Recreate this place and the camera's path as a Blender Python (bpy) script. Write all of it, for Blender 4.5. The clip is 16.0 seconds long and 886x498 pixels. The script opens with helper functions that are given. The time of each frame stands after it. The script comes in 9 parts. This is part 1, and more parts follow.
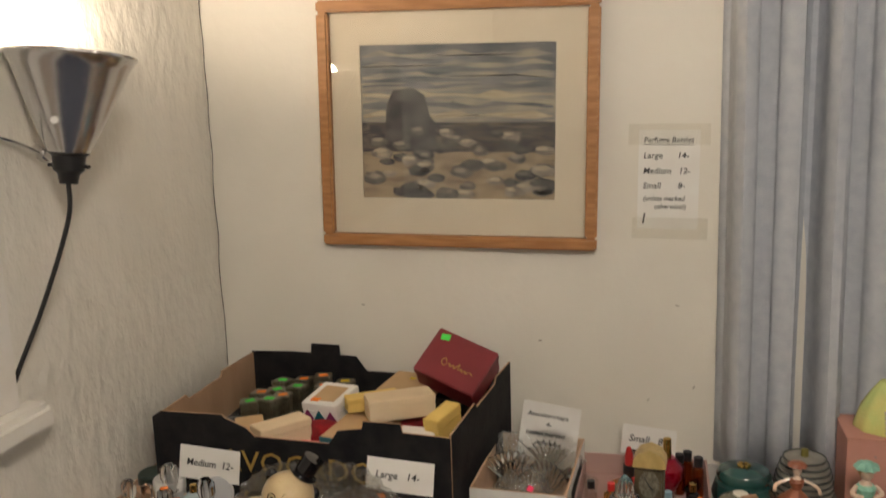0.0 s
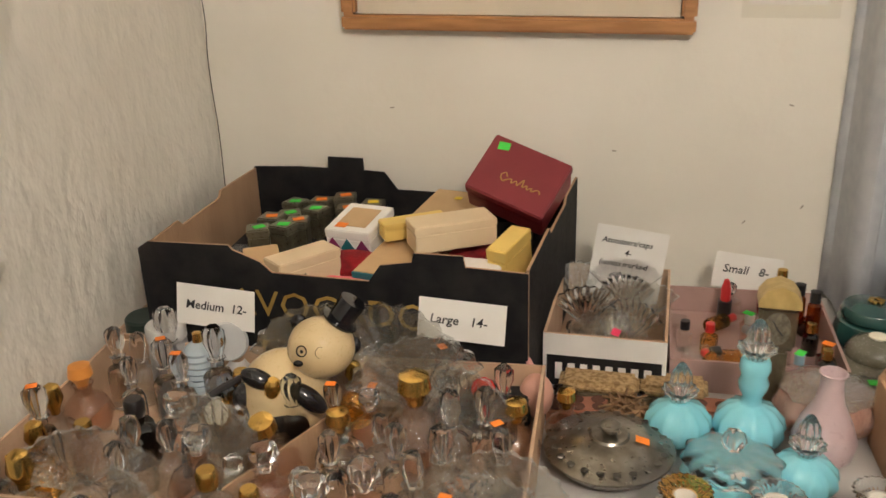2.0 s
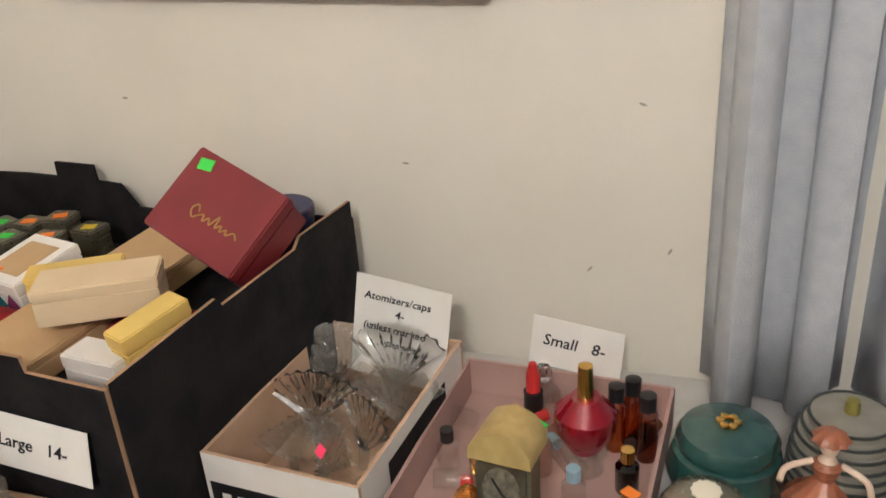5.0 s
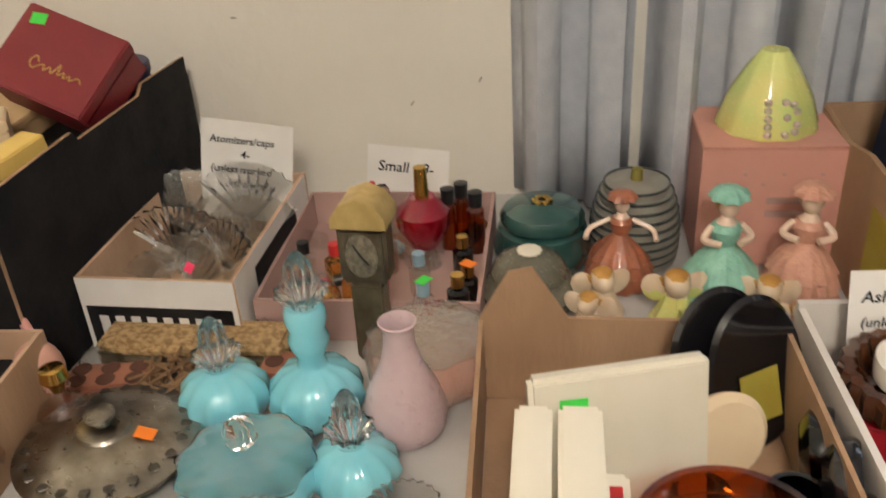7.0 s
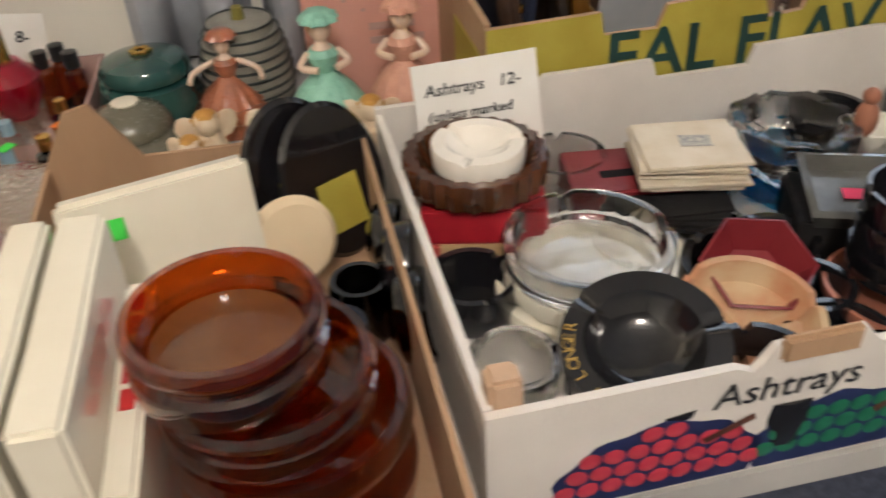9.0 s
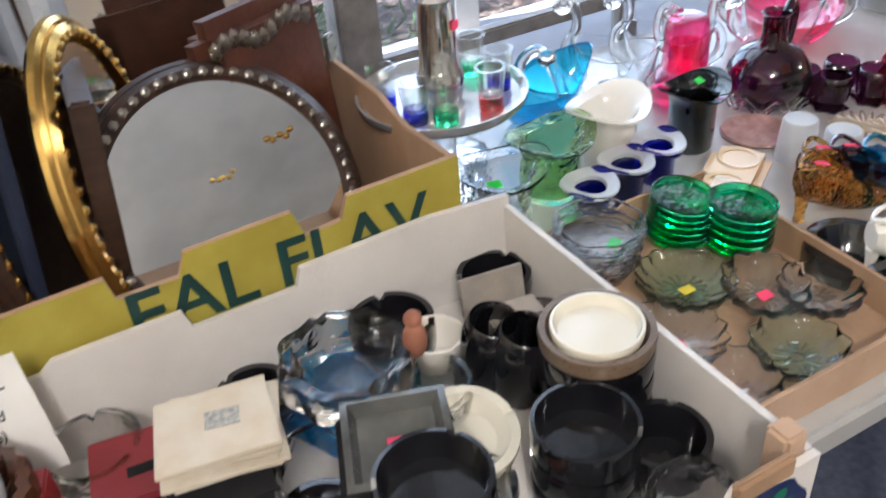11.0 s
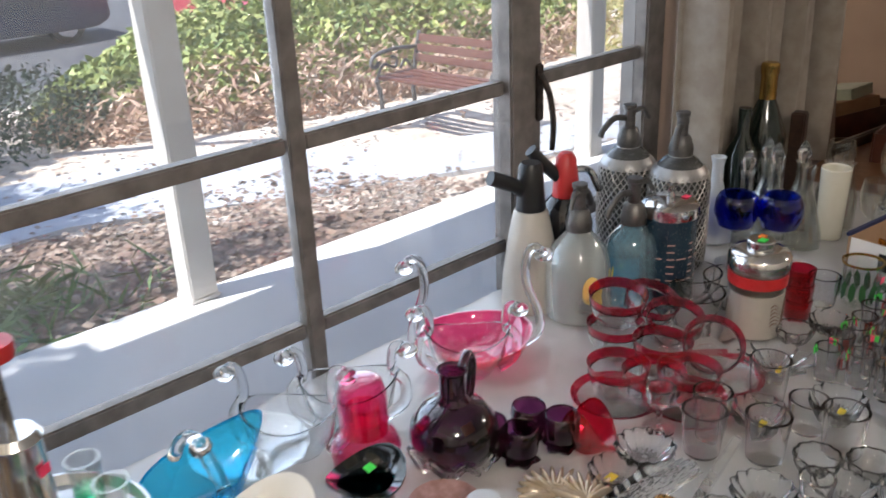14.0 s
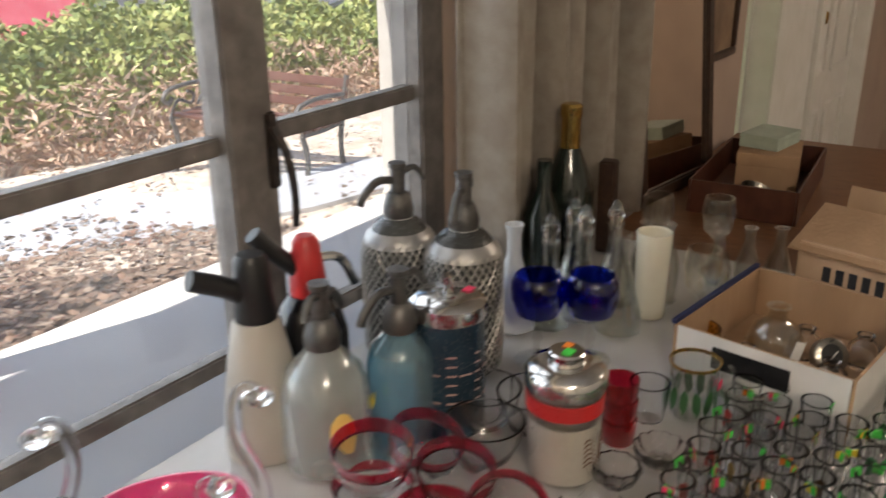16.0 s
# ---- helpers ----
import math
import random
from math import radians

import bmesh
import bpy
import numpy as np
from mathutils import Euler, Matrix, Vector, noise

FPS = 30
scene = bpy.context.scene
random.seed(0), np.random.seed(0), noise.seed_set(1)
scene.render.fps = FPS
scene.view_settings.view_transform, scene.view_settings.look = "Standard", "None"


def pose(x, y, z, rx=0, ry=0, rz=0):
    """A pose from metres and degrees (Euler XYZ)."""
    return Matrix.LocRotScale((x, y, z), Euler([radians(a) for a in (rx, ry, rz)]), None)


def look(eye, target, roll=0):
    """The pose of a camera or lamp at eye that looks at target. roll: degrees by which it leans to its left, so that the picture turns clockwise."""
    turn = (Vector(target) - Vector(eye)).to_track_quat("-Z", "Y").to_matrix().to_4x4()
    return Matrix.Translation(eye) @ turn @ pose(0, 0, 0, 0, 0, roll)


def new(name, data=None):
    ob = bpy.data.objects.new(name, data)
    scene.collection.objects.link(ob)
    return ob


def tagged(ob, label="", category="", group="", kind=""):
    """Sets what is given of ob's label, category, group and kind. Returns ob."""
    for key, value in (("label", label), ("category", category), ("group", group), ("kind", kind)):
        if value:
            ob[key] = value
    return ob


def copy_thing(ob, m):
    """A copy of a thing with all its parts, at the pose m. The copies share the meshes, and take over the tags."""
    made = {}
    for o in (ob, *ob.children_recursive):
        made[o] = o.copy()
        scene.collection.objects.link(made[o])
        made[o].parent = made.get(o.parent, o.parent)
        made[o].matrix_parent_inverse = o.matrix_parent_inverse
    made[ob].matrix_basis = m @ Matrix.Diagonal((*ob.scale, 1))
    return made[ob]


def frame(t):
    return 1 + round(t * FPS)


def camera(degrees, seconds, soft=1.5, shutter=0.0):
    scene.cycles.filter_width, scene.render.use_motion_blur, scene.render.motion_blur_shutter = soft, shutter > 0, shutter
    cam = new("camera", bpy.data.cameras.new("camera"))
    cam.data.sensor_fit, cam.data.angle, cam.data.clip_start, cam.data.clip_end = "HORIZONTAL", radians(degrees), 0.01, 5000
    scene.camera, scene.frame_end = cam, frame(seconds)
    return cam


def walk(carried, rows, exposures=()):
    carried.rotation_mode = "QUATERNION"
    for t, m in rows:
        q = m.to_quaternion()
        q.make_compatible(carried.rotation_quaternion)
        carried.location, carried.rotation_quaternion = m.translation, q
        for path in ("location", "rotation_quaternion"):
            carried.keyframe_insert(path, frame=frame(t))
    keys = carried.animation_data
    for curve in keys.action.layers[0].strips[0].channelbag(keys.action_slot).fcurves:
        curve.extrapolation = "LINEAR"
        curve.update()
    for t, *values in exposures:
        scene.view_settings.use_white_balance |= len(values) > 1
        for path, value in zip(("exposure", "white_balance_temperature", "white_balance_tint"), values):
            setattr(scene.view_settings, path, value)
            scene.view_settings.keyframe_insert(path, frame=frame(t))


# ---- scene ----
# ---- the camera and its walk ----
cam = camera(53.5, 16.0, 1.5, 0.4)
PATH = [
    (0, (0.89, -1.769, 1.52), (0.476, 0.155, 1.164), -1.9),
    (0.5, (0.886, -1.749, 1.511), (0.512, 0.151, 1.012), -2.1),
    (1, (0.867, -1.713, 1.502), (0.523, 0.161, 0.896), -2.0),
    (1.5, (0.772, -1.573, 1.451), (0.433, 0.275, 0.764), -2.0),
    (2, (0.696, -1.462, 1.406), (0.341, 0.36, 0.662), -1.9),
    (2.5, (0.688, -1.298, 1.401), (0.278, 0.492, 0.608), -2.0),
    (3, (0.699, -1.093, 1.381), (0.215, 0.662, 0.551), -2.0),
    (3.5, (0.7, -0.955, 1.414), (0.109, 0.751, 0.553), -2.6),
    (4, (0.767, -0.895, 1.42), (0.127, 0.799, 0.572), -2.6),
    (4.5, (0.893, -0.896, 1.394), (0.27, 0.78, 0.497), -2.8),
    (5, (1.081, -0.917, 1.358), (0.467, 0.778, 0.492), -4.2),
    (7.3, (1.078, -1.102, 1.267), (0.956, 0.612, 0.244), -3.5),
    (7.5, (1.082, -1.107, 1.255), (1.001, 0.595, 0.208), -3.5),
    (8, (1.107, -1.111, 1.23), (1.131, 0.551, 0.118), -3.6),
    (8.5, (1.157, -1.117, 1.212), (1.318, 0.506, 0.053), -3.1),
    (9, (1.236, -1.122, 1.205), (1.53, 0.46, 0.017), -3.1),
    (9.5, (1.328, -1.123, 1.222), (1.755, 0.423, 0.028), -3.5),
    (10, (1.441, -1.115, 1.236), (1.888, 0.437, 0.055), -6.5),
    (10.2, (1.46, -1.098, 1.244), (1.958, 0.434, 0.059), -6.5),
    (12.3, (1.574, -0.989, 1.402), (2.55, 0.432, 0.389), -3.8),
    (12.5, (1.58, -0.989, 1.411), (2.593, 0.434, 0.435), -3.6),
    (13, (1.619, -0.987, 1.418), (2.717, 0.427, 0.527), -3.2),
    (13.5, (1.676, -0.98, 1.409), (2.848, 0.414, 0.582), -3.0),
    (14, (1.764, -0.941, 1.402), (3.013, 0.413, 0.623), -2.5),
    (14.5, (1.851, -0.878, 1.371), (3.171, 0.425, 0.623), -2.2),
    (15, (1.918, -0.809, 1.368), (3.308, 0.428, 0.633), -2.0),
    (15.5, (1.986, -0.761, 1.354), (3.44, 0.4, 0.623), -1.8),
    (16, (2.147, -0.771, 1.341), (3.662, 0.314, 0.614), -0.8),
]
walk(cam, [(t, look(eye, target, roll)) for t, eye, target, roll in PATH],
     [(0.0, 0.52, 6050, 10), (0.5, 0.66, 6050, 10), (2.5, 1.07, 6050, 10), (3.5, 1.17, 6050, 10), (4.5, 1.18, 5650, 10), (5.0, 1.17, 5600, 10), (7.3, 0.98, 6100, 10), (8.0, 0.93, 6200, 10), (10.2, 1.2, 5350, 10), (12.3, 1.38, 5450, 10), (14.0, 0.93, 5750, 10), (16.0, 0.82, 6400, 10)])
# ---- world and light ----
world = bpy.data.worlds.new("sky")
scene.world = world
world.use_nodes = True
wn, wl = world.node_tree.nodes, world.node_tree.links
sky = wn.new("ShaderNodeTexSky")
sky.sky_type, sky.sun_disc = "NISHITA", False
SUN_EL, SUN_AZ = 60, -75          # degrees: height of the sun, and its bearing from +y towards -x
sky.sun_elevation, sky.sun_rotation = radians(SUN_EL), radians(SUN_AZ)
wl.new(sky.outputs[0], wn["Background"].inputs[0])
wn["Background"].inputs[1].default_value = 0.15
sun = new("sun", bpy.data.lights.new("sun", "SUN"))
sun.data.energy, sun.data.angle, sun.data.color = 5.0, radians(0.5), (1.0, 0.94, 0.86)
se, sa = radians(SUN_EL), radians(SUN_AZ)
sun_dir = Vector((math.sin(sa) * math.cos(se), math.cos(sa) * math.cos(se), math.sin(se)))
sun.matrix_basis = look(sun_dir * 30, (0, 0, 0))
def area(name, eye, target, sx, sy, watts, colour):
    ob = new(name, bpy.data.lights.new(name, "AREA"))
    ob.data.shape, ob.data.size, ob.data.size_y, ob.data.energy, ob.data.color = "RECTANGLE", sx, sy, watts, colour
    ob.matrix_basis = look(eye, target)
    return ob
# sky light through the large window
area("window_light", (2.42, 0.30, 1.36), (2.42, -2.0, 0.9), 1.7, 1.15, 8.5, (0.88, 0.94, 1.0))
# the clamp lamp's bulb and the ceiling lamp
lampb = new("lamp_bulb", bpy.data.lights.new("lamp_bulb", "POINT"))
lampb.data.energy, lampb.data.color, lampb.data.shadow_soft_size = 6.0, (1.0, 0.79, 0.55), 0.03
lampb.location = (0.079, -0.592, 1.575)
LAMP_GLOW = 5.0
room = new("ceiling_lamp_light", bpy.data.lights.new("ceiling_lamp_light", "POINT"))
room.data.energy, room.data.color, room.data.shadow_soft_size = 34, (1.0, 0.86, 0.69), 0.14
room.location = (1.15, -2.0, 2.22)
# fill light added to brighten the far wall and door; no lamp is known there
far_fill = new("far_ceiling_lamp_light", bpy.data.lights.new("far_ceiling_lamp_light", "POINT"))
far_fill.data.energy, far_fill.data.color, far_fill.data.shadow_soft_size = 20, (1.0, 0.84, 0.68), 0.14
far_fill.location = (5.7, -2.1, 2.22)
scene.cycles.transparent_max_bounces = 48
scene.cycles.max_bounces = 20
scene.cycles.transmission_bounces = 16

# ---- tools for building ----
def link(name, bm, mats, parent=None, label="", smooth=True):
    """One bmesh as one mesh object, under a parent where one is given."""
    me = bpy.data.meshes.new(name)
    bmesh.ops.recalc_face_normals(bm, faces=bm.faces)
    if smooth:
        for f in bm.faces:
            f.smooth = True
        for e in bm.edges:
            if len(e.link_faces) == 2 and e.calc_face_angle(0) > 0.7:
                e.smooth = False
    bm.to_mesh(me)
    bm.free()
    for m in (mats if isinstance(mats, (list, tuple)) else [mats]):
        me.materials.append(m)
    ob = new(name, me)
    if parent is not None:
        ob.parent = parent
    if label:
        ob["label"] = label
    return ob


def part(name, bm, material, parent, label=""):
    return link(name, bm, material, parent, label)


def thing(name, x, y, z, label, category, group="", kind="", rz=0, rx=0, ry=0):
    """An Empty at the base of a thing, which parents its parts."""
    ob = new(name)
    ob.empty_display_size = 0.02
    ob.matrix_basis = pose(x, y, z, rx, ry, rz)
    return tagged(ob, label, category, group, kind)


def single(name, bm, mats, label, category, m=None, group="", kind=""):
    """A thing that is one mesh."""
    ob = link(name, bm, mats)
    if m is not None:
        ob.matrix_basis = m
    return tagged(ob, label, category, group, kind)


def lathe(profile, seg=28, lobes=0, amp=0.0, upto=9.0, start=-9.0, closed=False):
    """A profile of (radius, height) turned about z; lobes and amp flute the part between two heights."""
    bm = bmesh.new()
    rings = []
    for r, z in profile:
        if r < 1e-5:
            rings.append([bm.verts.new((0, 0, z))])
            continue
        ring = []
        for i in range(seg):
            a = 2 * math.pi * i / seg
            q = r * (1 + (amp * math.cos(lobes * a) if lobes and start <= z <= upto else 0))
            ring.append(bm.verts.new((q * math.cos(a), q * math.sin(a), z)))
        rings.append(ring)
    pairs = list(zip(rings, rings[1:])) + ([(rings[-1], rings[0])] if closed else [])
    for a, b in pairs:
        for i in range(seg):
            j = (i + 1) % seg
            f = [a[i % len(a)], a[j % len(a)], b[j % len(b)], b[i % len(b)]]
            f = list(dict.fromkeys(f))
            if len(f) > 2:
                bm.faces.new(f)
    return bm


def box(sx, sy, sz, bevel=0.0, seg=2, at=(0, 0, 0)):
    """A box that stands on its base's centre."""
    bm = bmesh.new()
    bmesh.ops.create_cube(bm, size=1)
    bmesh.ops.transform(bm, verts=bm.verts, matrix=Matrix.Translation((at[0], at[1], at[2] + sz / 2)) @ Matrix.Diagonal((sx, sy, sz, 1)))
    if bevel:
        bmesh.ops.bevel(bm, geom=bm.edges[:], offset=bevel, segments=seg, affect="EDGES", clamp_overlap=True)
    return bm


def span(a, b, bevel=0.0):
    """A box from corner a to corner b."""
    bm = box(b[0] - a[0], b[1] - a[1], b[2] - a[2], bevel, 2, ((a[0] + b[0]) / 2, (a[1] + b[1]) / 2, a[2]))
    return bm


def plate(points, thick):
    """An outline in x and z, extruded to y = thick."""
    bm = bmesh.new()
    f = bm.faces.new([bm.verts.new((x, 0, z)) for x, z in points])
    out = bmesh.ops.extrude_face_region(bm, geom=[f])
    bmesh.ops.translate(bm, verts=[v for v in out["geom"] if isinstance(v, bmesh.types.BMVert)], vec=(0, thick, 0))
    bmesh.ops.recalc_face_normals(bm, faces=bm.faces)
    return bm


def ball(r, at=(0, 0, 0), scale=(1, 1, 1), sub=2):
    bm = bmesh.new()
    bmesh.ops.create_icosphere(bm, subdivisions=sub, radius=r)
    bmesh.ops.transform(bm, verts=bm.verts, matrix=Matrix.Translation(at) @ Matrix.Diagonal((*scale, 1)))
    return bm


def merge(*bms):
    """Several bmeshes in one."""
    out = bmesh.new()
    for b in bms:
        me = bpy.data.meshes.new("tmp")
        b.to_mesh(me)
        b.free()
        out.from_mesh(me)
        bpy.data.meshes.remove(me)
    return out


def moved(bm, m):
    bmesh.ops.transform(bm, verts=bm.verts, matrix=m)
    return bm


def tube(points, r, seg=10, closed=False, taper=1.0):
    """A round bar along a smooth line through the points."""
    pts = [Vector(p) for p in points]
    fine = []
    n = len(pts)
    for i in range(n if closed else n - 1):
        p0, p1, p2, p3 = (pts[(i + k) % n] if closed else pts[min(max(i + k, 0), n - 1)] for k in (-1, 0, 1, 2))
        for k in range(6):
            t = k / 6
            fine.append(0.5 * (2 * p1 + (p2 - p0) * t + (2 * p0 - 5 * p1 + 4 * p2 - p3) * t * t + (3 * p1 - p0 - 3 * p2 + p3) * t ** 3))
    if not closed:
        fine.append(pts[-1])
    bm = bmesh.new()
    rings = []
    up = Vector((0.13, 0.21, 0.97))
    m = len(fine)
    for i, p in enumerate(fine):
        d = (fine[(i + 1) % m] - fine[i - 1]) if closed else (fine[min(i + 1, m - 1)] - fine[max(i - 1, 0)])
        d.normalize()
        u = (up - d * up.dot(d)).normalized()
        up = u
        w = d.cross(u)
        q = r * (1 + (taper - 1) * i / max(m - 1, 1))
        rings.append([bm.verts.new(p + q * (math.cos(2 * math.pi * k / seg) * u + math.sin(2 * math.pi * k / seg) * w)) for k in range(seg)])
    for i in range(m if closed else m - 1):
        a, b = rings[i], rings[(i + 1) % m]
        for k in range(seg):
            bm.faces.new([a[k], a[(k + 1) % seg], b[(k + 1) % seg], b[k]])
    if not closed:
        bm.faces.new(rings[0][::-1])
        bm.faces.new(rings[-1])
    return bm


def letters(text, size, shear=0.0, depth=0.0002, bold=0.0):
    """Words as a flat mesh in x and y, with the first line's start at the origin."""
    cu = bpy.data.curves.new("words", "FONT")
    cu.body, cu.size, cu.shear, cu.extrude, cu.offset = text, size, shear, depth, bold
    cu.resolution_u = 2
    ob = bpy.data.objects.new("words", cu)
    scene.collection.objects.link(ob)
    me = bpy.data.meshes.new_from_object(ob.evaluated_get(bpy.context.evaluated_depsgraph_get()))
    bm = bmesh.new()
    bm.from_mesh(me)
    bpy.data.objects.remove(ob)
    bpy.data.curves.remove(cu)
    bpy.data.meshes.remove(me)
    return bm


# ---- materials ----
def shade(name, c1, c2=None, rough=0.6, metal=0.0, scale=30.0, bump=0.15, fine=300.0, coat=0.0, mix=(0.35, 0.65), sub=0.0, stretch=(1, 1, 1), spec=0.5, rvar=0.1):
    """A surface of two colours in uneven patches, with a finer grain in its gloss and relief."""
    m = bpy.data.materials.new(name)
    m.use_nodes = True
    nt = m.node_tree
    n, l = nt.nodes, nt.links
    p = n["Principled BSDF"]
    c2 = c2 or tuple(v * 0.82 for v in c1)
    tc, mp = n.new("ShaderNodeTexCoord"), n.new("ShaderNodeMapping")
    mp.inputs["Scale"].default_value = stretch
    l.new(tc.outputs["Object"], mp.inputs["Vector"])
    a, b, ramp, col = n.new("ShaderNodeTexNoise"), n.new("ShaderNodeTexNoise"), n.new("ShaderNodeMapRange"), n.new("ShaderNodeMix")
    a.inputs["Scale"].default_value, a.inputs["Detail"].default_value = scale, 5
    b.inputs["Scale"].default_value, b.inputs["Detail"].default_value = fine, 3
    l.new(mp.outputs[0], a.inputs["Vector"])
    l.new(mp.outputs[0], b.inputs["Vector"])
    ramp.inputs[1].default_value, ramp.inputs[2].default_value = mix
    l.new(a.outputs[0], ramp.inputs[0])
    col.data_type = "RGBA"
    col.inputs[6].default_value, col.inputs[7].default_value = (*c1, 1), (*c2, 1)
    l.new(ramp.outputs[0], col.inputs[0])
    l.new(col.outputs[2], p.inputs["Base Color"])
    r = n.new("ShaderNodeMapRange")
    r.inputs[3].default_value, r.inputs[4].default_value = max(rough - rvar, 0.02), min(rough + rvar, 1)
    l.new(b.outputs[0], r.inputs[0])
    l.new(r.outputs[0], p.inputs["Roughness"])
    p.inputs["Metallic"].default_value = metal
    p.inputs["Specular IOR Level"].default_value = spec
    p.inputs["Coat Weight"].default_value = coat
    if sub:
        p.inputs["Subsurface Weight"].default_value = sub
        p.inputs["Subsurface Radius"].default_value = (0.01, 0.01, 0.01)
    if bump:
        bp = n.new("ShaderNodeBump")
        bp.inputs["Strength"].default_value, bp.inputs["Distance"].default_value = bump, 0.002
        l.new(b.outputs[0], bp.inputs["Height"])
        l.new(bp.outputs[0], p.inputs["Normal"])
    return m


def clear(name, colour, rough=0.02, blend=0.25, wave=0.0, milk=0.0):
    """Thin blown or pressed glass: what lies behind shows through in its colour, and it gleams towards its edges."""
    m = bpy.data.materials.new(name)
    m.use_nodes = True
    nt = m.node_tree
    n, l = nt.nodes, nt.links
    n.remove(n["Principled BSDF"])
    t, g, w, x = n.new("ShaderNodeBsdfTransparent"), n.new("ShaderNodeBsdfGlossy"), n.new("ShaderNodeLayerWeight"), n.new("ShaderNodeMixShader")
    t.inputs[0].default_value = (*colour, 1)
    g.inputs["Roughness"].default_value = rough
    g.inputs["Color"].default_value = (0.9, 0.92, 0.92, 1)
    w.inputs[0].default_value = blend
    if wave:
        tc, no, bp = n.new("ShaderNodeTexCoord"), n.new("ShaderNodeTexNoise"), n.new("ShaderNodeBump")
        no.inputs["Scale"].default_value = 180
        bp.inputs["Strength"].default_value, bp.inputs["Distance"].default_value = wave, 0.004
        l.new(tc.outputs["Object"], no.inputs["Vector"])
        l.new(no.outputs[0], bp.inputs["Height"])
        l.new(bp.outputs[0], g.inputs["Normal"])
        l.new(bp.outputs[0], w.inputs["Normal"])
    po, ad = n.new("ShaderNodeMath"), n.new("ShaderNodeMath")
    po.operation, ad.operation = "POWER", "MULTIPLY_ADD"
    po.inputs[1].default_value = 2.3
    ad.inputs[1].default_value, ad.inputs[2].default_value = 0.62 + 0.5 * blend, 0.03 + 0.12 * blend
    w.inputs[0].default_value = 0.5
    l.new(w.outputs["Facing"], po.inputs[0])
    l.new(po.outputs[0], ad.inputs[0])
    l.new(ad.outputs[0], x.inputs[0])
    src = t
    if milk:
        d, y = n.new("ShaderNodeBsdfDiffuse"), n.new("ShaderNodeMixShader")
        d.inputs[0].default_value = (*[0.3 + 0.65 * c for c in colour], 1)
        y.inputs[0].default_value = milk
        l.new(t.outputs[0], y.inputs[1])
        l.new(d.outputs[0], y.inputs[2])
        src = y
    l.new(src.outputs[0], x.inputs[1])
    l.new(g.outputs[0], x.inputs[2])
    l.new(x.outputs[0], n["Material Output"].inputs[0])
    return m


def solid_glass(name, colour, rough=0.0, wave=0.0, grain=120.0):
    """Thick cast glass, which bends the light."""
    m = bpy.data.materials.new(name)
    m.use_nodes = True
    p = m.node_tree.nodes["Principled BSDF"]
    p.inputs["Base Color"].default_value = (*colour, 1)
    p.inputs["Transmission Weight"].default_value, p.inputs["Roughness"].default_value, p.inputs["IOR"].default_value = 1, rough, 1.45
    if wave:
        n, l = m.node_tree.nodes, m.node_tree.links
        tc, no, bp = n.new("ShaderNodeTexCoord"), n.new("ShaderNodeTexVoronoi"), n.new("ShaderNodeBump")
        no.inputs["Scale"].default_value = grain
        bp.inputs["Strength"].default_value, bp.inputs["Distance"].default_value = wave, 0.003
        l.new(tc.outputs["Object"], no.inputs["Vector"])
        l.new(no.outputs["Distance"], bp.inputs["Height"])
        l.new(bp.outputs[0], p.inputs["Normal"])
    return m


def mirror_glass(name, tint=(0.9, 0.9, 0.88), rough=0.02):
    m = shade(name, tint, tint, rough, 1.0, bump=0, rvar=0.01)
    return m


PLASTER = shade("plaster_cream", (0.78, 0.745, 0.67), (0.72, 0.685, 0.61), 0.55, 0, 3.0, 0.5, 45.0)
PLASTER_GLOSS = shade("glossy_brushed_plaster", (0.78, 0.75, 0.68), (0.70, 0.67, 0.60), 0.34, 0, 4.0, 1.0, 26.0, stretch=(1, 1, 0.7))
PLASTER_GLOSS.node_tree.nodes["Bump"].inputs["Distance"].default_value = 0.009
CEIL = shade("ceiling_white", (0.8, 0.78, 0.74), None, 0.8, 0, 4, 0.2, 60)
CARPET = shade("grey_carpet", (0.09, 0.10, 0.14), (0.06, 0.065, 0.09), 0.95, 0, 60, 0.8, 500)
PINKWALL = shade("plaster_pink_beige", (0.46, 0.35, 0.28), (0.40, 0.30, 0.24), 0.7, 0, 3, 0.3, 60)
TRIM = shade("white_trim_paint", (0.76, 0.73, 0.68), (0.70, 0.67, 0.61), 0.4, 0, 12, 0.15, 90)
SASH = shade("worn_sash_paint", (0.21, 0.19, 0.175), (0.13, 0.115, 0.105), 0.5, 0, 30, 0.4, 150)
IRON = shade("dark_iron", (0.03, 0.028, 0.027), (0.08, 0.06, 0.05), 0.55, 0.6, 60, 0.4)
TABLETOP = shade("white_glossy_table_cloth", (0.54, 0.53, 0.515), (0.46, 0.45, 0.43), 0.22, 0, 9, 0.12, 40, coat=0.4)
KRAFT = shade("kraft_cardboard", (0.42, 0.27, 0.16), (0.34, 0.21, 0.12), 0.85, 0, 14, 0.5, 140, stretch=(1, 1, 0.3))
KRAFT_DARK = shade("dark_cardboard", (0.17, 0.10, 0.06), (0.11, 0.065, 0.04), 0.85, 0, 14, 0.4, 140)
KRAFT_LIGHT = shade("pale_cardboard", (0.55, 0.38, 0.26), (0.46, 0.31, 0.2), 0.85, 0, 14, 0.4, 140)
BLACKPRINT = shade("black_printed_card", (0.010, 0.010, 0.012), (0.020, 0.019, 0.019), 0.65, 0, 25, 0.25, 160, spec=0.12)
WHITECARD = shade("white_card", (0.76, 0.74, 0.72), (0.68, 0.66, 0.63), 0.6, 0, 14, 0.2, 120)
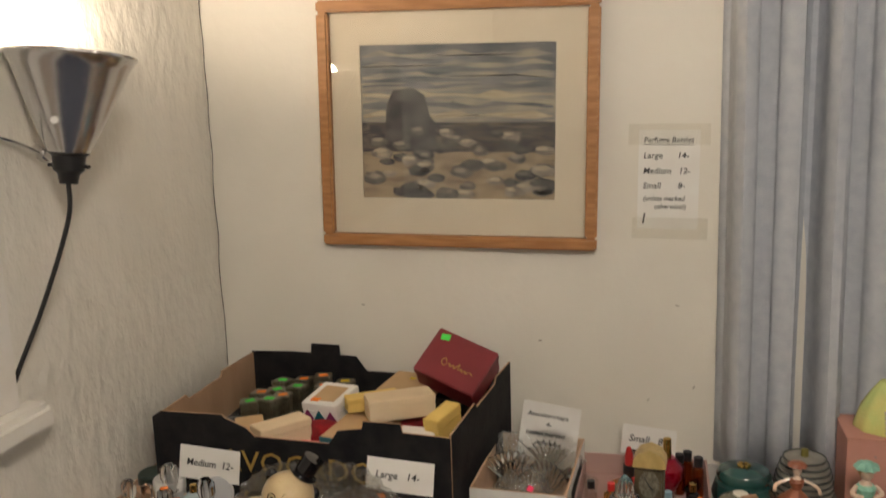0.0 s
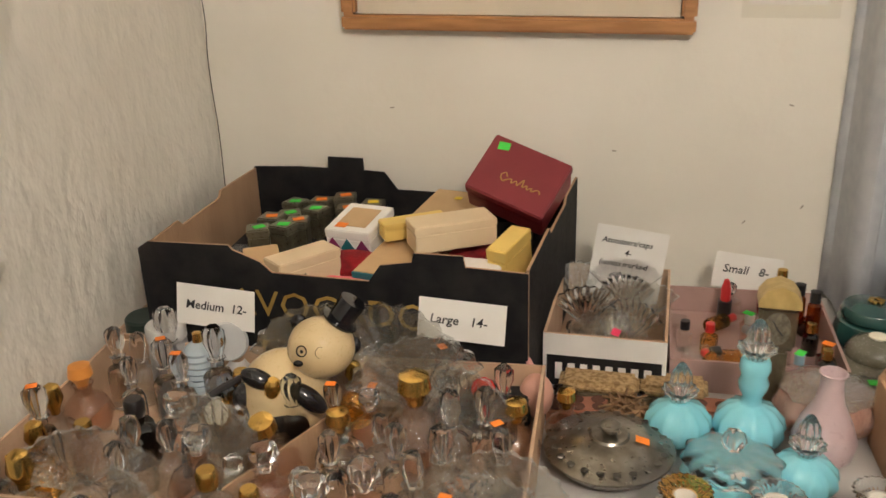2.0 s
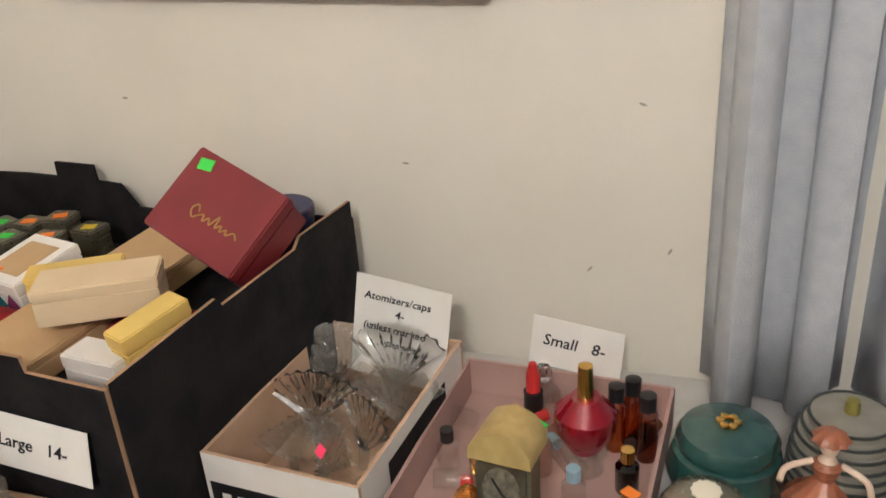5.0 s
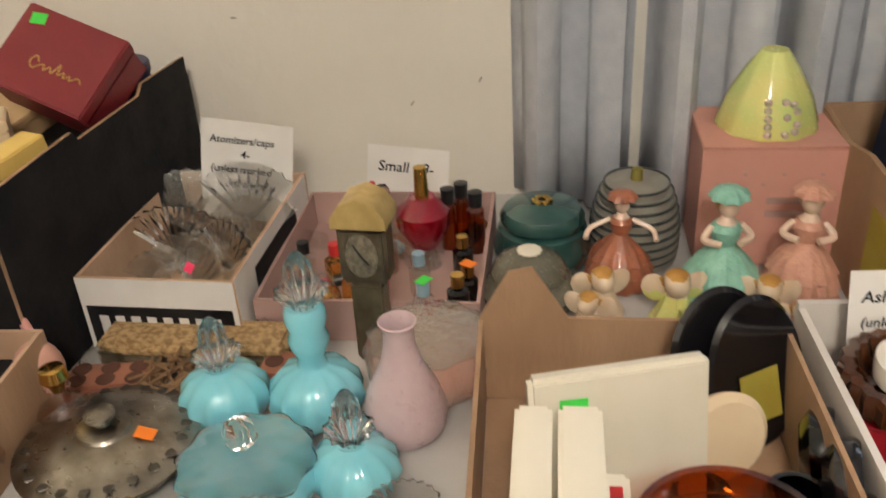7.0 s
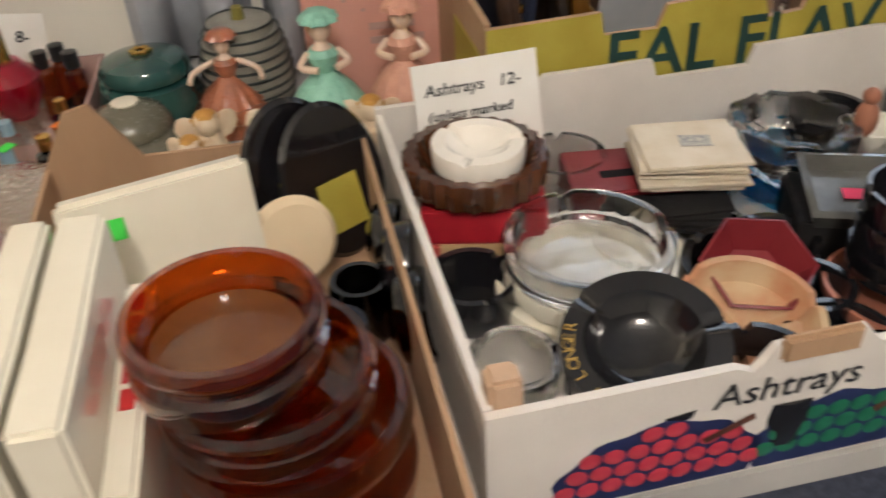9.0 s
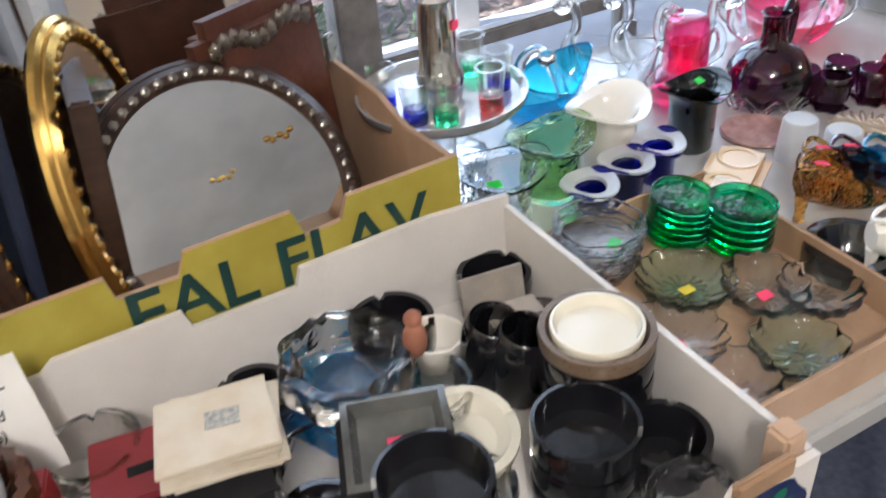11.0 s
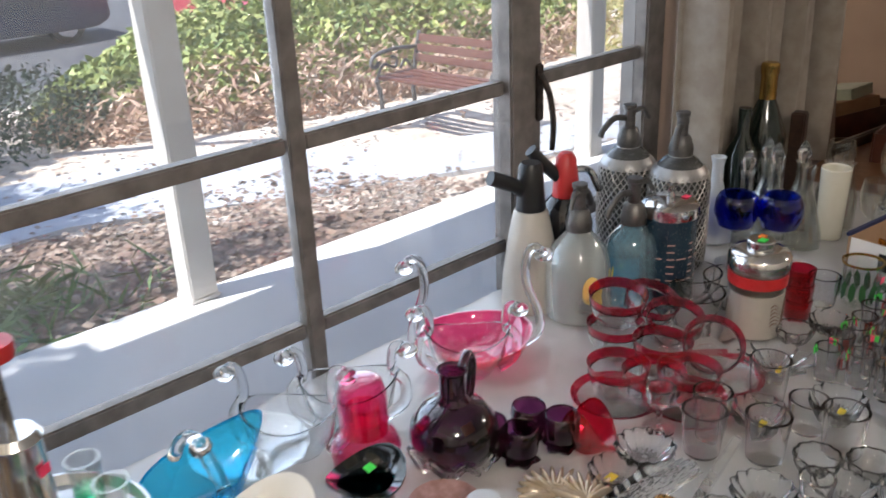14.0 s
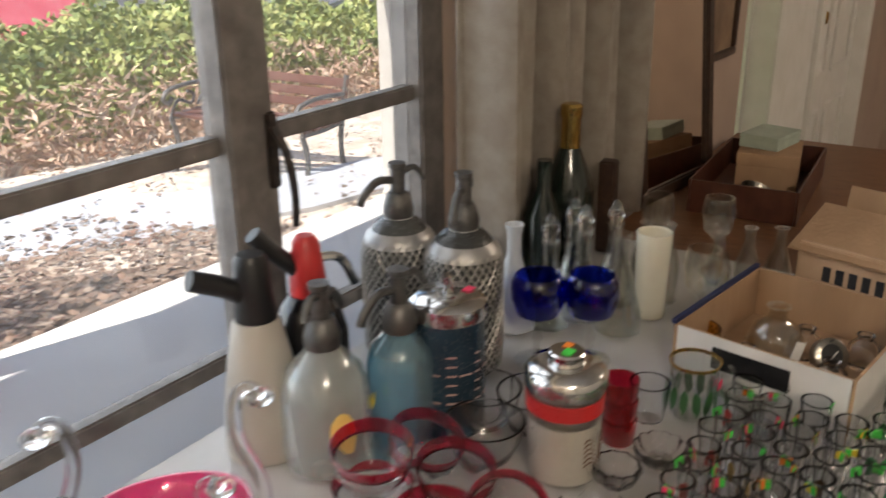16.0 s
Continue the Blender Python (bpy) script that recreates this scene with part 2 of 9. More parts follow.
YELLOWPRINT = shade("yellow_printed_card", (0.42, 0.36, 0.06), (0.36, 0.29, 0.04), 0.6, 0, 20, 0.2, spec=0.25)
GOLDINK = shade("gold_ink", (0.42, 0.28, 0.07), (0.35, 0.22, 0.05), 0.5, 0.3, 40, 0)
INK = shade("marker_ink", (0.02, 0.02, 0.025), None, 0.7, 0, 40, 0)
PAPER = shade("white_paper", (0.82, 0.81, 0.78), (0.78, 0.76, 0.72), 0.75, 0, 20, 0.1)
TAPE = clear("clear_tape", (0.985, 0.98, 0.965), 0.4, 0.0)
OAK = shade("honey_oak", (0.45, 0.22, 0.08), (0.33, 0.15, 0.05), 0.42, 0, 14, 0.3, 120, stretch=(1, 8, 8))
MATBOARD = shade("mat_board", (0.72, 0.64, 0.52), (0.69, 0.61, 0.49), 0.8, 0, 20, 0.05)
CURTAIN = shade("blue_grey_curtain", (0.52, 0.54, 0.58), (0.45, 0.475, 0.53), 0.85, 0, 40, 0.5, 500)
# ivory cloth with the dimness of the far end put into its colour
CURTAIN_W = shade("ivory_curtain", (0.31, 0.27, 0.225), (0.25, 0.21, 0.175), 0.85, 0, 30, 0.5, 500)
CHROME = shade("chrome", (0.75, 0.75, 0.75), (0.7, 0.69, 0.67), 0.12, 1, 30, 0.03, rvar=0.05)
BRUSHED = shade("brushed_aluminium", (0.74, 0.74, 0.75), (0.64, 0.64, 0.65), 0.22, 1, 18, 0.01, 200, stretch=(1, 1, 0.2))
PEWTER = shade("tarnished_silver", (0.36, 0.34, 0.30), (0.22, 0.20, 0.17), 0.3, 1, 40, 0.3, 150)
BRASS = shade("polished_brass", (0.72, 0.48, 0.14), (0.6, 0.38, 0.1), 0.2, 1, 40, 0.05)
BLACKPLASTIC = shade("black_plastic", (0.015, 0.015, 0.016), None, 0.35, 0, 30, 0.05)
WHITEPLASTIC = shade("white_plastic", (0.75, 0.73, 0.7), None, 0.35, 0, 30, 0.05)
GREENPLASTIC = shade("dark_green_plastic", (0.012, 0.03, 0.025), None, 0.35, 0, 30, 0.05)
REDPLASTIC = shade("red_plastic", (0.55, 0.03, 0.03), None, 0.35, 0, 30, 0.05)
STICKER = {"orange": shade("orange_sticker", (0.95, 0.25, 0.02), None, 0.7, 0, 30, 0), "green": shade("green_sticker", (0.08, 0.75, 0.08), None, 0.7, 0, 30, 0),
           "pink": shade("pink_sticker", (0.95, 0.06, 0.16), None, 0.7, 0, 30, 0), "yellow": shade("yellow_sticker", (0.85, 0.65, 0.04), None, 0.7, 0, 30, 0)}
MAROON = shade("maroon_card", (0.20, 0.018, 0.025), (0.17, 0.014, 0.02), 0.45, 0, 12, 0.1)
CREAMCARD = shade("cream_card", (0.74, 0.60, 0.40), (0.68, 0.53, 0.34), 0.6, 0, 12, 0.1)
TANCARD = shade("tan_card", (0.56, 0.38, 0.20), (0.48, 0.32, 0.16), 0.65, 0, 12, 0.15)
YELLOWCARD = shade("yellow_card", (0.80, 0.58, 0.16), None, 0.6, 0, 12, 0.1)
PINKCARD = shade("hot_pink_card", (0.72, 0.12, 0.16), None, 0.5, 0, 12, 0.1)
VELVET = shade("red_velvet", (0.30, 0.005, 0.01), (0.16, 0.003, 0.006), 0.9, 0, 50, 0.5)
TEALCARD = shade("teal_card", (0.02, 0.16, 0.19), None, 0.6, 0, 12, 0.1)
PLUMCARD = shade("plum_card", (0.25, 0.03, 0.12), None, 0.55, 0, 12, 0.1)
ROSECARD = shade("rose_pink_box", (0.62, 0.32, 0.26), (0.56, 0.28, 0.22), 0.65, 0, 12, 0.1)
MAUVECARD = shade("mauve_card", (0.45, 0.30, 0.27), (0.4, 0.26, 0.23), 0.7, 0, 12, 0.15)
G_CLEAR = clear("clear_glass", (0.95, 0.95, 0.94), 0.02, 0.32)
G_THIN = clear("thin_blown_glass", (0.93, 0.93, 0.91), 0.02, 0.40, wave=0.10)
G_CUT = solid_glass("pressed_clear_glass", (0.97, 0.97, 0.96), 0.0, 0.22)
G_SCENT = clear("scent_bottle_glass", (0.90, 0.90, 0.88), 0.03, 0.85, wave=0.9, milk=0.02)
# the milk in these panes paints a veil of glare haze over the outdoors
G_WINDOW = clear("window_glass", (0.985, 0.985, 0.985), 0.0, 0.06, milk=0.06)
G_BLUE = clear("cobalt_glass", (0.01, 0.03, 0.55), 0.02, 0.2)
G_AQUA = clear("turquoise_glass", (0.08, 0.55, 0.80), 0.02, 0.25)
G_AQUA_SOFT = clear("turquoise_siphon_glass", (0.26, 0.62, 0.76), 0.04, 0.25, milk=0.22)
G_PRESS = clear("pressed_lid_glass", (0.92, 0.92, 0.90), 0.03, 0.55, wave=0.8, milk=0.05)
G_GREEN = solid_glass("emerald_glass", (0.10, 0.80, 0.38), 0.0, 0.2)
G_OLIVE = solid_glass("olive_pressed_glass", (0.58, 0.74, 0.34), 0.0, 0.6)
G_PALEGREEN = solid_glass("pale_green_pressed_glass", (0.82, 0.95, 0.84), 0.0, 0.4)
G_AMBER = clear("amber_glass", (0.70, 0.27, 0.045), 0.03, 0.3)
G_AMBER_CUT = solid_glass("amber_pressed_glass", (0.95, 0.52, 0.10), 0.0, 0.7, 160)
G_PURPLE = clear("amethyst_glass", (0.22, 0.05, 0.16), 0.02, 0.22)
G_RUBY = clear("ruby_glass", (0.75, 0.02, 0.06), 0.02, 0.25)
G_RUBY_BAND = clear("ruby_stained_glass", (0.90, 0.13, 0.26), 0.03, 0.25, milk=0.03)
G_CRAN = clear("cranberry_glass", (0.97, 0.24, 0.46), 0.02, 0.25)
G_SMOKE = clear("smoked_black_glass", (0.03, 0.03, 0.035), 0.03, 0.2)
G_TEAL = clear("dark_teal_glass", (0.03, 0.12, 0.12), 0.03, 0.25)
G_ROSE = clear("rose_tinted_glass", (0.92, 0.80, 0.74), 0.03, 0.35, wave=0.4)
G_PEACH = clear("iridescent_peach_glass", (0.90, 0.55, 0.40), 0.05, 0.4, wave=0.5, milk=0.4)
G_FROST = clear("frosted_glass", (0.85, 0.87, 0.90), 0.4, 0.3, milk=0.5)
G_SIPHON = clear("dusty_siphon_glass", (0.72, 0.76, 0.74), 0.08, 0.25, milk=0.3)
CRYSTAL = solid_glass("cut_crystal", (0.97, 0.97, 0.97))
OPAL_BLUE = shade("opaline_blue_glass", (0.22, 0.60, 0.72), (0.28, 0.68, 0.78), 0.15, 0, 20, 0.02, coat=0.5, sub=0.2)
OPAL_LILAC = shade("opaline_lilac_glass", (0.56, 0.42, 0.44), (0.62, 0.48, 0.5), 0.3, 0, 30, 0.6, 90, coat=0.3, sub=0.2)
MILK = shade("milk_glass", (0.80, 0.76, 0.68), (0.86, 0.82, 0.75), 0.15, 0, 20, 0.02, coat=0.5, sub=0.2)
CERAM_TEAL = shade("teal_glaze", (0.012, 0.055, 0.052), (0.028, 0.085, 0.075), 0.15, 0, 25, 0.05, coat=0.6)
CERAM_GREY = shade("celadon_grey_glaze", (0.11, 0.105, 0.075), (0.17, 0.16, 0.12), 0.25, 0, 25, 0.1, coat=0.4)
CERAM_HIVE = shade("grey_stoneware", (0.30, 0.29, 0.25), (0.22, 0.21, 0.18), 0.35, 0, 30, 0.2)
HIVELINE = shade("dark_grey_glaze", (0.05, 0.06, 0.06), None, 0.35, 0, 30, 0.1)
PORCELAIN = shade("ivory_porcelain", (0.78, 0.74, 0.62), (0.72, 0.67, 0.54), 0.15, 0, 10, 0.03, coat=0.5)
BLACKGLAZE = shade("black_glaze", (0.008, 0.008, 0.01), None, 0.1, 0, 10, 0.02, coat=0.5)
COPPER = shade("copper_dish", (0.55, 0.22, 0.14), (0.42, 0.15, 0.1), 0.35, 0.5, 30, 0.03)
BROWNGLASS = shade("dark_brown_ribbed_glass", (0.05, 0.018, 0.008), (0.09, 0.03, 0.01), 0.12, 0, 30, 0.05, coat=0.5)
SAND = shade("glitter_sand_texture", (0.52, 0.36, 0.18), (0.30, 0.19, 0.08), 0.7, 0.2, 160, 0.9, 500, mix=(0.42, 0.58))
TERRACOTTA = shade("terracotta", (0.36, 0.15, 0.09), (0.3, 0.12, 0.07), 0.75, 0, 20, 0.2)
TWIG = shade("dry_twigs", (0.26, 0.15, 0.07), (0.16, 0.09, 0.04), 0.8, 0, 60, 0.4)
DRESS_ORANGE = shade("rust_glazed_dress", (0.42, 0.14, 0.07), (0.30, 0.11, 0.06), 0.3, 0, 60, 0.5, 160, coat=0.4)
DRESS_GREEN = shade("mint_lace_glaze", (0.30, 0.58, 0.46), (0.22, 0.48, 0.38), 0.45, 0, 90, 1.0, 260)
DRESS_PEACH = shade("peach_lace_glaze", (0.66, 0.36, 0.26), (0.58, 0.30, 0.22), 0.45, 0, 90, 1.0, 260)
DRESS_YELLOW = shade("yellow_glaze", (0.70, 0.66, 0.22), (0.55, 0.66, 0.22), 0.25, 0, 25, 0.1, coat=0.5)
FIG_CREAM = shade("cream_bisque", (0.72, 0.60, 0.44), (0.66, 0.50, 0.34), 0.4, 0, 60, 0.3, coat=0.3)
CREAMSOAP = shade("cream_slag_glass", (0.72, 0.52, 0.30), (0.66, 0.45, 0.24), 0.2, 0, 14, 0.03, coat=0.4, sub=0.2)
LEATHER = shade("brown_leather", (0.10, 0.035, 0.02), (0.06, 0.02, 0.012), 0.35, 0, 25, 0.3, 120)
DARKWOOD = shade("dark_wood", (0.05, 0.025, 0.014), (0.03, 0.015, 0.01), 0.4, 0, 20, 0.2, 120, stretch=(1, 6, 6))
WALNUT = shade("walnut_table", (0.20, 0.09, 0.04), (0.14, 0.06, 0.025), 0.4, 0, 16, 0.2, 120, stretch=(6, 1, 6))
NAVY = shade("navy_velvet", (0.008, 0.014, 0.04), None, 0.8, 0, 30, 0.3)
MIRROR = mirror_glass("silvered_mirror")
MIRROR_WARM = mirror_glass("old_mirror", (0.75, 0.68, 0.6), 0.04)
CONCRETE = shade("porch_concrete", (0.76, 0.745, 0.715), (0.69, 0.67, 0.645), 0.85, 0, 2.5, 0.4, 60)
PATHCON = shade("path_concrete", (0.50, 0.51, 0.53), (0.43, 0.44, 0.46), 0.85, 0, 3, 0.4, 60)
SOIL = shade("dry_soil_with_litter", (0.50, 0.41, 0.32), (0.66, 0.57, 0.47), 0.95, 0, 5, 1.0, 40, mix=(0.42, 0.58))
MULCH = shade("dark_bark_mulch", (0.10, 0.065, 0.045), (0.19, 0.13, 0.095), 0.95, 0, 12, 1.0, 60, mix=(0.42, 0.6))
ASPHALT = shade("asphalt", (0.06, 0.06, 0.065), (0.09, 0.09, 0.09), 0.9, 0, 3, 0.4, 80)
POSTPAINT = shade("white_post_paint", (0.72, 0.68, 0.62), (0.65, 0.6, 0.54), 0.5, 0, 8, 0.2, 60)
SLATWOOD = shade("bench_slat_wood", (0.18, 0.075, 0.05), (0.12, 0.05, 0.035), 0.5, 0, 20, 0.2, stretch=(1, 8, 8))
BENCHIRON = shade("weathered_bench_iron", (0.11, 0.105, 0.10), (0.18, 0.17, 0.16), 0.6, 0.5, 50, 0.4)
def leafy(name, cols, rough=0.6):
    """Leaves, each its own shade between the given colours."""
    m = bpy.data.materials.new(name)
    m.use_nodes = True
    n, l = m.node_tree.nodes, m.node_tree.links
    g, ramp = n.new("ShaderNodeNewGeometry"), n.new("ShaderNodeValToRGB")
    while len(ramp.color_ramp.elements) < len(cols):
        ramp.color_ramp.elements.new(0.5)
    for i, c in enumerate(cols):
        e = ramp.color_ramp.elements[i]
        e.position, e.color = i / (len(cols) - 1), (*c, 1)
    l.new(g.outputs["Random Per Island"], ramp.inputs[0])
    p = n["Principled BSDF"]
    l.new(ramp.outputs[0], p.inputs["Base Color"])
    p.inputs["Roughness"].default_value = rough
    return m
JUNIPER = leafy("juniper_green", [(0.13, 0.18, 0.05), (0.30, 0.36, 0.09), (0.44, 0.44, 0.14), (0.22, 0.27, 0.09)])
DRYTWIG = leafy("dry_juniper_brown", [(0.46, 0.28, 0.19), (0.58, 0.42, 0.29), (0.34, 0.20, 0.14), (0.62, 0.48, 0.34)])
GRASSY = leafy("dry_grass", [(0.42, 0.36, 0.14), (0.55, 0.46, 0.2), (0.26, 0.30, 0.08), (0.62, 0.46, 0.14)])
DARKLEAF = leafy("dark_shrub_leaves", [(0.03, 0.05, 0.025), (0.06, 0.08, 0.04), (0.04, 0.06, 0.03)])
TREELEAF = leafy("tree_leaves", [(0.06, 0.12, 0.02), (0.10, 0.18, 0.04), (0.08, 0.14, 0.03)])
LITTER = leafy("fallen_leaves", [(0.16, 0.10, 0.07), (0.30, 0.20, 0.14), (0.10, 0.07, 0.05), (0.42, 0.32, 0.24)])
BARK = shade("bark", (0.12, 0.085, 0.06), (0.07, 0.05, 0.035), 0.9, 0, 20, 0.9, 60)

# ---- the room ----
def struct(name, bm, mat, label, category):
    return single(name, bm, mat, label, category, kind="structure")


struct("floor", span((-0.1, -4.2, -0.1), (7.3, 0.0, 0.0)), CARPET, "dark grey-blue carpeted floor under the tables", "floor")
struct("ceiling", span((-0.12, -4.3, 2.45), (7.42, 0.16, 2.55)), CEIL, "plain white ceiling", "ceiling")
struct("wall_left", span((-0.12, -4.2, 0.0), (0.0, 0.14, 2.45)), PLASTER_GLOSS, "glossy cream wall with brushed plaster relief", "wall")
# the front wall, round the window, the sidelight and the door
struct("wall_front_left", span((0.0, 0.0, 0.0), (1.55, 0.14, 2.45)), PLASTER, "cream plaster wall with scuffs behind the painting", "wall")
struct("wall_front_below", span((1.55, 0.0, 0.0), (3.29, 0.14, 0.435)), PLASTER, "cream wall below the window", "wall")
struct("wall_front_above", span((1.55, 0.0, 1.97), (3.29, 0.14, 2.45)), PLASTER, "cream wall above the window", "wall")
struct("wall_front_middle", span((3.29, 0.0, 0.0), (4.70, 0.14, 2.45)), PINKWALL, "beige wall between window and door", "wall")
struct("wall_front_over_door", span((4.70, 0.0, 2.08), (6.45, 0.14, 2.45)), PINKWALL, "beige wall above the door", "wall")
struct("wall_front_below_sidelight", span((4.70, 0.0, 0.0), (4.93, 0.14, 0.5)), PINKWALL, "beige wall below the narrow sidelight", "wall")
struct("wall_front_right", span((6.45, 0.0, 0.0), (7.3, 0.14, 2.45)), PINKWALL, "beige wall beside the door", "wall")
struct("wall_right", span((7.3, -4.2, 0.0), (7.42, 0.14, 2.45)), PINKWALL, "plain beige end wall", "wall")
struct("wall_back", span((-0.12, -4.32, 0.0), (7.42, -4.2, 2.45)), PLASTER, "plain cream wall at the back", "wall")
# the crack where the two walls meet
rng = random.Random(3)
pts = [(0.004 + rng.uniform(-0.0015, 0.003), -0.004, 0.80 + 0.06 * i) for i in range(28)]
struct("wall_crack", tube(pts, 0.0009, 5), IRON, "thin dark crack in the corner of the walls", "crack")
# small scuffs on the plaster
bms = [moved(ball(0.0032, (0, 0, 0), (1.6, 0.2, 0.5), 1), pose(x, -0.001, z, 0, a, 0)) for x, z, a in
       ((0.985, 1.08, 20), (1.02, 0.91, -60), (0.71, 1.0, 5), (0.93, 0.88, -50), (0.33, 1.07, 0))]
struct("wall_scuffs", merge(*bms), shade("grey_scuff", (0.42, 0.38, 0.32), None, 0.8, 0, 50, 0.2), "small grey scuffs on the wall", "scuff")

# casing and sill of the window in the left wall
win_l = thing("window_1", 0, -0.725, 1.06, "white window casing with a rounded sill in the side wall", "window", kind="structure")
part("casing", moved(span((0, -0.07, 0.02), (0.018, 0.0, 1.0), 0.004), Matrix.Translation((0, 0.03, 0))), TRIM, win_l)
part("window_sill", moved(span((0, -1.0, -0.02), (0.05, 0.045, 0.022), 0.01), Matrix.Translation((0, 0.02, 0))), TRIM, win_l)
part("blind", span((0, -0.95, 0.03), (0.006, -0.045, 1.0)), shade("drawn_blind", (0.42, 0.36, 0.3), (0.36, 0.3, 0.25), 0.7, 0, 30, 0.2), win_l)

# the large window over the table
W0, W1, WZ0, WZ1, WY = 1.55, 3.29, 0.445, 1.97, 0.05
win = thing("window_2", W0, WY, WZ0, "wide steel-sash window with worn grey paint over the table", "window", kind="structure")
def bar(name, x0, x1, z0, z1, y0=0.0, y1=0.03, bev=0.004):
    return part(name, moved(span((x0, y0, z0), (x1, y1, z1), bev), Matrix.Translation((-W0, 0, -WZ0))), SASH, win)
bar("window_frame", W0, 1.60, WZ0, WZ1, -0.01, 0.05)
bar("window_frame", 3.228, W1, WZ0, WZ1, -0.01, 0.05)
bar("window_frame", 1.60, 3.228, 1.93, WZ1, -0.01, 0.05)
bar("stile", 1.912, 1.974, WZ0 + 0.03, 1.93, -0.012, 0.035)
bar("stile", 2.838, 2.915, WZ0 + 0.03, 1.93, -0.012, 0.035)
bar("bottom_rail", 1.60, 1.912, WZ0, 0.495, -0.004, 0.034)
bar("bottom_rail", 1.974, 2.838, WZ0, 0.495, -0.004, 0.034)
bar("bottom_rail", 2.915, 3.228, WZ0, 0.495, -0.004, 0.034)
bar("muntin", 2.402, 2.431, 0.495, 1.93, 0.001, 0.028, 0.003)
for zt in (0.787, 1.072, 1.365, 1.65):
    for xa, xb in ((1.60, 1.912), (1.974, 2.399), (2.431, 2.838), (2.915, 3.228)):
        bar("transom", xa, xb, zt - 0.012, zt + 0.012, 0.003, 0.026, 0.003)
panes = [(1.60, 1.912), (1.974, 2.399), (2.431, 2.838), (2.915, 3.228)]
levels = [0.495, 0.787, 1.072, 1.365, 1.65, 1.93]
for xa, xb in panes:
    for za, zb in zip(levels, levels[1:]):
        p = part("pane", moved(span((xa, 0.016, za), (xb, 0.019, zb)), Matrix.Translation((-W0, 0, -WZ0))), G_WINDOW, win)
        p.visible_shadow = False
for x, lean, zb in ((1.935, 1, 1.03), (2.905, 1, 0.955)):
    h = part("handle", tube([(x - W0, -0.018, zb + 0.13 - WZ0), (x - W0 + 0.004 * lean, -0.034, zb + 0.10 - WZ0), (x - W0 + 0.008 * lean, -0.04, zb + 0.05 - WZ0), (x - W0 + 0.010 * lean, -0.036, zb - WZ0)], 0.006, 8, taper=0.8), IRON, win, "black iron casement handle")
    part("handle_plate", moved(span((-0.010, -0.006, zb + 0.05 - WZ0), (0.010, 0, zb + 0.15 - WZ0), 0.003), Matrix.Translation((x - W0, -0.0125, 0))), IRON, h)
struct("window_sill", span((1.55, 0.0, 0.436), (3.29, 0.14, 0.445), 0.002), TRIM, "white sill behind the table", "sill")

# sidelight and door at the far end
side = thing("window_3", 4.70, 0.05, 0.5, "narrow leaded sidelight beside the door", "window", kind="structure")
part("window_frame", merge(span((0, 0, 0), (0.03, 0.05, 1.58)), span((0.2, 0, 0), (0.23, 0.05, 1.58)), span((0.03, 0, 0), (0.2, 0.05, 0.04)), span((0.03, 0, 1.54), (0.2, 0.05, 1.58))), TRIM, side)
part("leading", merge(*[span((0.03, 0.018, 0.25 * k + 0.2), (0.2, 0.026, 0.25 * k + 0.208)) for k in range(5)], span((0.11, 0.018, 0.04), (0.116, 0.026, 1.54))), IRON, side, "dark lead cames")
part("pane", span((0.03, 0.02, 0.04), (0.2, 0.023, 1.54)), clear("tinted_leaded_glass", (0.8, 0.9, 0.6), 0.02, 0.1), side).visible_shadow = False
struct("trim", merge(span((4.93, -0.03, 0), (5.06, 0.12, 2.08), 0.006), span((5.06, -0.015, 0), (5.45, 0.11, 2.08), 0.006), span((5.45, -0.03, 0), (5.52, 0.12, 2.08), 0.006), span((6.39, -0.02, 0), (6.45, 0.12, 2.08), 0.006)), TRIM, "white moulded casing of the front door", "trim")
door = thing("door_1", 5.52, 0.04, 0.0, "closed white panelled front door", "door", kind="structure")
part("door_leaf", span((0.0, 0, 0.01), (0.87, 0.045, 2.07), 0.003), TRIM, door)
for zc, hh in ((0.28, 0.5), (1.0, 0.68), (1.78, 0.22)):
    for xc in (0.235, 0.635):
        fr = merge(*[span((xc - 0.15, -0.012, zc - hh / 2 + 0.03 + d), (xc + 0.15, 0.0, zc - hh / 2 + 0.05 + d), 0.004) for d in (0, hh - 0.02)],
                   *[span((xc + s, -0.012, zc - hh / 2 + 0.05), (xc + s + 0.02, 0.0, zc + hh / 2 + 0.01), 0.004) for s in (-0.15, 0.13)])
        part("moulding", fr, TRIM, door)
part("door_knob", moved(lathe([(0, 0), (0.02, 0.004), (0.011, 0.02), (0.025, 0.035), (0.027, 0.05), (0.02, 0.062), (0, 0.066)], 16), pose(0.06, 0, 0.95, 90, 0, 0)), BRASS, door, "brass knob")
part("hinge", moved(lathe([(0, 0), (0.008, 0), (0.008, 0.09), (0, 0.09)], 8), pose(0.0, -0.008, 1.2)), IRON, door)

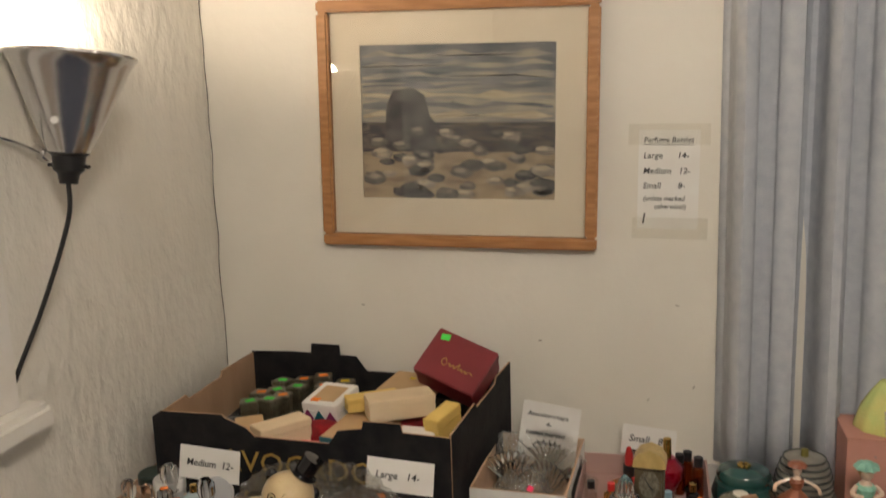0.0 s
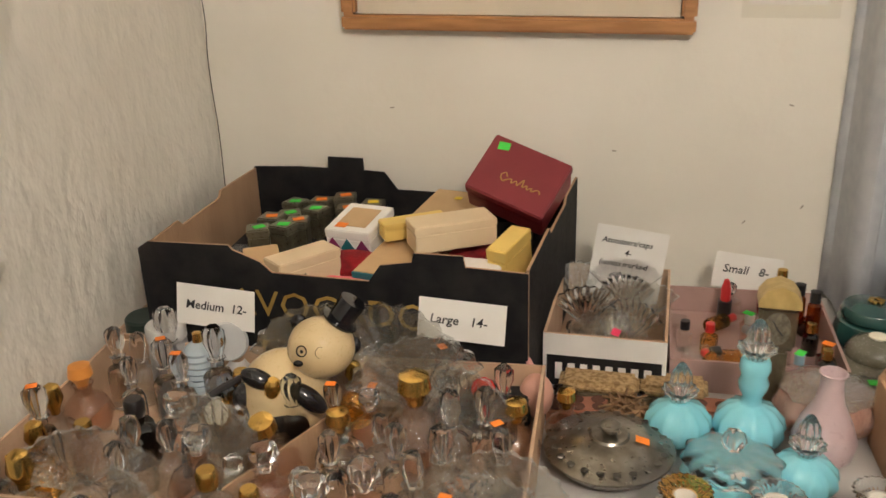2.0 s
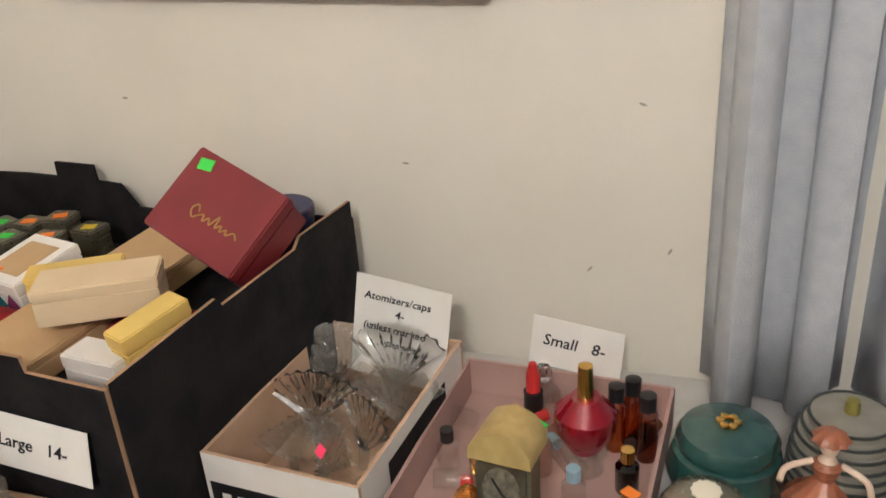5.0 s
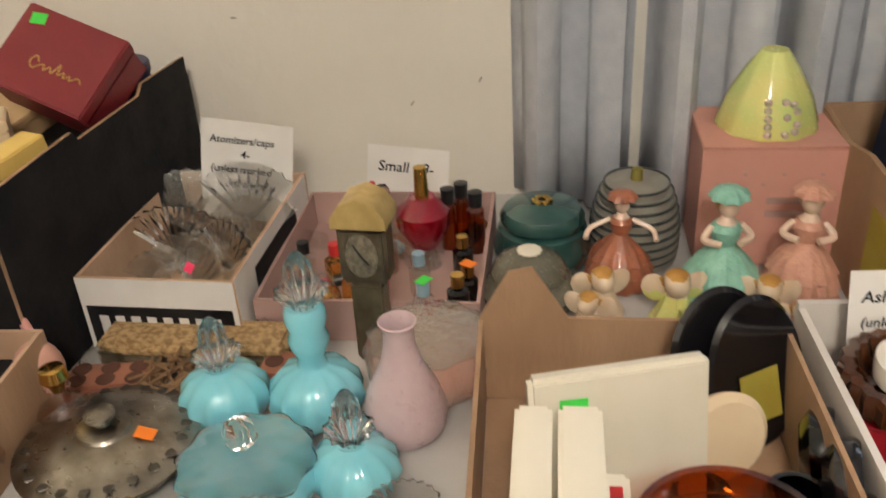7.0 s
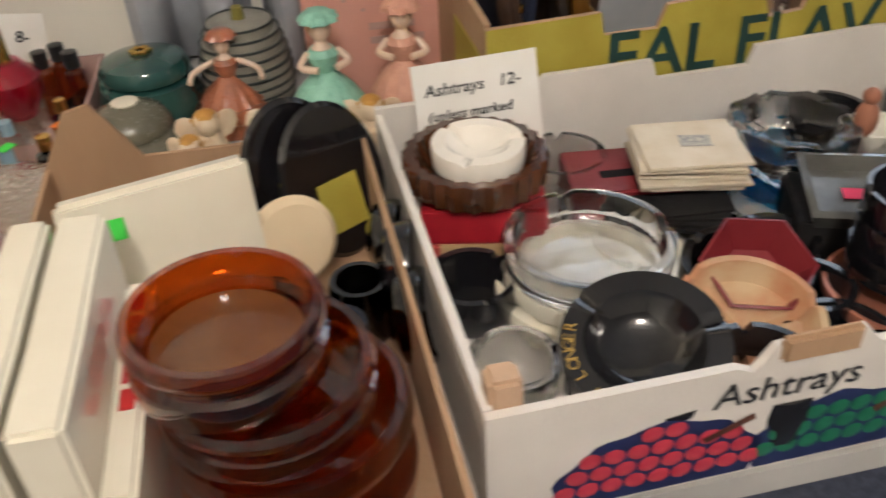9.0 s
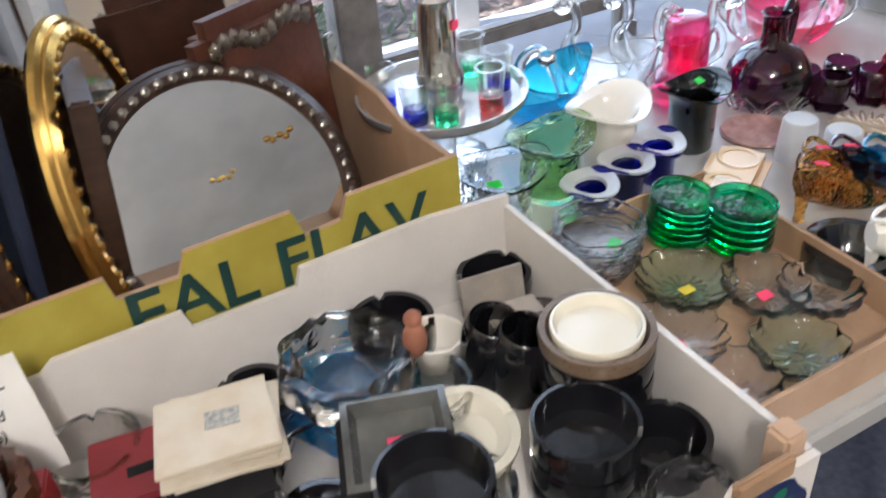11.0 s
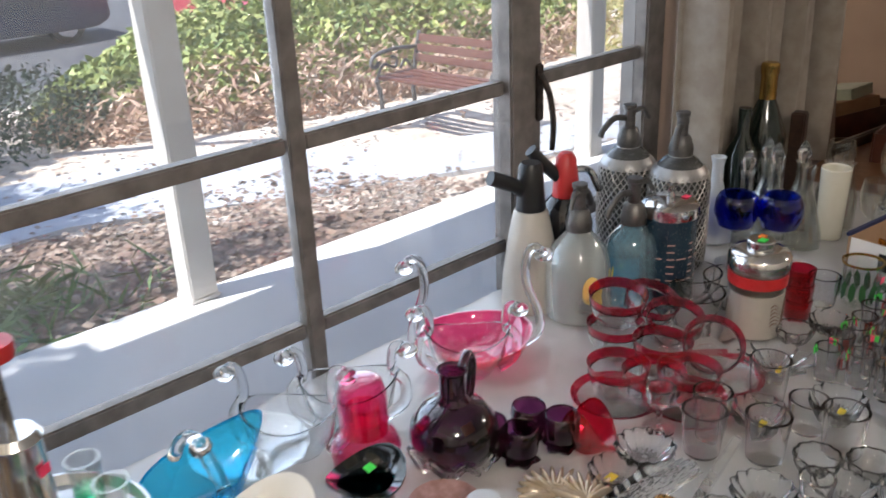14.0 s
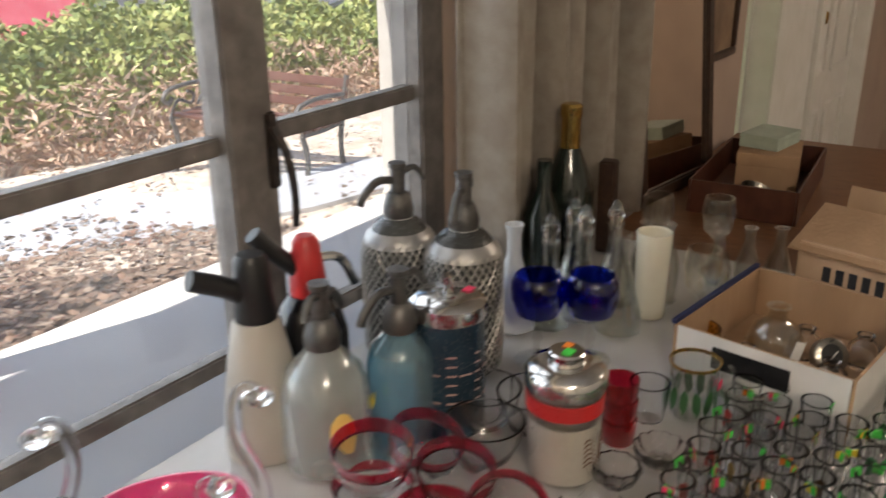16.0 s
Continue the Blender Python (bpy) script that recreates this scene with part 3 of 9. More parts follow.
# curtains
def curtain(name, x0, x1, y, z0, z1, folds, mat, label, amp=0.035, seed=1):
    r = random.Random(seed)
    bm = bmesh.new()
    n, m = folds * 12, 14
    ph = [r.uniform(-0.6, 0.6) for _ in range(folds + 1)]
    grid = []
    for j in range(m + 1):
        v = j / m
        row = []
        for i in range(n + 1):
            u = i / n
            k = u * folds
            a = 2 * math.pi * k + ph[int(k) % len(ph)] * 0.6 * math.sin(math.pi * (k % 1))
            d = amp * (0.7 + 0.5 * math.sin(3.1 * k + 1)) * (0.8 + 0.3 * v)
            row.append(bm.verts.new((x0 + (x1 - x0) * u + 0.012 * math.sin(2 * a) * 0.6, y + d * math.cos(a) + 0.006 * math.sin(5 * v + 2 * k), z1 + (z0 - z1) * v)))
        grid.append(row)
    for a, b in zip(grid, grid[1:]):
        for i in range(n):
            bm.faces.new([a[i], a[i + 1], b[i + 1], b[i]])
    ob = single(name, bm, mat, label, "curtain")
    so = ob.modifiers.new("cloth", "SOLIDIFY")
    so.thickness = 0.0025
    return ob
curtain("curtain", 1.062, 1.60, -0.06, 0.757, 2.3, 7, CURTAIN, "blue-grey pleated curtain gathered beside the window", 0.052, 2)
curtain("curtain", 3.24, 3.80, -0.06, 0.757, 2.3, 7, CURTAIN_W, "ivory pleated curtain gathered at the window, its colour darkened for the dim end", 0.04, 5)
rod = thing("curtain_rod", 1.0, -0.06, 2.3, "thin white curtain rod over the window", "curtain rod")
part("rod", tube([(0, 0, 0.004), (1.4, 0, 0.004), (2.85, 0, 0.004)], 0.009, 8), TRIM, rod)
for x in (0.02, 2.83):
    part("bracket", span((x - 0.01, -0.01, -0.012), (x + 0.01, 0.062, 0.02)), TRIM, rod)

# the long table under the window
tab = thing("display_table", 0, 0, 0, "long table covered with a white glossy cloth", "table")
part("tabletop", span((0.012, -0.875, 0.715), (1.302, -0.003, 0.75), 0.006), TABLETOP, tab)
part("tabletop", span((1.303, -0.80, 0.715), (1.9, -0.003, 0.75), 0.006), TABLETOP, tab)
part("tabletop", span((1.901, -0.735, 0.715), (3.62, -0.003, 0.75), 0.006), TABLETOP, tab)
for x in (0.1, 1.2, 2.4, 3.5):
    for y in (-0.66, -0.1):
        part("leg", tube([(x, y, 0), (x, y, 0.36), (x, y, 0.716)], 0.016, 10), IRON, tab, "dark folding leg")

# ---- out of doors ----
def ground_z(x, y):
    s = min(max((y - 7.5) / 2.5, 0), 1)
    d = min(max((y - 2.1) / 1.4, 0), 1)
    return -0.13 - 0.27 * d - 0.9 * s * s * (3 - 2 * s)
bm = bmesh.new()
xs = [-300, -60, -20, -8] + [-4 + 0.7 * i for i in range(36)] + [26, 40, 80, 300]
ys = [0.14 + 0.45 * i for i in range(30)] + [16, 22, 40, 90, 300]
vs = [[bm.verts.new((x, y, ground_z(x, y) + 0.03 * noise.noise(Vector((x * 0.8, y * 0.8, 0))))) for x in xs] for y in ys]
for a, b in zip(vs, vs[1:]):
    for i in range(len(xs) - 1):
        bm.faces.new([a[i], a[i + 1], b[i + 1], b[i]])
struct("ground", bm, SOIL, "dry brown soil with fallen leaves", "ground")
struct("pavement", span((-3, 0.15, -0.3), (12, 1.98, -0.03), 0.01), CONCRETE, "smooth pale concrete porch slab", "pavement")
bm = bmesh.new()
edge = [(-6, 4.0, 5.1), (0, 4.0, 5.1), (3.4, 4.0, 5.1), (4.5, 3.4, 4.7), (5.4, 2.4, 3.8), (6.6, 2.0, 2.9), (9, 2.0, 2.5)]
rows = [(bm.verts.new((x, a, ground_z(x, a) + 0.035)), bm.verts.new((x + 0.2, b, ground_z(x, b) + 0.035))) for x, a, b in edge]
for (a, b), (c, d) in zip(rows, rows[1:]):
    bm.faces.new([a, c, d, b])
r = bmesh.ops.extrude_face_region(bm, geom=bm.faces[:])
bmesh.ops.translate(bm, verts=[v for v in r["geom"] if isinstance(v, bmesh.types.BMVert)], vec=(0, 0, -0.12))
struct("pavement_path", bm, PATHCON, "grey concrete garden path", "path")
bm = bmesh.new()
bed = [(-6, 2.0, 3.97), (0, 2.0, 3.97), (3.2, 2.0, 3.97), (3.8, 2.0, 3.5), (4.2, 2.0, 2.9), (4.5, 2.0, 2.3)]
rows = [[bm.verts.new((x, a + (b - a) * k / 5, ground_z(x, a + (b - a) * k / 5) + 0.028 + 0.012 * noise.noise(Vector((x * 2, k, 0))))) for k in range(6)] for x, a, b in bed]
for a, b in zip(rows, rows[1:]):
    for k in range(5):
        bm.faces.new([a[k], b[k], b[k + 1], a[k + 1]])
r = bmesh.ops.extrude_face_region(bm, geom=bm.faces[:])
bmesh.ops.translate(bm, verts=[v for v in r["geom"] if isinstance(v, bmesh.types.BMVert)], vec=(0, 0, -0.15))
struct("ground_bed", bm, MULCH, "dark brown mulch bed beside the porch", "flower bed")
struct("road", span((-60, 9.6, -1.5), (80, 26, -1.2)), ASPHALT, "grey asphalt street beyond the garden", "road")
roof = thing("porch_roof", 0, 0, 0, "porch roof above the posts", "roof", kind="structure")
part("soffit", span((-3, 0.14, 2.46), (12, 2.1, 2.54)), POSTPAINT, roof)
part("fascia", span((-3, 2.1, 2.36), (12, 2.14, 2.6)), POSTPAINT, roof)
part("beam", span((-3, 1.86, 2.34), (12, 1.98, 2.46)), POSTPAINT, roof)
for x in (0.75, 3.13, 5.52, 7.9):
    p = thing("porch_post", x, 1.92, -0.03, "square white painted porch post", "post", "porch posts")
    part("shaft", box(0.11, 0.11, 2.37, 0.006), POSTPAINT, p)
    part("foot_trim", box(0.122, 0.122, 0.02, 0.004), POSTPAINT, p)


def scatter(n, area, mat, name, label, cat, size, seed, height=lambda x, y, r: 0, lift=(0, 0), flat=False, thin=0.25):
    """Many small leaves or blades in one mesh; area(r) gives a place."""
    r = random.Random(seed)
    v, f = [], []
    for _ in range(n):
        x, y, z = area(r)
        z += r.uniform(*lift)
        s = size * r.uniform(0.6, 1.4)
        d = Vector((r.uniform(-1, 1), r.uniform(-1, 1), r.uniform(-0.15, 0.15) if flat else r.uniform(-0.6, 1))).normalized()
        w = d.cross(Vector((r.uniform(-1, 1), r.uniform(-1, 1), r.uniform(2, 3) if flat else r.uniform(-1, 1)))).normalized() * s * thin
        c = Vector((x, y, z))
        k = len(v)
        v += [c - d * s * 0.5, c + w, c + d * s * 0.5, c - w]
        f.append((k, k + 1, k + 2, k + 3))
    me = bpy.data.meshes.new(name)
    me.from_pydata(v, [], f)
    me.materials.append(mat)
    return tagged(new(name, me), label, cat, "", "stuff")


def mound(cx, cy, rx, ry, h, low=0.0, high=1.0, shell=0.25):
    def area(r):
        while True:
            a, q = r.uniform(0, 2 * math.pi), math.sqrt(r.random())
            t = r.uniform(low, high)
            x, y = cx + rx * q * math.cos(a), cy + ry * q * math.sin(a)
            top = h * math.sqrt(max(1 - q * q, 0)) * (0.75 + 0.35 * noise.noise(Vector((x * 1.7, y * 1.7, 0))) + 0.2 * noise.noise(Vector((x * 5, y * 5, 3))))
            z = top * t
            if t > 1 - shell or q > 0.75 or r.random() < 0.3:
                return x, y, ground_z(x, y) + max(z, 0.0)
    return area
scatter(26000, mound(7.9, 6.7, 3.7, 1.4, 1.1, 0.55, 1.0), JUNIPER, "juniper_hedge", "low green juniper hedge with dry lower branches", "hedge", 0.09, 11)
scatter(16000, mound(7.6, 6.15, 3.6, 1.3, 0.75, 0.0, 0.95), DRYTWIG, "juniper_dry_branches", "brown dried branches under the hedge", "branches", 0.11, 12, thin=0.12)
scatter(9000, mound(2.5, 6.3, 2.3, 0.85, 1.1, 0.1, 1.0), DARKLEAF, "shrub", "dark grey-green shrub by the path", "shrub", 0.06, 13)
scatter(6000, mound(11.5, 5.2, 2.4, 1.6, 0.6, 0.0, 1.0), GRASSY, "wildflower_grass", "dry yellow grass with small flowers", "grass", 0.16, 14, thin=0.05)
scatter(9000, mound(14.5, 9.0, 6, 1.2, 1.1, 0.1, 1.0), JUNIPER, "far_hedge", "green hedge by the street", "hedge", 0.16, 15)
scatter(7000, mound(3, 30, 16, 2.5, 5.5, 0.1, 1.0), DARKLEAF, "far_trees", "dark trees across the street", "trees", 0.6, 16)
scatter(7000, mound(22, 31, 16, 2.5, 5.0, 0.1, 1.0), DARKLEAF, "far_woods", "dark trees across the street", "trees", 0.6, 19)
def litter_spot(r):
    x = r.uniform(0.3, 5.0) if r.random() < 0.8 else r.uniform(0.3, 8)
    y = r.uniform(2.0, 3.9) if x < 5 and r.random() < 0.85 else r.uniform(2.0, 5.6)
    return x, y, ground_z(x, y) + 0.035
scatter(9000, lambda r: litter_spot(r), LITTER, "leaf_litter", "fallen brown leaves and bark chips on the soil", "litter", 0.045, 17, lift=(-0.01, 0.03), flat=True, thin=0.35)
scatter(700, lambda r: (r.gauss(2.35, 0.35), r.gauss(2.45, 0.2), -0.10), TREELEAF, "grass_tufts", "green blades of grass beside the porch", "grass", 0.2, 18, lift=(0, 0.06), thin=0.04)
tree = thing("tree", 1.9, 6.6, -0.2, "tall garden tree with green leaves", "tree")
tr = merge(tube([(0, 0, 0), (0.06, 0.05, 1.2), (0.0, 0.1, 2.6), (0.1, 0.0, 4.2)], 0.16, 10, taper=0.5),
           tube([(0.03, 0.08, 2.2), (0.9, -0.9, 3.2), (2.2, -2.0, 4.0)], 0.08, 8, taper=0.3), tube([(0, 0.1, 2.6), (-1.0, -0.6, 3.6), (-2.0, -0.8, 4.4)], 0.07, 8, taper=0.3),
           tube([(0.05, 0.05, 3.0), (1.6, 0.3, 4.0), (3.2, 0.0, 4.6)], 0.07, 8, taper=0.3), tube([(0.9, -0.9, 3.2), (2.2, -0.9, 3.9), (3.6, -1.6, 4.3)], 0.05, 8, taper=0.3))
part("trunk", tr, BARK, tree)
r = random.Random(21)
v, f = [], []
clumps = [(r.uniform(-4.4, -0.7), r.uniform(-4.4, 1.2), r.uniform(3.4, 5.4), r.uniform(0.25, 0.55)) for _ in range(100)]
for cx, cy, cz, cr in clumps:
    for _ in range(110):
        d = Vector((r.gauss(0, 1), r.gauss(0, 1), r.gauss(0, 0.7))).normalized() * cr * r.uniform(0.3, 1)
        c = Vector((cx, cy, cz)) + d
        s = r.uniform(0.05, 0.11)
        a = Vector((r.gauss(0, 1), r.gauss(0, 1), r.gauss(0, 0.5))).normalized() * s
        b = a.cross(Vector((r.gauss(0, 1), r.gauss(0, 1), r.gauss(0, 1)))).normalized() * s * 0.45
        k = len(v)
        v += [c - a, c + b, c + a, c - b]
        f.append((k, k + 1, k + 2, k + 3))
me = bpy.data.meshes.new("crown")
me.from_pydata(v, [], f)
me.materials.append(TREELEAF)
cr_ob = new("crown", me)
cr_ob.parent = tree

# bench
bench = thing("garden_bench", 6.22, 3.72, -0.40, "park bench with brown slats and scrolled iron ends", "bench", rz=-85)
for i in range(4):
    part("slat", moved(box(1.2, 0.07, 0.022, 0.004), pose(0, -0.16 + 0.1 * i, 0.40)), SLATWOOD, bench)
for i in range(3):
    part("slat", moved(box(1.2, 0.022, 0.058, 0.004), pose(0, 0.235 + 0.022 * i, 0.47 + 0.075 * i, -14)), SLATWOOD, bench)
for sx in (-0.58, 0.58):
    e = merge(tube([(sx, -0.22, 0), (sx, -0.16, 0.2), (sx, -0.2, 0.39)], 0.018, 8), tube([(sx, 0.26, 0), (sx, 0.2, 0.2), (sx, 0.22, 0.40), (sx, 0.30, 0.70)], 0.018, 8),
              tube([(sx, -0.2, 0.39), (sx, 0.02, 0.385), (sx, 0.22, 0.40)], 0.016, 8), tube([(sx, 0.26, 0.58), (sx, 0.0, 0.60), (sx, -0.2, 0.58), (sx, -0.25, 0.52), (sx, -0.2, 0.49), (sx, -0.17, 0.53)], 0.016, 8),
              tube([(sx, -0.2, 0.40), (sx, -0.12, 0.5), (sx, 0.0, 0.46), (sx, 0.03, 0.52), (sx, -0.03, 0.55)], 0.011, 8), tube([(sx, 0.2, 0.42), (sx, 0.12, 0.5), (sx, 0.06, 0.44)], 0.011, 8))
    part("iron_end", e, BENCHIRON, bench)


def car(name, x, y, z, rz, paint, label, tall=1.45, long=4.5):
    c = thing(name, x, y, z, label, "car", rz=rz)
    L, h = long / 2, tall
    prof = [(-L, 0.35), (-L + 0.05, 0.75), (-L + 0.9, 0.88), (-L + 1.5, h - 0.03), (L - 1.5, h), (L - 0.7, 0.95), (L - 0.05, 0.9), (L, 0.4), (L - 0.3, 0.25), (-L + 0.3, 0.25)]
    b = moved(plate(prof, 1.75), Matrix.Translation((0, -0.875, 0)))
    bmesh.ops.bevel(b, geom=b.edges[:], offset=0.05, segments=2, affect="EDGES", clamp_overlap=True)
    part("body", b, paint, c)
    g = shade("car_window_dark", (0.02, 0.025, 0.03), None, 0.05, 0, 10, 0)
    for sy in (-0.885, 0.87):
        part("side_window", moved(plate([(-L + 1.1, 0.92), (-L + 1.6, h - 0.1), (L - 1.55, h - 0.08), (L - 0.95, 0.95)], 0.015), Matrix.Translation((0, sy, 0))), g, c)
    for wx in (-L + 0.85, L - 0.85):
        for wy in (-0.8, 0.62):
            w = part("wheel", moved(lathe([(0, 0), (0.33, 0), (0.35, 0.03), (0.35, 0.17), (0.33, 0.2), (0, 0.2)], 20), pose(wx, wy + 0.2, 0.35, 90)), BLACKPLASTIC, c)
            part("rim", moved(lathe([(0.06, 0.2), (0.22, 0.19), (0.22, 0.215), (0.05, 0.225), (0, 0.225)], 14, 5, 0.06), pose(wx, wy + 0.2, 0.35, 90)), BRUSHED, w)
    return c
car("pickup_truck", 6.4, 16.8, -1.2, 0, shade("navy_car_paint", (0.02, 0.03, 0.07), None, 0.25, 0, 10, 0, coat=0.8), "dark blue pickup parked on the street", 1.75, 5.2)
red_car = car("parked_car", 10.5, 14.2, -1.2, 90, shade("faded_red_car_paint", (0.45, 0.05, 0.07), (0.5, 0.1, 0.11), 0.35, 0, 6, 0, coat=0.5), "faded red car with a blue panel on its nose", 1.5, 4.2)
# plain blue panel added across the car's near end
part("blue_cover", moved(box(1.5, 0.03, 0.52, 0.012), pose(-2.125, 0, 0.32, 0, 0, 90)), shade("blue_tarpaulin", (0.05, 0.13, 0.34), (0.08, 0.19, 0.42), 0.5, 0, 6, 0.4), red_car, "blue panel on the nose")
car("parked_van", 17.5, 12.2, -1.2, 0, shade("silver_car_paint", (0.2, 0.21, 0.22), None, 0.3, 0.5, 10, 0, coat=0.6), "grey car parked on the street", 1.6, 4.6)

# ---- things: helpers for the table ----
T = 0.751
def sticker(parent, x, y, z, colour, size=0.012, rx=0, ry=0, rz=0):
    return part("price_sticker", moved(box(size, size * 0.75, 0.0008), pose(x, y, z, rx, ry, rz)), STICKER[colour], parent, colour + " price sticker")


def tray_box(name, x0, y0, x1, y1, z0, z1, outer, inner, label, rz=0, th=0.004, front=None, back=None, sides=None, cat="box"):
    """An open carton: four panels and a base; a panel's upper edge may be given as (share along, height)."""
    sx, sy, h = x1 - x0, y1 - y0, z1 - z0
    b = thing(name, (x0 + x1) / 2, (y0 + y1) / 2, z0, label, cat, rz=rz)
    def panel(pname, length, edge, m):
        edge = edge or [(0, 1), (1, 1)]
        bm = plate([(-length / 2, 0), (length / 2, 0)] + [(length * (s - 0.5), h * e) for s, e in reversed(edge)], th)
        for f in bm.faces:
            f.material_index = 0 if f.normal.y < -0.5 else 1
        if pname == "back_panel":
            m = m @ Matrix.Rotation(math.pi, 4, "Z") @ Matrix.Translation((0, -th, 0))
            for f in bm.faces:
                f.material_index = 1 - f.material_index if abs(f.normal.y) > 0.5 else 1
        return part(pname, moved(bm, m), [outer, inner], b)
    panel("front_panel", sx, front, pose(0, -sy / 2, 0))
    panel("back_panel", sx, back, pose(0, sy / 2, 0, 0, 0, 180))
    panel("side_panel", sy - 2 * th - 0.002, sides, pose(-sx / 2, 0, 0, 0, 0, -90))
    panel("side_panel", sy - 2 * th - 0.002, sides, pose(sx / 2, 0, 0, 0, 0, 90))
    part("base", box(sx - 2 * th - 0.002, sy - 2 * th - 0.002, 0.004, 0, 2, (0, 0, 0.002)), inner, b)
    return b


def words_on(parent, text, size, m, ink=None, shear=0.15, bold=0.0):
    """Writing laid on a surface: x along the words, y up them."""
    return part("writing", moved(letters(text, size, shear, 0.0002, bold), m), ink or INK, parent, "hand-lettered writing" if ink is None else "printed lettering")


UP = Matrix(((1, 0, 0, 0), (0, 0, -1, 0), (0, 1, 0, 0), (0, 0, 0, 1)))   # the x-y plane stood up, facing -y
def sign(x, y, z, w, h, lines, label, rz=0, lean=-8, size=0.016, tilt=0, name="price_sign"):
    """A paper card that stands, with hand-written lines of (text, x, y)."""
    s = thing(name, x, y, z, label, "sign", rz=rz, rx=lean, ry=tilt)
    part("card", plate([(0, 0), (w, 0), (w, h), (0.01 * w, h * 1.01)], 0.0006), PAPER, s)
    for text, tx, ty, sz in lines:
        words_on(s, text, sz, Matrix.Translation((tx, -0.0006, ty)) @ UP, bold=0.00018)
    return s


def small_box(name, x, y, z, sx, sy, sz, mat, label, rz=0, rx=0, ry=0, cat="box", bevel=0.0015):
    b = thing(name, x, y, z, label, cat, rz=rz, rx=rx, ry=ry)
    part("body", box(sx, sy, sz * 0.7, bevel), mat, b)
    part("lid", box(sx + 0.0012, sy + 0.0012, sz * 0.3, bevel, 2, (0, 0, sz * 0.7 + 0.0003)), mat, b)
    return b


def hollow(prof, wall=0.002):
    """A closed profile: the outer wall up, then the inner wall down; the finest walls are one sheet with a rolled rim."""
    if wall < 0.0035:
        r, z = prof[-1]
        return [(0, prof[0][1])] + prof + [(max(r - wall * 0.5, 0), z + wall * 0.4), (max(r - wall, 0), z - wall * 0.5)]
    inner = [(max(r - wall, 0), z + (wall if i == 0 else 0)) for i, (r, z) in enumerate(prof)]
    inner = [(r, max(z, prof[0][1] + wall)) for r, z in inner]
    return [(0, prof[0][1])] + prof + inner[::-1] + [(0, prof[0][1] + wall)]


# ---- on the walls ----
pic = thing("framed_painting", 0.547, -0.002, 1.45, "watercolour seascape in a honey oak frame", "painting", ry=1.2)
W, H, fw = 0.57, 0.50, 0.024
for nm, a, b in (("frame_rail", (-W / 2, -0.025, H / 2 - fw), (W / 2, 0, H / 2)), ("frame_rail", (-W / 2, -0.025, -H / 2), (W / 2, 0, -H / 2 + fw)),
                 ("frame_stile", (-W / 2, -0.025, -H / 2 + fw), (-W / 2 + fw, 0, H / 2 - fw)), ("frame_stile", (W / 2 - fw, -0.025, -H / 2 + fw), (W / 2, 0, H / 2 - fw))):
    part(nm, span(a, b, 0.004), OAK, pic)
part("mat_board", merge(span((-0.26, -0.010, 0.16), (0.26, -0.007, 0.225)), span((-0.26, -0.010, -0.225), (0.26, -0.007, -0.15)),
                        span((-0.26, -0.010, -0.15), (-0.198, -0.007, 0.16)), span((0.2, -0.010, -0.15), (0.26, -0.007, 0.16))), MATBOARD, pic)
# the picture itself: sky, sea, sand and rocks as thin layers of paint
def wash(name, c1, c2, sc, st=(1, 1, 3)):
    return shade(name, c1, c2, 0.8, 0, sc, 0.05, 200, mix=(0.4, 0.62), stretch=st)
SKY1, SKY2 = wash("storm_sky_wash", (0.10, 0.11, 0.13), (0.24, 0.24, 0.25), 9), wash("pale_sky_wash", (0.42, 0.37, 0.29), (0.22, 0.22, 0.22), 12)
SEA, SANDW = wash("dark_shore_wash", (0.05, 0.05, 0.06), (0.16, 0.13, 0.11), 40), wash("sand_wash", (0.42, 0.33, 0.22), (0.26, 0.2, 0.14), 16)
ROCKW, ROCKL = wash("rock_wash", (0.05, 0.05, 0.055), (0.13, 0.12, 0.12), 35, (1, 1, 1)), wash("pale_rock_wash", (0.36, 0.31, 0.25), (0.18, 0.16, 0.14), 40, (1, 1, 1))
art = part("painted_sheet", span((-0.21, -0.0055, -0.16), (0.21, -0.005, 0.17)), MATBOARD, pic, "watercolour of dark rocks on a sandy shore")
part("sky", span((-0.205, -0.0065, 0.085), (0.205, -0.006, 0.165)), SKY1, art)
part("low_sky", span((-0.205, -0.0065, 0.005), (0.205, -0.006, 0.085)), SKY2, art)
part("shore", span((-0.205, -0.0065, -0.055), (0.205, -0.006, 0.005)), SEA, art)
part("sand", span((-0.205, -0.0065, -0.155), (0.205, -0.006, -0.055)), SANDW, art)
part("large_rock", moved(plate([(-0.15, -0.05), (-0.145, 0.04), (-0.13, 0.07), (-0.09, 0.075), (-0.065, 0.06), (-0.055, 0.02), (-0.04, 0.0), (-0.045, -0.05)], 0.0004), Matrix.Translation((0, -0.0076, 0))), ROCKW, art)
r = random.Random(8)
ROCKM, GLINT = wash("mid_rock_wash", (0.17, 0.155, 0.14), (0.10, 0.095, 0.09), 40, (1, 1, 1)), wash("lit_sand_wash", (0.55, 0.46, 0.33), (0.42, 0.34, 0.24), 30)
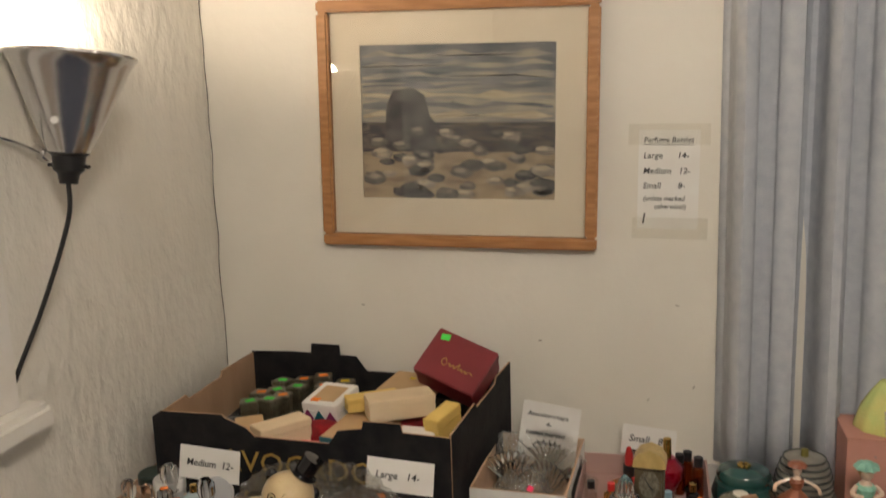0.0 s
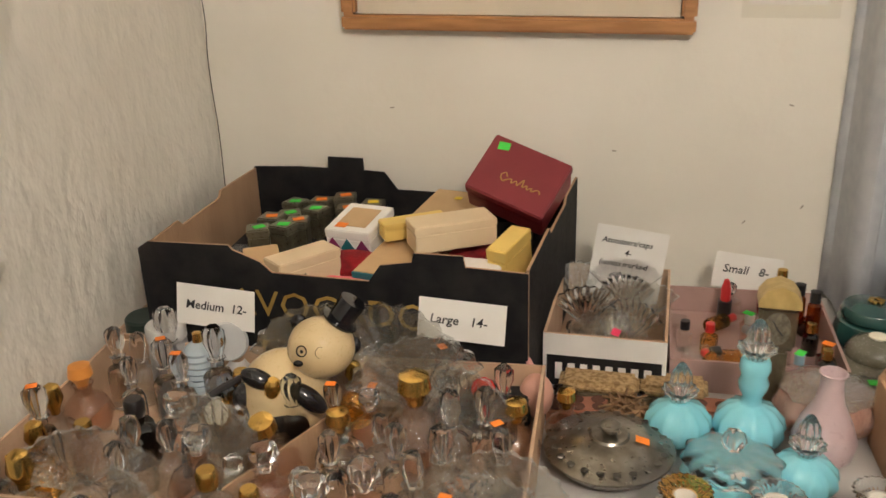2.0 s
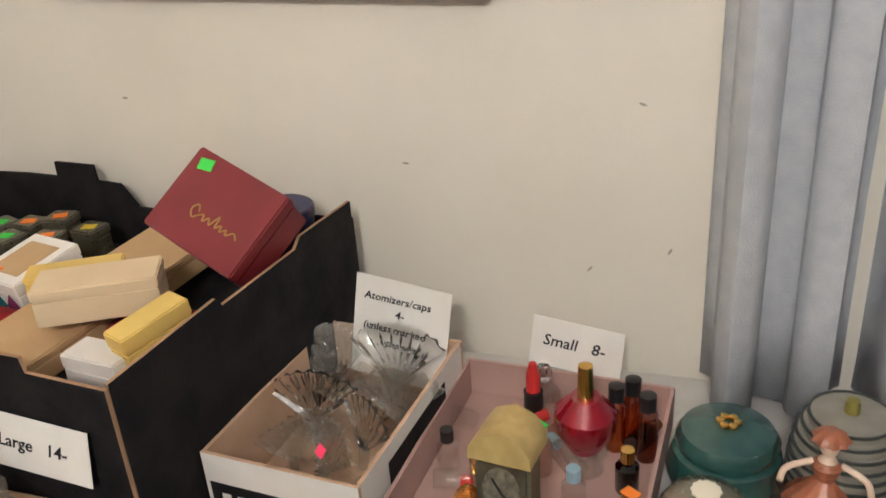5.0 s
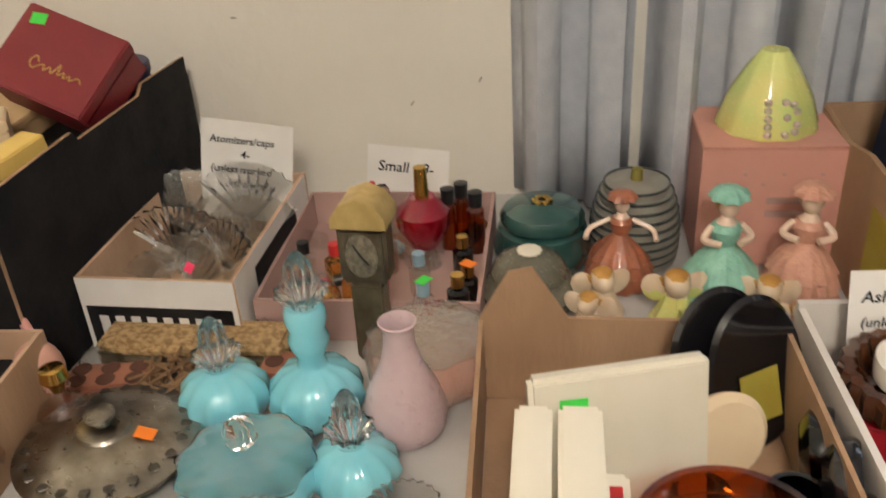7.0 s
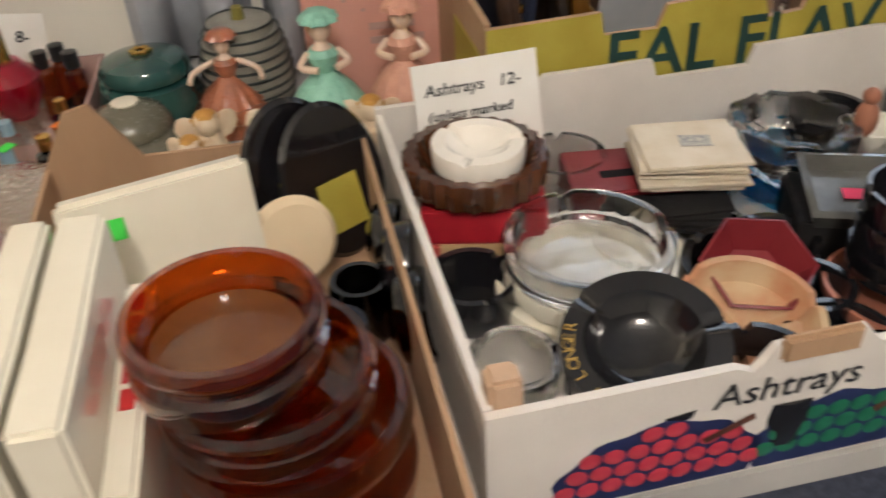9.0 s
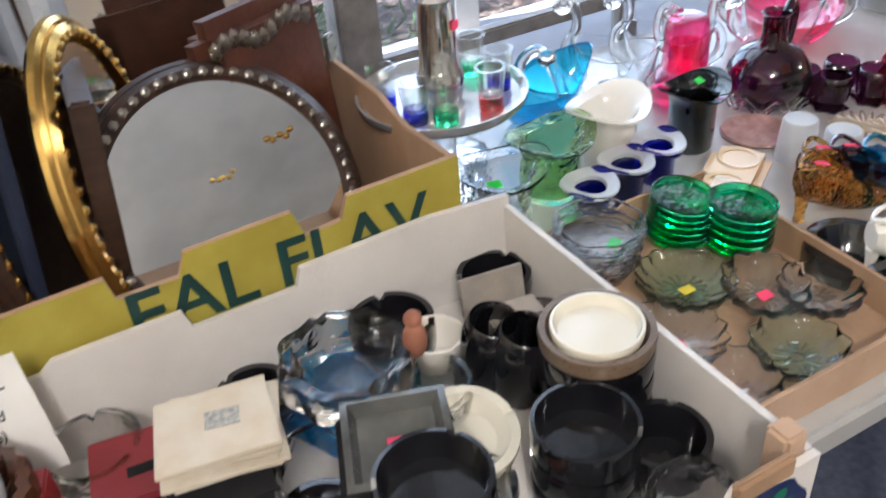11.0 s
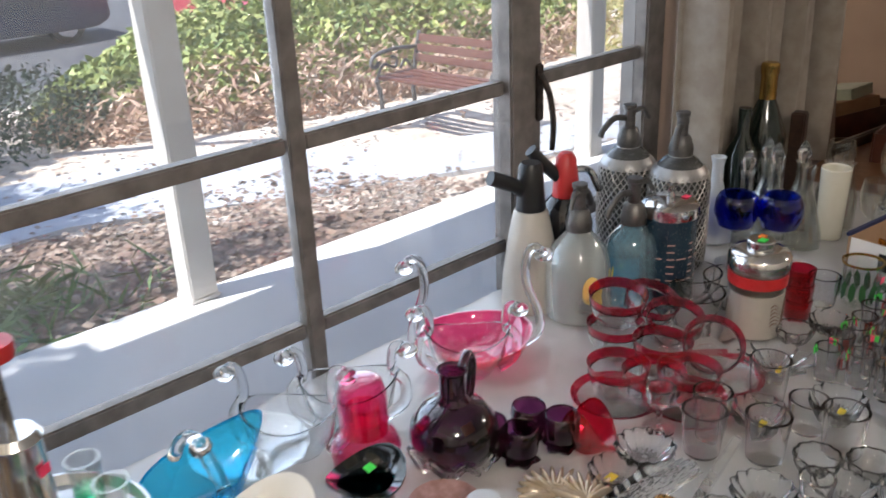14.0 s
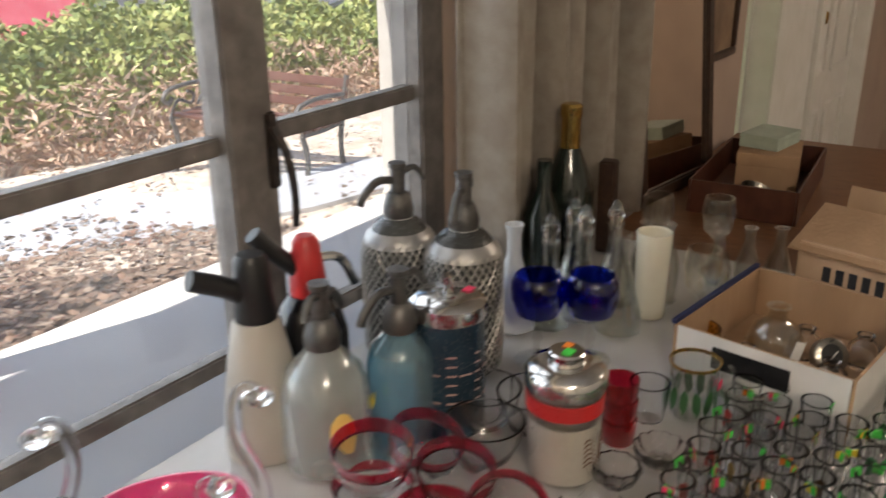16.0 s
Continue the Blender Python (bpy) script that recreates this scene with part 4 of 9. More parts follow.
for k in range(7):
    zc = 0.02 + 0.02 * k
    pl = plate([(-0.195 + 0.39 * t / 10, zc + 0.004 * math.sin(t * 1.7 + k) + 0.006 * (t % 2)) for t in range(11)] + [(0.195 - 0.39 * t / 10, zc - 0.005 - 0.004 * math.sin(t * 1.3 + 2 * k)) for t in range(11)], 0.0003)
    part("cloud_band", moved(pl, Matrix.Translation((0, -0.0069, 0))), SKY2 if k > 3 else SKY1 if k % 2 else GLINT, art)
def boulder(px, pz, sx, sz, mat, layer):
    pl = plate([(px + sx * math.cos(a) * r.uniform(0.8, 1.15), pz + sz * math.sin(a) * r.uniform(0.75, 1.15)) for a in [k * math.pi / 5 for k in range(10)]], 0.0003)
    part("painted_rock", moved(pl, Matrix.Translation((0, -0.0077 - 0.00035 * layer, 0))), mat, art)
for i in range(58):
    px, pz = r.uniform(-0.185, 0.185), -0.01 - 0.135 * (i + r.random()) / 58
    sx = r.uniform(0.010, 0.021) * (1 - pz * 4.5)
    boulder(px, pz, sx, sx * 0.5, (ROCKW, ROCKM, ROCKL)[i % 3], 2 * (i % 4))
    boulder(px - 0.15 * sx, pz + 0.2 * sx, sx * 0.62, sx * 0.22, (ROCKM, ROCKL, GLINT)[i % 3], 2 * (i % 4) + 1)
for i in range(5):
    part("painted_bird", moved(plate([(0, 0), (0.006, 0.003), (0.007, 0.001), (0.002, -0.002)], 0.0004), pose(-0.02 + 0.009 * i, -0.0078, 0.05 - 0.004 * i)), ROCKW, art)
glz = part("glazing", span((-0.262, -0.0145, -0.227), (0.262, -0.0132, 0.227)), clear("picture_glass", (0.97, 0.97, 0.96), 0.01, 0.1), pic)
glz.visible_shadow = False

note = thing("price_list", 0.905, -0.0015, 1.237, "white paper price list taped to the wall", "sign", ry=1.0)
part("sheet", span((0, -0.0008, 0), (0.116, 0, 0.194)), PAPER, note)
for text, tx, ty, sz in (("Perfume Bottles", 0.009, 0.170, 0.0145), ("Large      14-", 0.009, 0.139, 0.0165), ("Medium   12-", 0.009, 0.109, 0.0165), ("Small       8-", 0.009, 0.080, 0.0165),
                         ("(unless marked", 0.010, 0.056, 0.013), ("otherwise!)", 0.032, 0.040, 0.013), ("l", 0.008, 0.010, 0.03)):
    words_on(note, text, sz, Matrix.Translation((tx, -0.0011, ty)) @ UP, bold=0.0002)
part("underline", span((0.009, -0.0012, 0.165), (0.105, -0.0009, 0.1662)), INK, note)
for x0, z0, x1, z1 in ((-0.02, 0.165, 0.135, 0.206), (-0.01, -0.02, 0.135, 0.022)):
    part("tape_strip", span((x0, -0.0016, z0), (x1, -0.0013, z1)), TAPE, note, "clear tape")

lamp = thing("clamp_lamp", 0.075, -0.60, 1.445, "clamp lamp with a spun aluminium reflector and black socket", "lamp", rx=-6, ry=4)
shell = [(0.028, 0.0), (0.034, 0.01), (0.05, 0.045), (0.068, 0.09), (0.082, 0.125), (0.09, 0.14), (0.094, 0.142), (0.094, 0.146), (0.088, 0.144), (0.08, 0.128), (0.066, 0.092), (0.048, 0.047), (0.032, 0.012), (0.026, 0.002)]
rf = part("reflector", lathe(shell, 40, closed=True), BRUSHED, lamp)
part("vent_hole", moved(lathe([(0, 0), (0.006, 0), (0.006, 0.0008), (0, 0.0008)], 12), pose(0.012, -0.0525, 0.047, 70, 0, 12)), WHITEPLASTIC, rf)
part("socket", lathe([(0, -0.045), (0.013, -0.045), (0.016, -0.03), (0.022, -0.025), (0.024, -0.004), (0.029, 0.0), (0.029, 0.012), (0, 0.012)], 20), BLACKPLASTIC, lamp)
part("switch_key", tube([(-0.034, 0, -0.018), (0, 0, -0.018), (0.034, 0, -0.018)], 0.003, 8), BLACKPLASTIC, lamp)
part("clamp", merge(tube([(-0.02, 0, -0.004), (-0.045, 0.01, -0.004), (-0.07, 0.02, 0.005)], 0.007, 8), ball(0.012, (-0.05, 0.012, -0.004)), tube([(-0.05, 0.012, -0.005), (-0.06, -0.03, 0.01), (-0.072, -0.08, 0.02)], 0.003, 6)), CHROME, lamp)
part("cord", tube([(0, 0, -0.045), (0.002, -0.002, -0.10), (-0.022, -0.02, -0.22), (-0.045, -0.05, -0.33), (-0.06, -0.09, -0.45)], 0.0036, 8), BLACKPLASTIC, lamp)
bulb = shade("lit_bulb", (1, 0.9, 0.7), None, 0.4, 0, 10, 0)
bp = bulb.node_tree.nodes["Principled BSDF"]
bp.inputs["Emission Color"].default_value, bp.inputs["Emission Strength"].default_value = (1, 0.72, 0.4, 1), 6
part("bulb", lathe([(0, 0.015), (0.012, 0.02), (0.015, 0.04), (0.027, 0.07), (0.028, 0.085), (0.018, 0.1), (0, 0.104)], 16), bulb, lamp)

# ---- the avocado carton and what it holds ----
av = tray_box("avocado_carton", 0.07, -0.437, 0.612, -0.03, T, 0.968, BLACKPRINT, KRAFT, "black printed avocado carton full of perfume boxes", rz=-1.5,
              front=[(0, 1), (0.03, 1.05), (0.25, 1.05), (0.26, 1.02), (0.33, 0.95), (0.36, 0.88), (0.61, 0.86), (0.64, 0.97), (0.72, 1.0), (0.725, 1.06), (0.845, 1.055), (0.85, 0.985), (1, 0.965)],
              back=[(0, 0.99), (0.15, 1.0), (0.243, 0.995), (0.245, 1.09), (0.355, 1.085), (0.357, 0.985), (0.42, 0.975), (0.46, 0.83), (0.70, 0.81), (0.80, 0.87), (1, 0.88)],
              sides=[(0, 0.98), (0.36, 1.0), (0.38, 0.95), (0.70, 0.95), (0.73, 1.0), (1, 0.99)])
for c in av.children:
    if c.name.startswith("back_panel"):
        c.data.materials[1] = BLACKPRINT
words_on(av, "AVOCADOS", 0.056, Matrix.Translation((-0.142, -0.2047, 0.128)) @ UP @ pose(0, 0, 0, 0, 0, -2), GOLDINK, 0.0)
part("corner_flap", moved(box(0.05, 0.002, 0.19), pose(0.2665, -0.12, 0.01, 0, 0, 90)), KRAFT, av, "bare cardboard strip with faded print")
part("corner_flap", moved(box(0.05, 0.002, 0.19), pose(0.2665, 0.14, 0.01, 0, 0, 90)), KRAFT, av)
# the panel is uncut: a dark oval plate paints the shade in its hand hole
hole = [(0.055 * math.cos(a), 0.02 * math.sin(a)) for a in [k * math.pi / 8 for k in range(16)]]
part("hand_hole", moved(plate(hole, 0.0015), pose(0.2662, 0.01, 0.12, 0, 0, 90)), IRON, av, "dark oval plate for the shade in the hand hole")
part("logo_spot", moved(plate([(0.02 * math.cos(a), 0.02 * math.sin(a)) for a in [k * math.pi / 8 for k in range(16)]], 0.0012), pose(0.268, -0.08, 0.12, 0, 0, 90)), YELLOWPRINT, av)
# the right side stands askew, and the back panel is stretched to meet it
skew = Matrix.Translation((0.271, -0.2035, 0)) @ Matrix.Rotation(radians(-5), 4, "Z") @ Matrix.Translation((-0.271, 0.2035, 0))
for c in av.children:
    if c.name.startswith(("side_panel", "corner_flap", "hand_hole", "logo_spot")) and sum(v.co.x for v in c.data.vertices) > 0:
        c.matrix_basis = skew
    elif c.name.startswith("back_panel"):
        c.matrix_basis = Matrix.Translation((-0.271, 0, 0)) @ Matrix.Diagonal((1.062, 1, 1, 1)) @ Matrix.Translation((0.271, 0, 0))
fill = small_box("packing_card", 0.34, -0.235, T + 0.007, 0.48, 0.36, 0.128, BLACKPRINT, "dark cardboard packing under the perfume boxes")
FZ = T + 0.136
rb = thing("maroon_gift_box", 0.58, -0.205, 0.97, "maroon gift box with a gold script mark, propped aslant", "gift box")
gx = Vector((0.124, -0.038, -0.040)).normalized()
gz = gx.cross(Vector((0.062, 0.069, 0.059))).normalized()
gy = gz.cross(gx)
rb.matrix_basis = Matrix.Translation(Vector((0.488, -0.211, 1.001)) + gx * 0.0655 + gy * 0.0515 - gz * 0.058) @ Matrix((gx, gy, gz)).transposed().to_4x4()
part("body", box(0.128, 0.10, 0.040, 0.002), MAROON, rb)
part("lid", box(0.131, 0.103, 0.018, 0.002, 2, (0, 0, 0.0402)), MAROON, rb)
script = tube([(-0.026, 0.002, 0), (-0.031, 0.008, 0), (-0.036, 0.001, 0), (-0.030, -0.007, 0), (-0.024, -0.002, 0), (-0.018, 0.001, 0), (-0.016, -0.005, 0), (-0.010, 0.001, 0), (-0.006, -0.005, 0), (0.0, 0.008, 0), (0.002, -0.004, 0), (0.008, 0.001, 0), (0.010, -0.005, 0), (0.016, 0.0, 0), (0.018, -0.005, 0), (0.026, 0.001, 0), (0.032, -0.004, 0)], 0.0011, 5)
part("gold_mark", moved(script, pose(0.012, -0.012, 0.0583)), GOLDINK, rb, "gold script shape")
sticker(rb, -0.044, 0.036, 0.0583, "green", 0.018, rz=14)
k = small_box("kraft_box", 0.432, -0.215, FZ + 0.012, 0.10, 0.30, 0.03, TANCARD, "long kraft box with a teal end flap", rz=-14, rx=6)
part("end_flap", moved(box(0.1, 0.003, 0.03), pose(0, -0.152, 0)), TEALCARD, k, "teal flap")
sticker(k, 0.0, 0.12, 0.031, "yellow")
t1 = small_box("tan_box", 0.48, -0.285, FZ + 0.048, 0.122, 0.052, 0.04, CREAMCARD, "long tan cardboard box lying on top", rz=28)
t2 = small_box("cream_box", 0.415, -0.245, FZ + 0.045, 0.10, 0.034, 0.026, YELLOWCARD, "slim cream box with gold pattern", rz=30)
w1 = small_box("white_perfume_box", 0.275, -0.355, FZ + 0.008, 0.10, 0.045, 0.045, CREAMCARD, "cream box with a small printed emblem", rz=50)
part("emblem", moved(box(0.02, 0.006, 0.0005), pose(-0.02, -0.0235, 0.02, 90, 0, 0)), INK, w1)
small_box("beige_box", 0.21, -0.345, FZ - 0.005, 0.05, 0.085, 0.04, TANCARD, "beige cardboard box with its flap open", rz=28, rx=18)
ph = small_box("pink_pattern_box", 0.325, -0.215, FZ + 0.01, 0.075, 0.09, 0.05, PAPER, "white box with pink diamonds on its side", rz=-12, rx=8)
for i in range(3):
    part("diamond", moved(plate([(0, -0.018), (0.012, 0), (0, 0.018), (-0.012, 0)], 0.0008), pose(-0.025 + 0.025 * i, -0.0475, 0.02)), PLUMCARD if i != 1 else TEALCARD, ph)
part("window_print", moved(box(0.05, 0.06, 0.0006), pose(0, 0, 0.0505)), TANCARD, ph)
sticker(ph, -0.015, -0.03, 0.0513, "orange", 0.018)
pk = small_box("pink_makeup_case", 0.33, -0.375, FZ - 0.004, 0.095, 0.055, 0.02, PINKCARD, "hot pink flat make-up case", rz=-2)
part("label_plate", moved(box(0.045, 0.025, 0.0008), pose(0, 0.0, 0.0205)), BLACKPRINT, pk)
small_box("white_matchbox", 0.53, -0.36, FZ, 0.065, 0.035, 0.05, WHITECARD, "small open white box", rz=-6)
small_box("yellow_box", 0.572, -0.325, FZ + 0.018, 0.03, 0.075, 0.06, YELLOWCARD, "yellow perfume box wedged at the side", rz=-22, rx=8)
single("velvet_pouch", ball(0.05, (0, 0, 0.02), (1.1, 0.7, 0.4), 3), VELVET, "crimson velvet pouch in the carton", "pouch", pose(0.33, -0.30, FZ - 0.006))
single("velvet_pouch", ball(0.05, (0, 0, 0.02), (1.2, 0.9, 0.4), 3), VELVET, "crimson velvet pouch in the carton", "pouch", pose(0.525, -0.27, FZ - 0.004))
lid = thing("round_blue_box", 0.585, -0.09, 0.93, "round navy powder box with a pink sticker", "box")
part("body", lathe([(0, 0), (0.037, 0), (0.037, 0.03), (0, 0.03)], 28), shade("navy_card", (0.015, 0.025, 0.10), (0.05, 0.03, 0.05), 0.4, 0, 60, 0.1, mix=(0.5, 0.6)), lid)
part("lid", lathe([(0, 0.0305), (0.039, 0.0305), (0.039, 0.042), (0.037, 0.044), (0, 0.044)], 28), shade("navy_print", (0.02, 0.03, 0.10), (0.09, 0.05, 0.07), 0.4, 0, 70, 0.1, mix=(0.5, 0.6)), lid)
sticker(lid, 0, -0.01, 0.0445, "pink", 0.02)
mini = thing("boxed_perfume", 0, 0, 0, "small dark cube perfume box with a price sticker", "perfume box", "dark perfume boxes")
part("body", box(0.034, 0.034, 0.05, 0.002), shade("olive_foil_side", (0.10, 0.09, 0.06), (0.20, 0.18, 0.12), 0.3, 0.6, 40, 0.1), mini)
part("lid", box(0.036, 0.036, 0.012, 0.002, 2, (0, 0, 0.0505)), shade("olive_foil", (0.14, 0.13, 0.09), (0.22, 0.2, 0.15), 0.3, 0.6, 40, 0.1), mini)
spots = [(0.178, -0.107, "green"), (0.224, -0.106, "orange"), (0.262, -0.092, "orange"), (0.188, -0.165, "green"), (0.228, -0.15, "green"), (0.172, -0.205, "orange"), (0.212, -0.195, "orange"), (0.165, -0.247, "green"), (0.205, -0.24, "green"), (0.312, -0.10, "yellow"), (0.28, -0.14, "orange")]
mini_at = [pose(x, y, FZ - 0.018 + 0.004 * (i % 3), 0, 0, -18 + 13 * (i % 4)) for i, (x, y, c) in enumerate(spots)]
minis = [mini] + [copy_thing(mini, m) for m in mini_at[1:]]
mini.matrix_basis = mini_at[0]
for ob, (x, y, c) in zip(minis, spots):
    sticker(ob, 0.002, -0.002, 0.0628, c, 0.018, rz=20)
single("plastic_disc", lathe([(0, 0), (0.03, 0), (0.031, 0.003), (0, 0.004)], 24), G_CLEAR, "clear round plastic lid of a box", "lid", pose(0.147, -0.285, FZ + 0.002, 50, 0, 20))

# ---- the two flat trays of perfume bottles ----
tray_box("bottle_tray", 0.012, -0.80, 0.63, -0.45, T, 0.835, KRAFT, KRAFT_LIGHT, "shallow cardboard tray of perfume bottles", rz=0, sides=[(0, 1), (0.2, 0.96), (0.8, 0.98), (1, 1)], back=[(0, 1), (0.3, 1.02), (0.6, 0.97), (1, 1)])
tray_box("bottle_tray", 0.012, -0.445, 0.07, -0.02, T, 0.84, KRAFT, KRAFT_LIGHT, "cardboard tray by the wall")
single("card_divider", moved(plate([(-0.12, 0), (0.12, 0), (0.12, 0.06), (-0.1, 0.05)], 0.003), pose(0, 0, 0)), KRAFT, "torn cardboard divider between bottles", "divider", pose(0.33, -0.66, T + 0.006, 0, 0, 62))
sign(0.119, -0.452, 0.868, 0.116, 0.058, [("Medium  12-", 0.014, 0.024, 0.0175)], "white card reading Medium 12", rz=-3, tilt=3)
sign(0.46, -0.452, 0.868, 0.117, 0.055, [("Large   14-", 0.016, 0.022, 0.0175)], "white card reading Large 14", rz=-2, tilt=3)


def ribbed_fan(R, half=1.0, n=11, th=0.008, foot=0.12):
    """A fan of pleats, thick at the ribs and scalloped along its outer edge."""
    bm = bmesh.new()
    sheets = []
    for side in (-1, 1):
        sheet = []
        for rr in (foot, 0.45, 0.75, 0.94, 1.0):
            row = []
            for i in range(4 * n + 1):
                a = -half + 2 * half * i / (4 * n)
                rib = 0.5 + 0.5 * math.cos(math.pi * i / 2)
                q = R * rr * (1 + (0.05 * rib if rr > 0.9 else 0))
                row.append(bm.verts.new((q * math.sin(a), side * th * (0.2 + 0.3 * rib) * (1.25 - 0.6 * rr), q * math.cos(a))))
            sheet.append(row)
        for a, b in zip(sheet, sheet[1:]):
            for i in range(4 * n):
                bm.faces.new([a[i], a[i + 1], b[i + 1], b[i]])
        sheets.append(sheet)
    f, g = sheets
    rim = [(f[-1], g[-1]), (f[0], g[0]), ([r[0] for r in f], [r[0] for r in g]), ([r[-1] for r in f], [r[-1] for r in g])]
    for p, q in rim:
        for i in range(len(p) - 1):
            bm.faces.new([p[i], p[i + 1], q[i + 1], q[i]])
    return bm


def bottle(kind, x, y, z, s=1.0, glass=None, cap=None, label="", rz=0, lean=0, name="perfume_bottle", tag=None):
    """A scent bottle: glass body, and a stopper or cap of its own."""
    g = (G_CUT if kind in ("tall", "round") else G_SCENT) if glass in (None, G_CUT) else glass
    b = thing(name, x, y, z, label, "perfume bottle", "perfume bottles", rz=rz, rx=lean)
    if kind == "flask":
        body = [(0.016, 0), (0.021, 0.004), (0.022, 0.03), (0.019, 0.04), (0.008, 0.048), (0.008, 0.056), (0.011, 0.058)]
        lob = (0, 0)
        top = [(0, 0.055), (0.005, 0.055), (0.006, 0.062), (0.012, 0.075), (0.009, 0.09), (0, 0.096)]
    elif kind == "fan":
        body = [(0.02, 0), (0.026, 0.004), (0.028, 0.02), (0.02, 0.035), (0.009, 0.043), (0.010, 0.05)]
        lob = (12, 0.08)
        top = None
    elif kind == "round":
        body = [(0.012, 0), (0.024, 0.008), (0.029, 0.024), (0.024, 0.04), (0.010, 0.05), (0.009, 0.06), (0.013, 0.063)]
        lob = (10, 0.06)
        top = [(0, 0.058), (0.006, 0.058), (0.008, 0.066), (0.014, 0.074), (0.012, 0.086), (0, 0.09)]
    elif kind == "tall":
        body = [(0.014, 0), (0.016, 0.003), (0.016, 0.05), (0.013, 0.056), (0.007, 0.06), (0.007, 0.07), (0.010, 0.072)]
        lob = (8, 0.05)
        top = [(0, 0.07), (0.006, 0.07), (0.007, 0.078), (0.011, 0.09), (0.011, 0.104), (0.006, 0.11), (0, 0.11)]
    else:
        body = [(0.017, 0), (0.019, 0.003), (0.019, 0.036), (0.016, 0.041), (0.007, 0.045), (0.007, 0.052), (0.009, 0.054)]
        lob = (4, 0.14)
        top = [(0, 0.052), (0.009, 0.052), (0.010, 0.054), (0.010, 0.066), (0.008, 0.07), (0, 0.07)]
    sc = Matrix.Diagonal((s, s, s, 1))
    part("body", moved(lathe(hollow(body, 0.0025), 24, lob[0], lob[1]), sc), g, b)
    if top:
        part("stopper", moved(lathe(top, 16, 6 if cap is None else 0, 0.12), sc), cap or CRYSTAL, b)
    else:
        part("stopper", moved(ribbed_fan(0.068, 1.15, 9, 0.012), sc @ pose(0, 0, 0.040)), G_SCENT, b, "fan-shaped pressed glass stopper")
    if tag:
        sticker(b, 0, -0.005 * s, 0.097 * s if kind in ("flask", "round") else 0.112 * s, tag, 0.013)
    return b
TB = T + 0.007
bottle("tall", 0.05, -0.50, TB, 1.1, label="clear fluted glass scent bottle with stopper", rz=12)
bottle("flask", 0.075, -0.485, TB, 1.15, label="clear glass scent bottle with a ball stopper")
bottle("tall", 0.115, -0.475, TB, 1.3, label="tall clear square glass bottle", rz=20)
bottle("tall", 0.13, -0.52, TB, 1.1, label="clear cut glass bottle with an orange sticker", tag="orange", rz=31)
bottle("tall", 0.165, -0.545, TB, 1.05, label="clear cut glass bottle with an orange sticker", tag="orange", rz=8)
bottle("fan", 0.335, -0.475, TB, 1.45, label="large cut crystal bottle with a fan stopper", rz=14)
bottle("fan", 0.432, -0.475, TB, 1.5, label="large cut crystal bottle with a fan stopper", rz=-10)
bottle("fan", 0.475, -0.535, TB + 0.004, 1.35, label="cut crystal bottle with broad fan stopper", rz=25)
bottle("round", 0.485, -0.585, TB, 1.5, G_ROSE, BRASS, "rose-tinted fluted bottle with a brass collar")
bottle("tall", 0.583, -0.515, TB, 1.0, label="clear bottle with a beaded glass stopper")
bottle("tall", 0.572, -0.60, TB, 1.15, label="clear glass scent bottle with an oval stopper")
bottle("round", 0.32, -0.625, TB, 1.2, G_ROSE, BRASS, "ribbed bottle with a brass cap", lean=18)
bottle("square", 0.24, -0.525, TB, 1.2, G_AMBER_CUT, BRASS, "small amber bottle with a gold pump")
bottle("square", 0.255, -0.455, TB + 0.02, 1.1, G_SMOKE, BRASS, "dark bottle with a round gold stopper")
bottle("flask", 0.03, -0.62, TB, 1.1, G_CLEAR, BRASS, "clear bottle with a gold top")
bottle("square", 0.09, -0.655, TB, 1.1, G_ROSE, BRASS, "small bottle with a gold cap and blue band")
bottle("flask", 0.165, -0.675, TB, 1.1, label="clear glass scent bottle with a flat lip")
bottle("square", 0.14, -0.62, TB, 1.3, G_SMOKE, BLACKPLASTIC, "dark blue square bottle")
bottle("flask", 0.06, -0.70, TB, 1.1, G_AMBER_CUT, BRASS, "amber bottle with a gold top")
bottle("fan", 0.13, -0.735, TB, 1.1, label="cut glass bottle with a fan stopper", rz=30)
bottle("round", 0.25, -0.70, TB, 1.15, G_ROSE, None, "ribbed rose-tinted glass bottle", lean=-14)
bottle("tall", 0.29, -0.56, TB, 1.0, G_ROSE, BRASS, "slim bottle with a gold cap", lean=14, rz=40)
bottle("round", 0.40, -0.62, TB, 1.1, G_CUT, BRASS, "small cut bottle with a gold cap")
bottle("tall", 0.41, -0.685, TB, 1.0, G_CUT, None, "small clear cut glass bottle", rz=22)
bottle("flask", 0.53, -0.66, TB, 1.2, G_CUT, None, "clear bottle with a round stopper")
bottle("round", 0.46, -0.725, TB, 1.2, G_ROSE, None, "fluted shell-shaped glass scent bottle")
bottle("square", 0.34, -0.75, TB, 1.1, G_CUT, BRASS, "square cut bottle with a gold cap")
bottle("round", 0.565, -0.735, TB, 1.1, G_CUT, None, "round clear cut glass bottle")
bottle("tall", 0.19, -0.745, TB, 1.05, G_CUT, None, "tall clear glass scent bottle", rz=10)
bottle("flask", 0.385, -0.50, TB, 1.0, G_AMBER_CUT, BRASS, "amber-tinted glass scent bottle")
ob_ = bottle("round", 0.035, -0.565, TB, 1.15, G_ROSE, shade("orange_bulb", (0.70, 0.28, 0.05), None, 0.4, 0, 20, 0.1), "bottle with an orange ball cap")

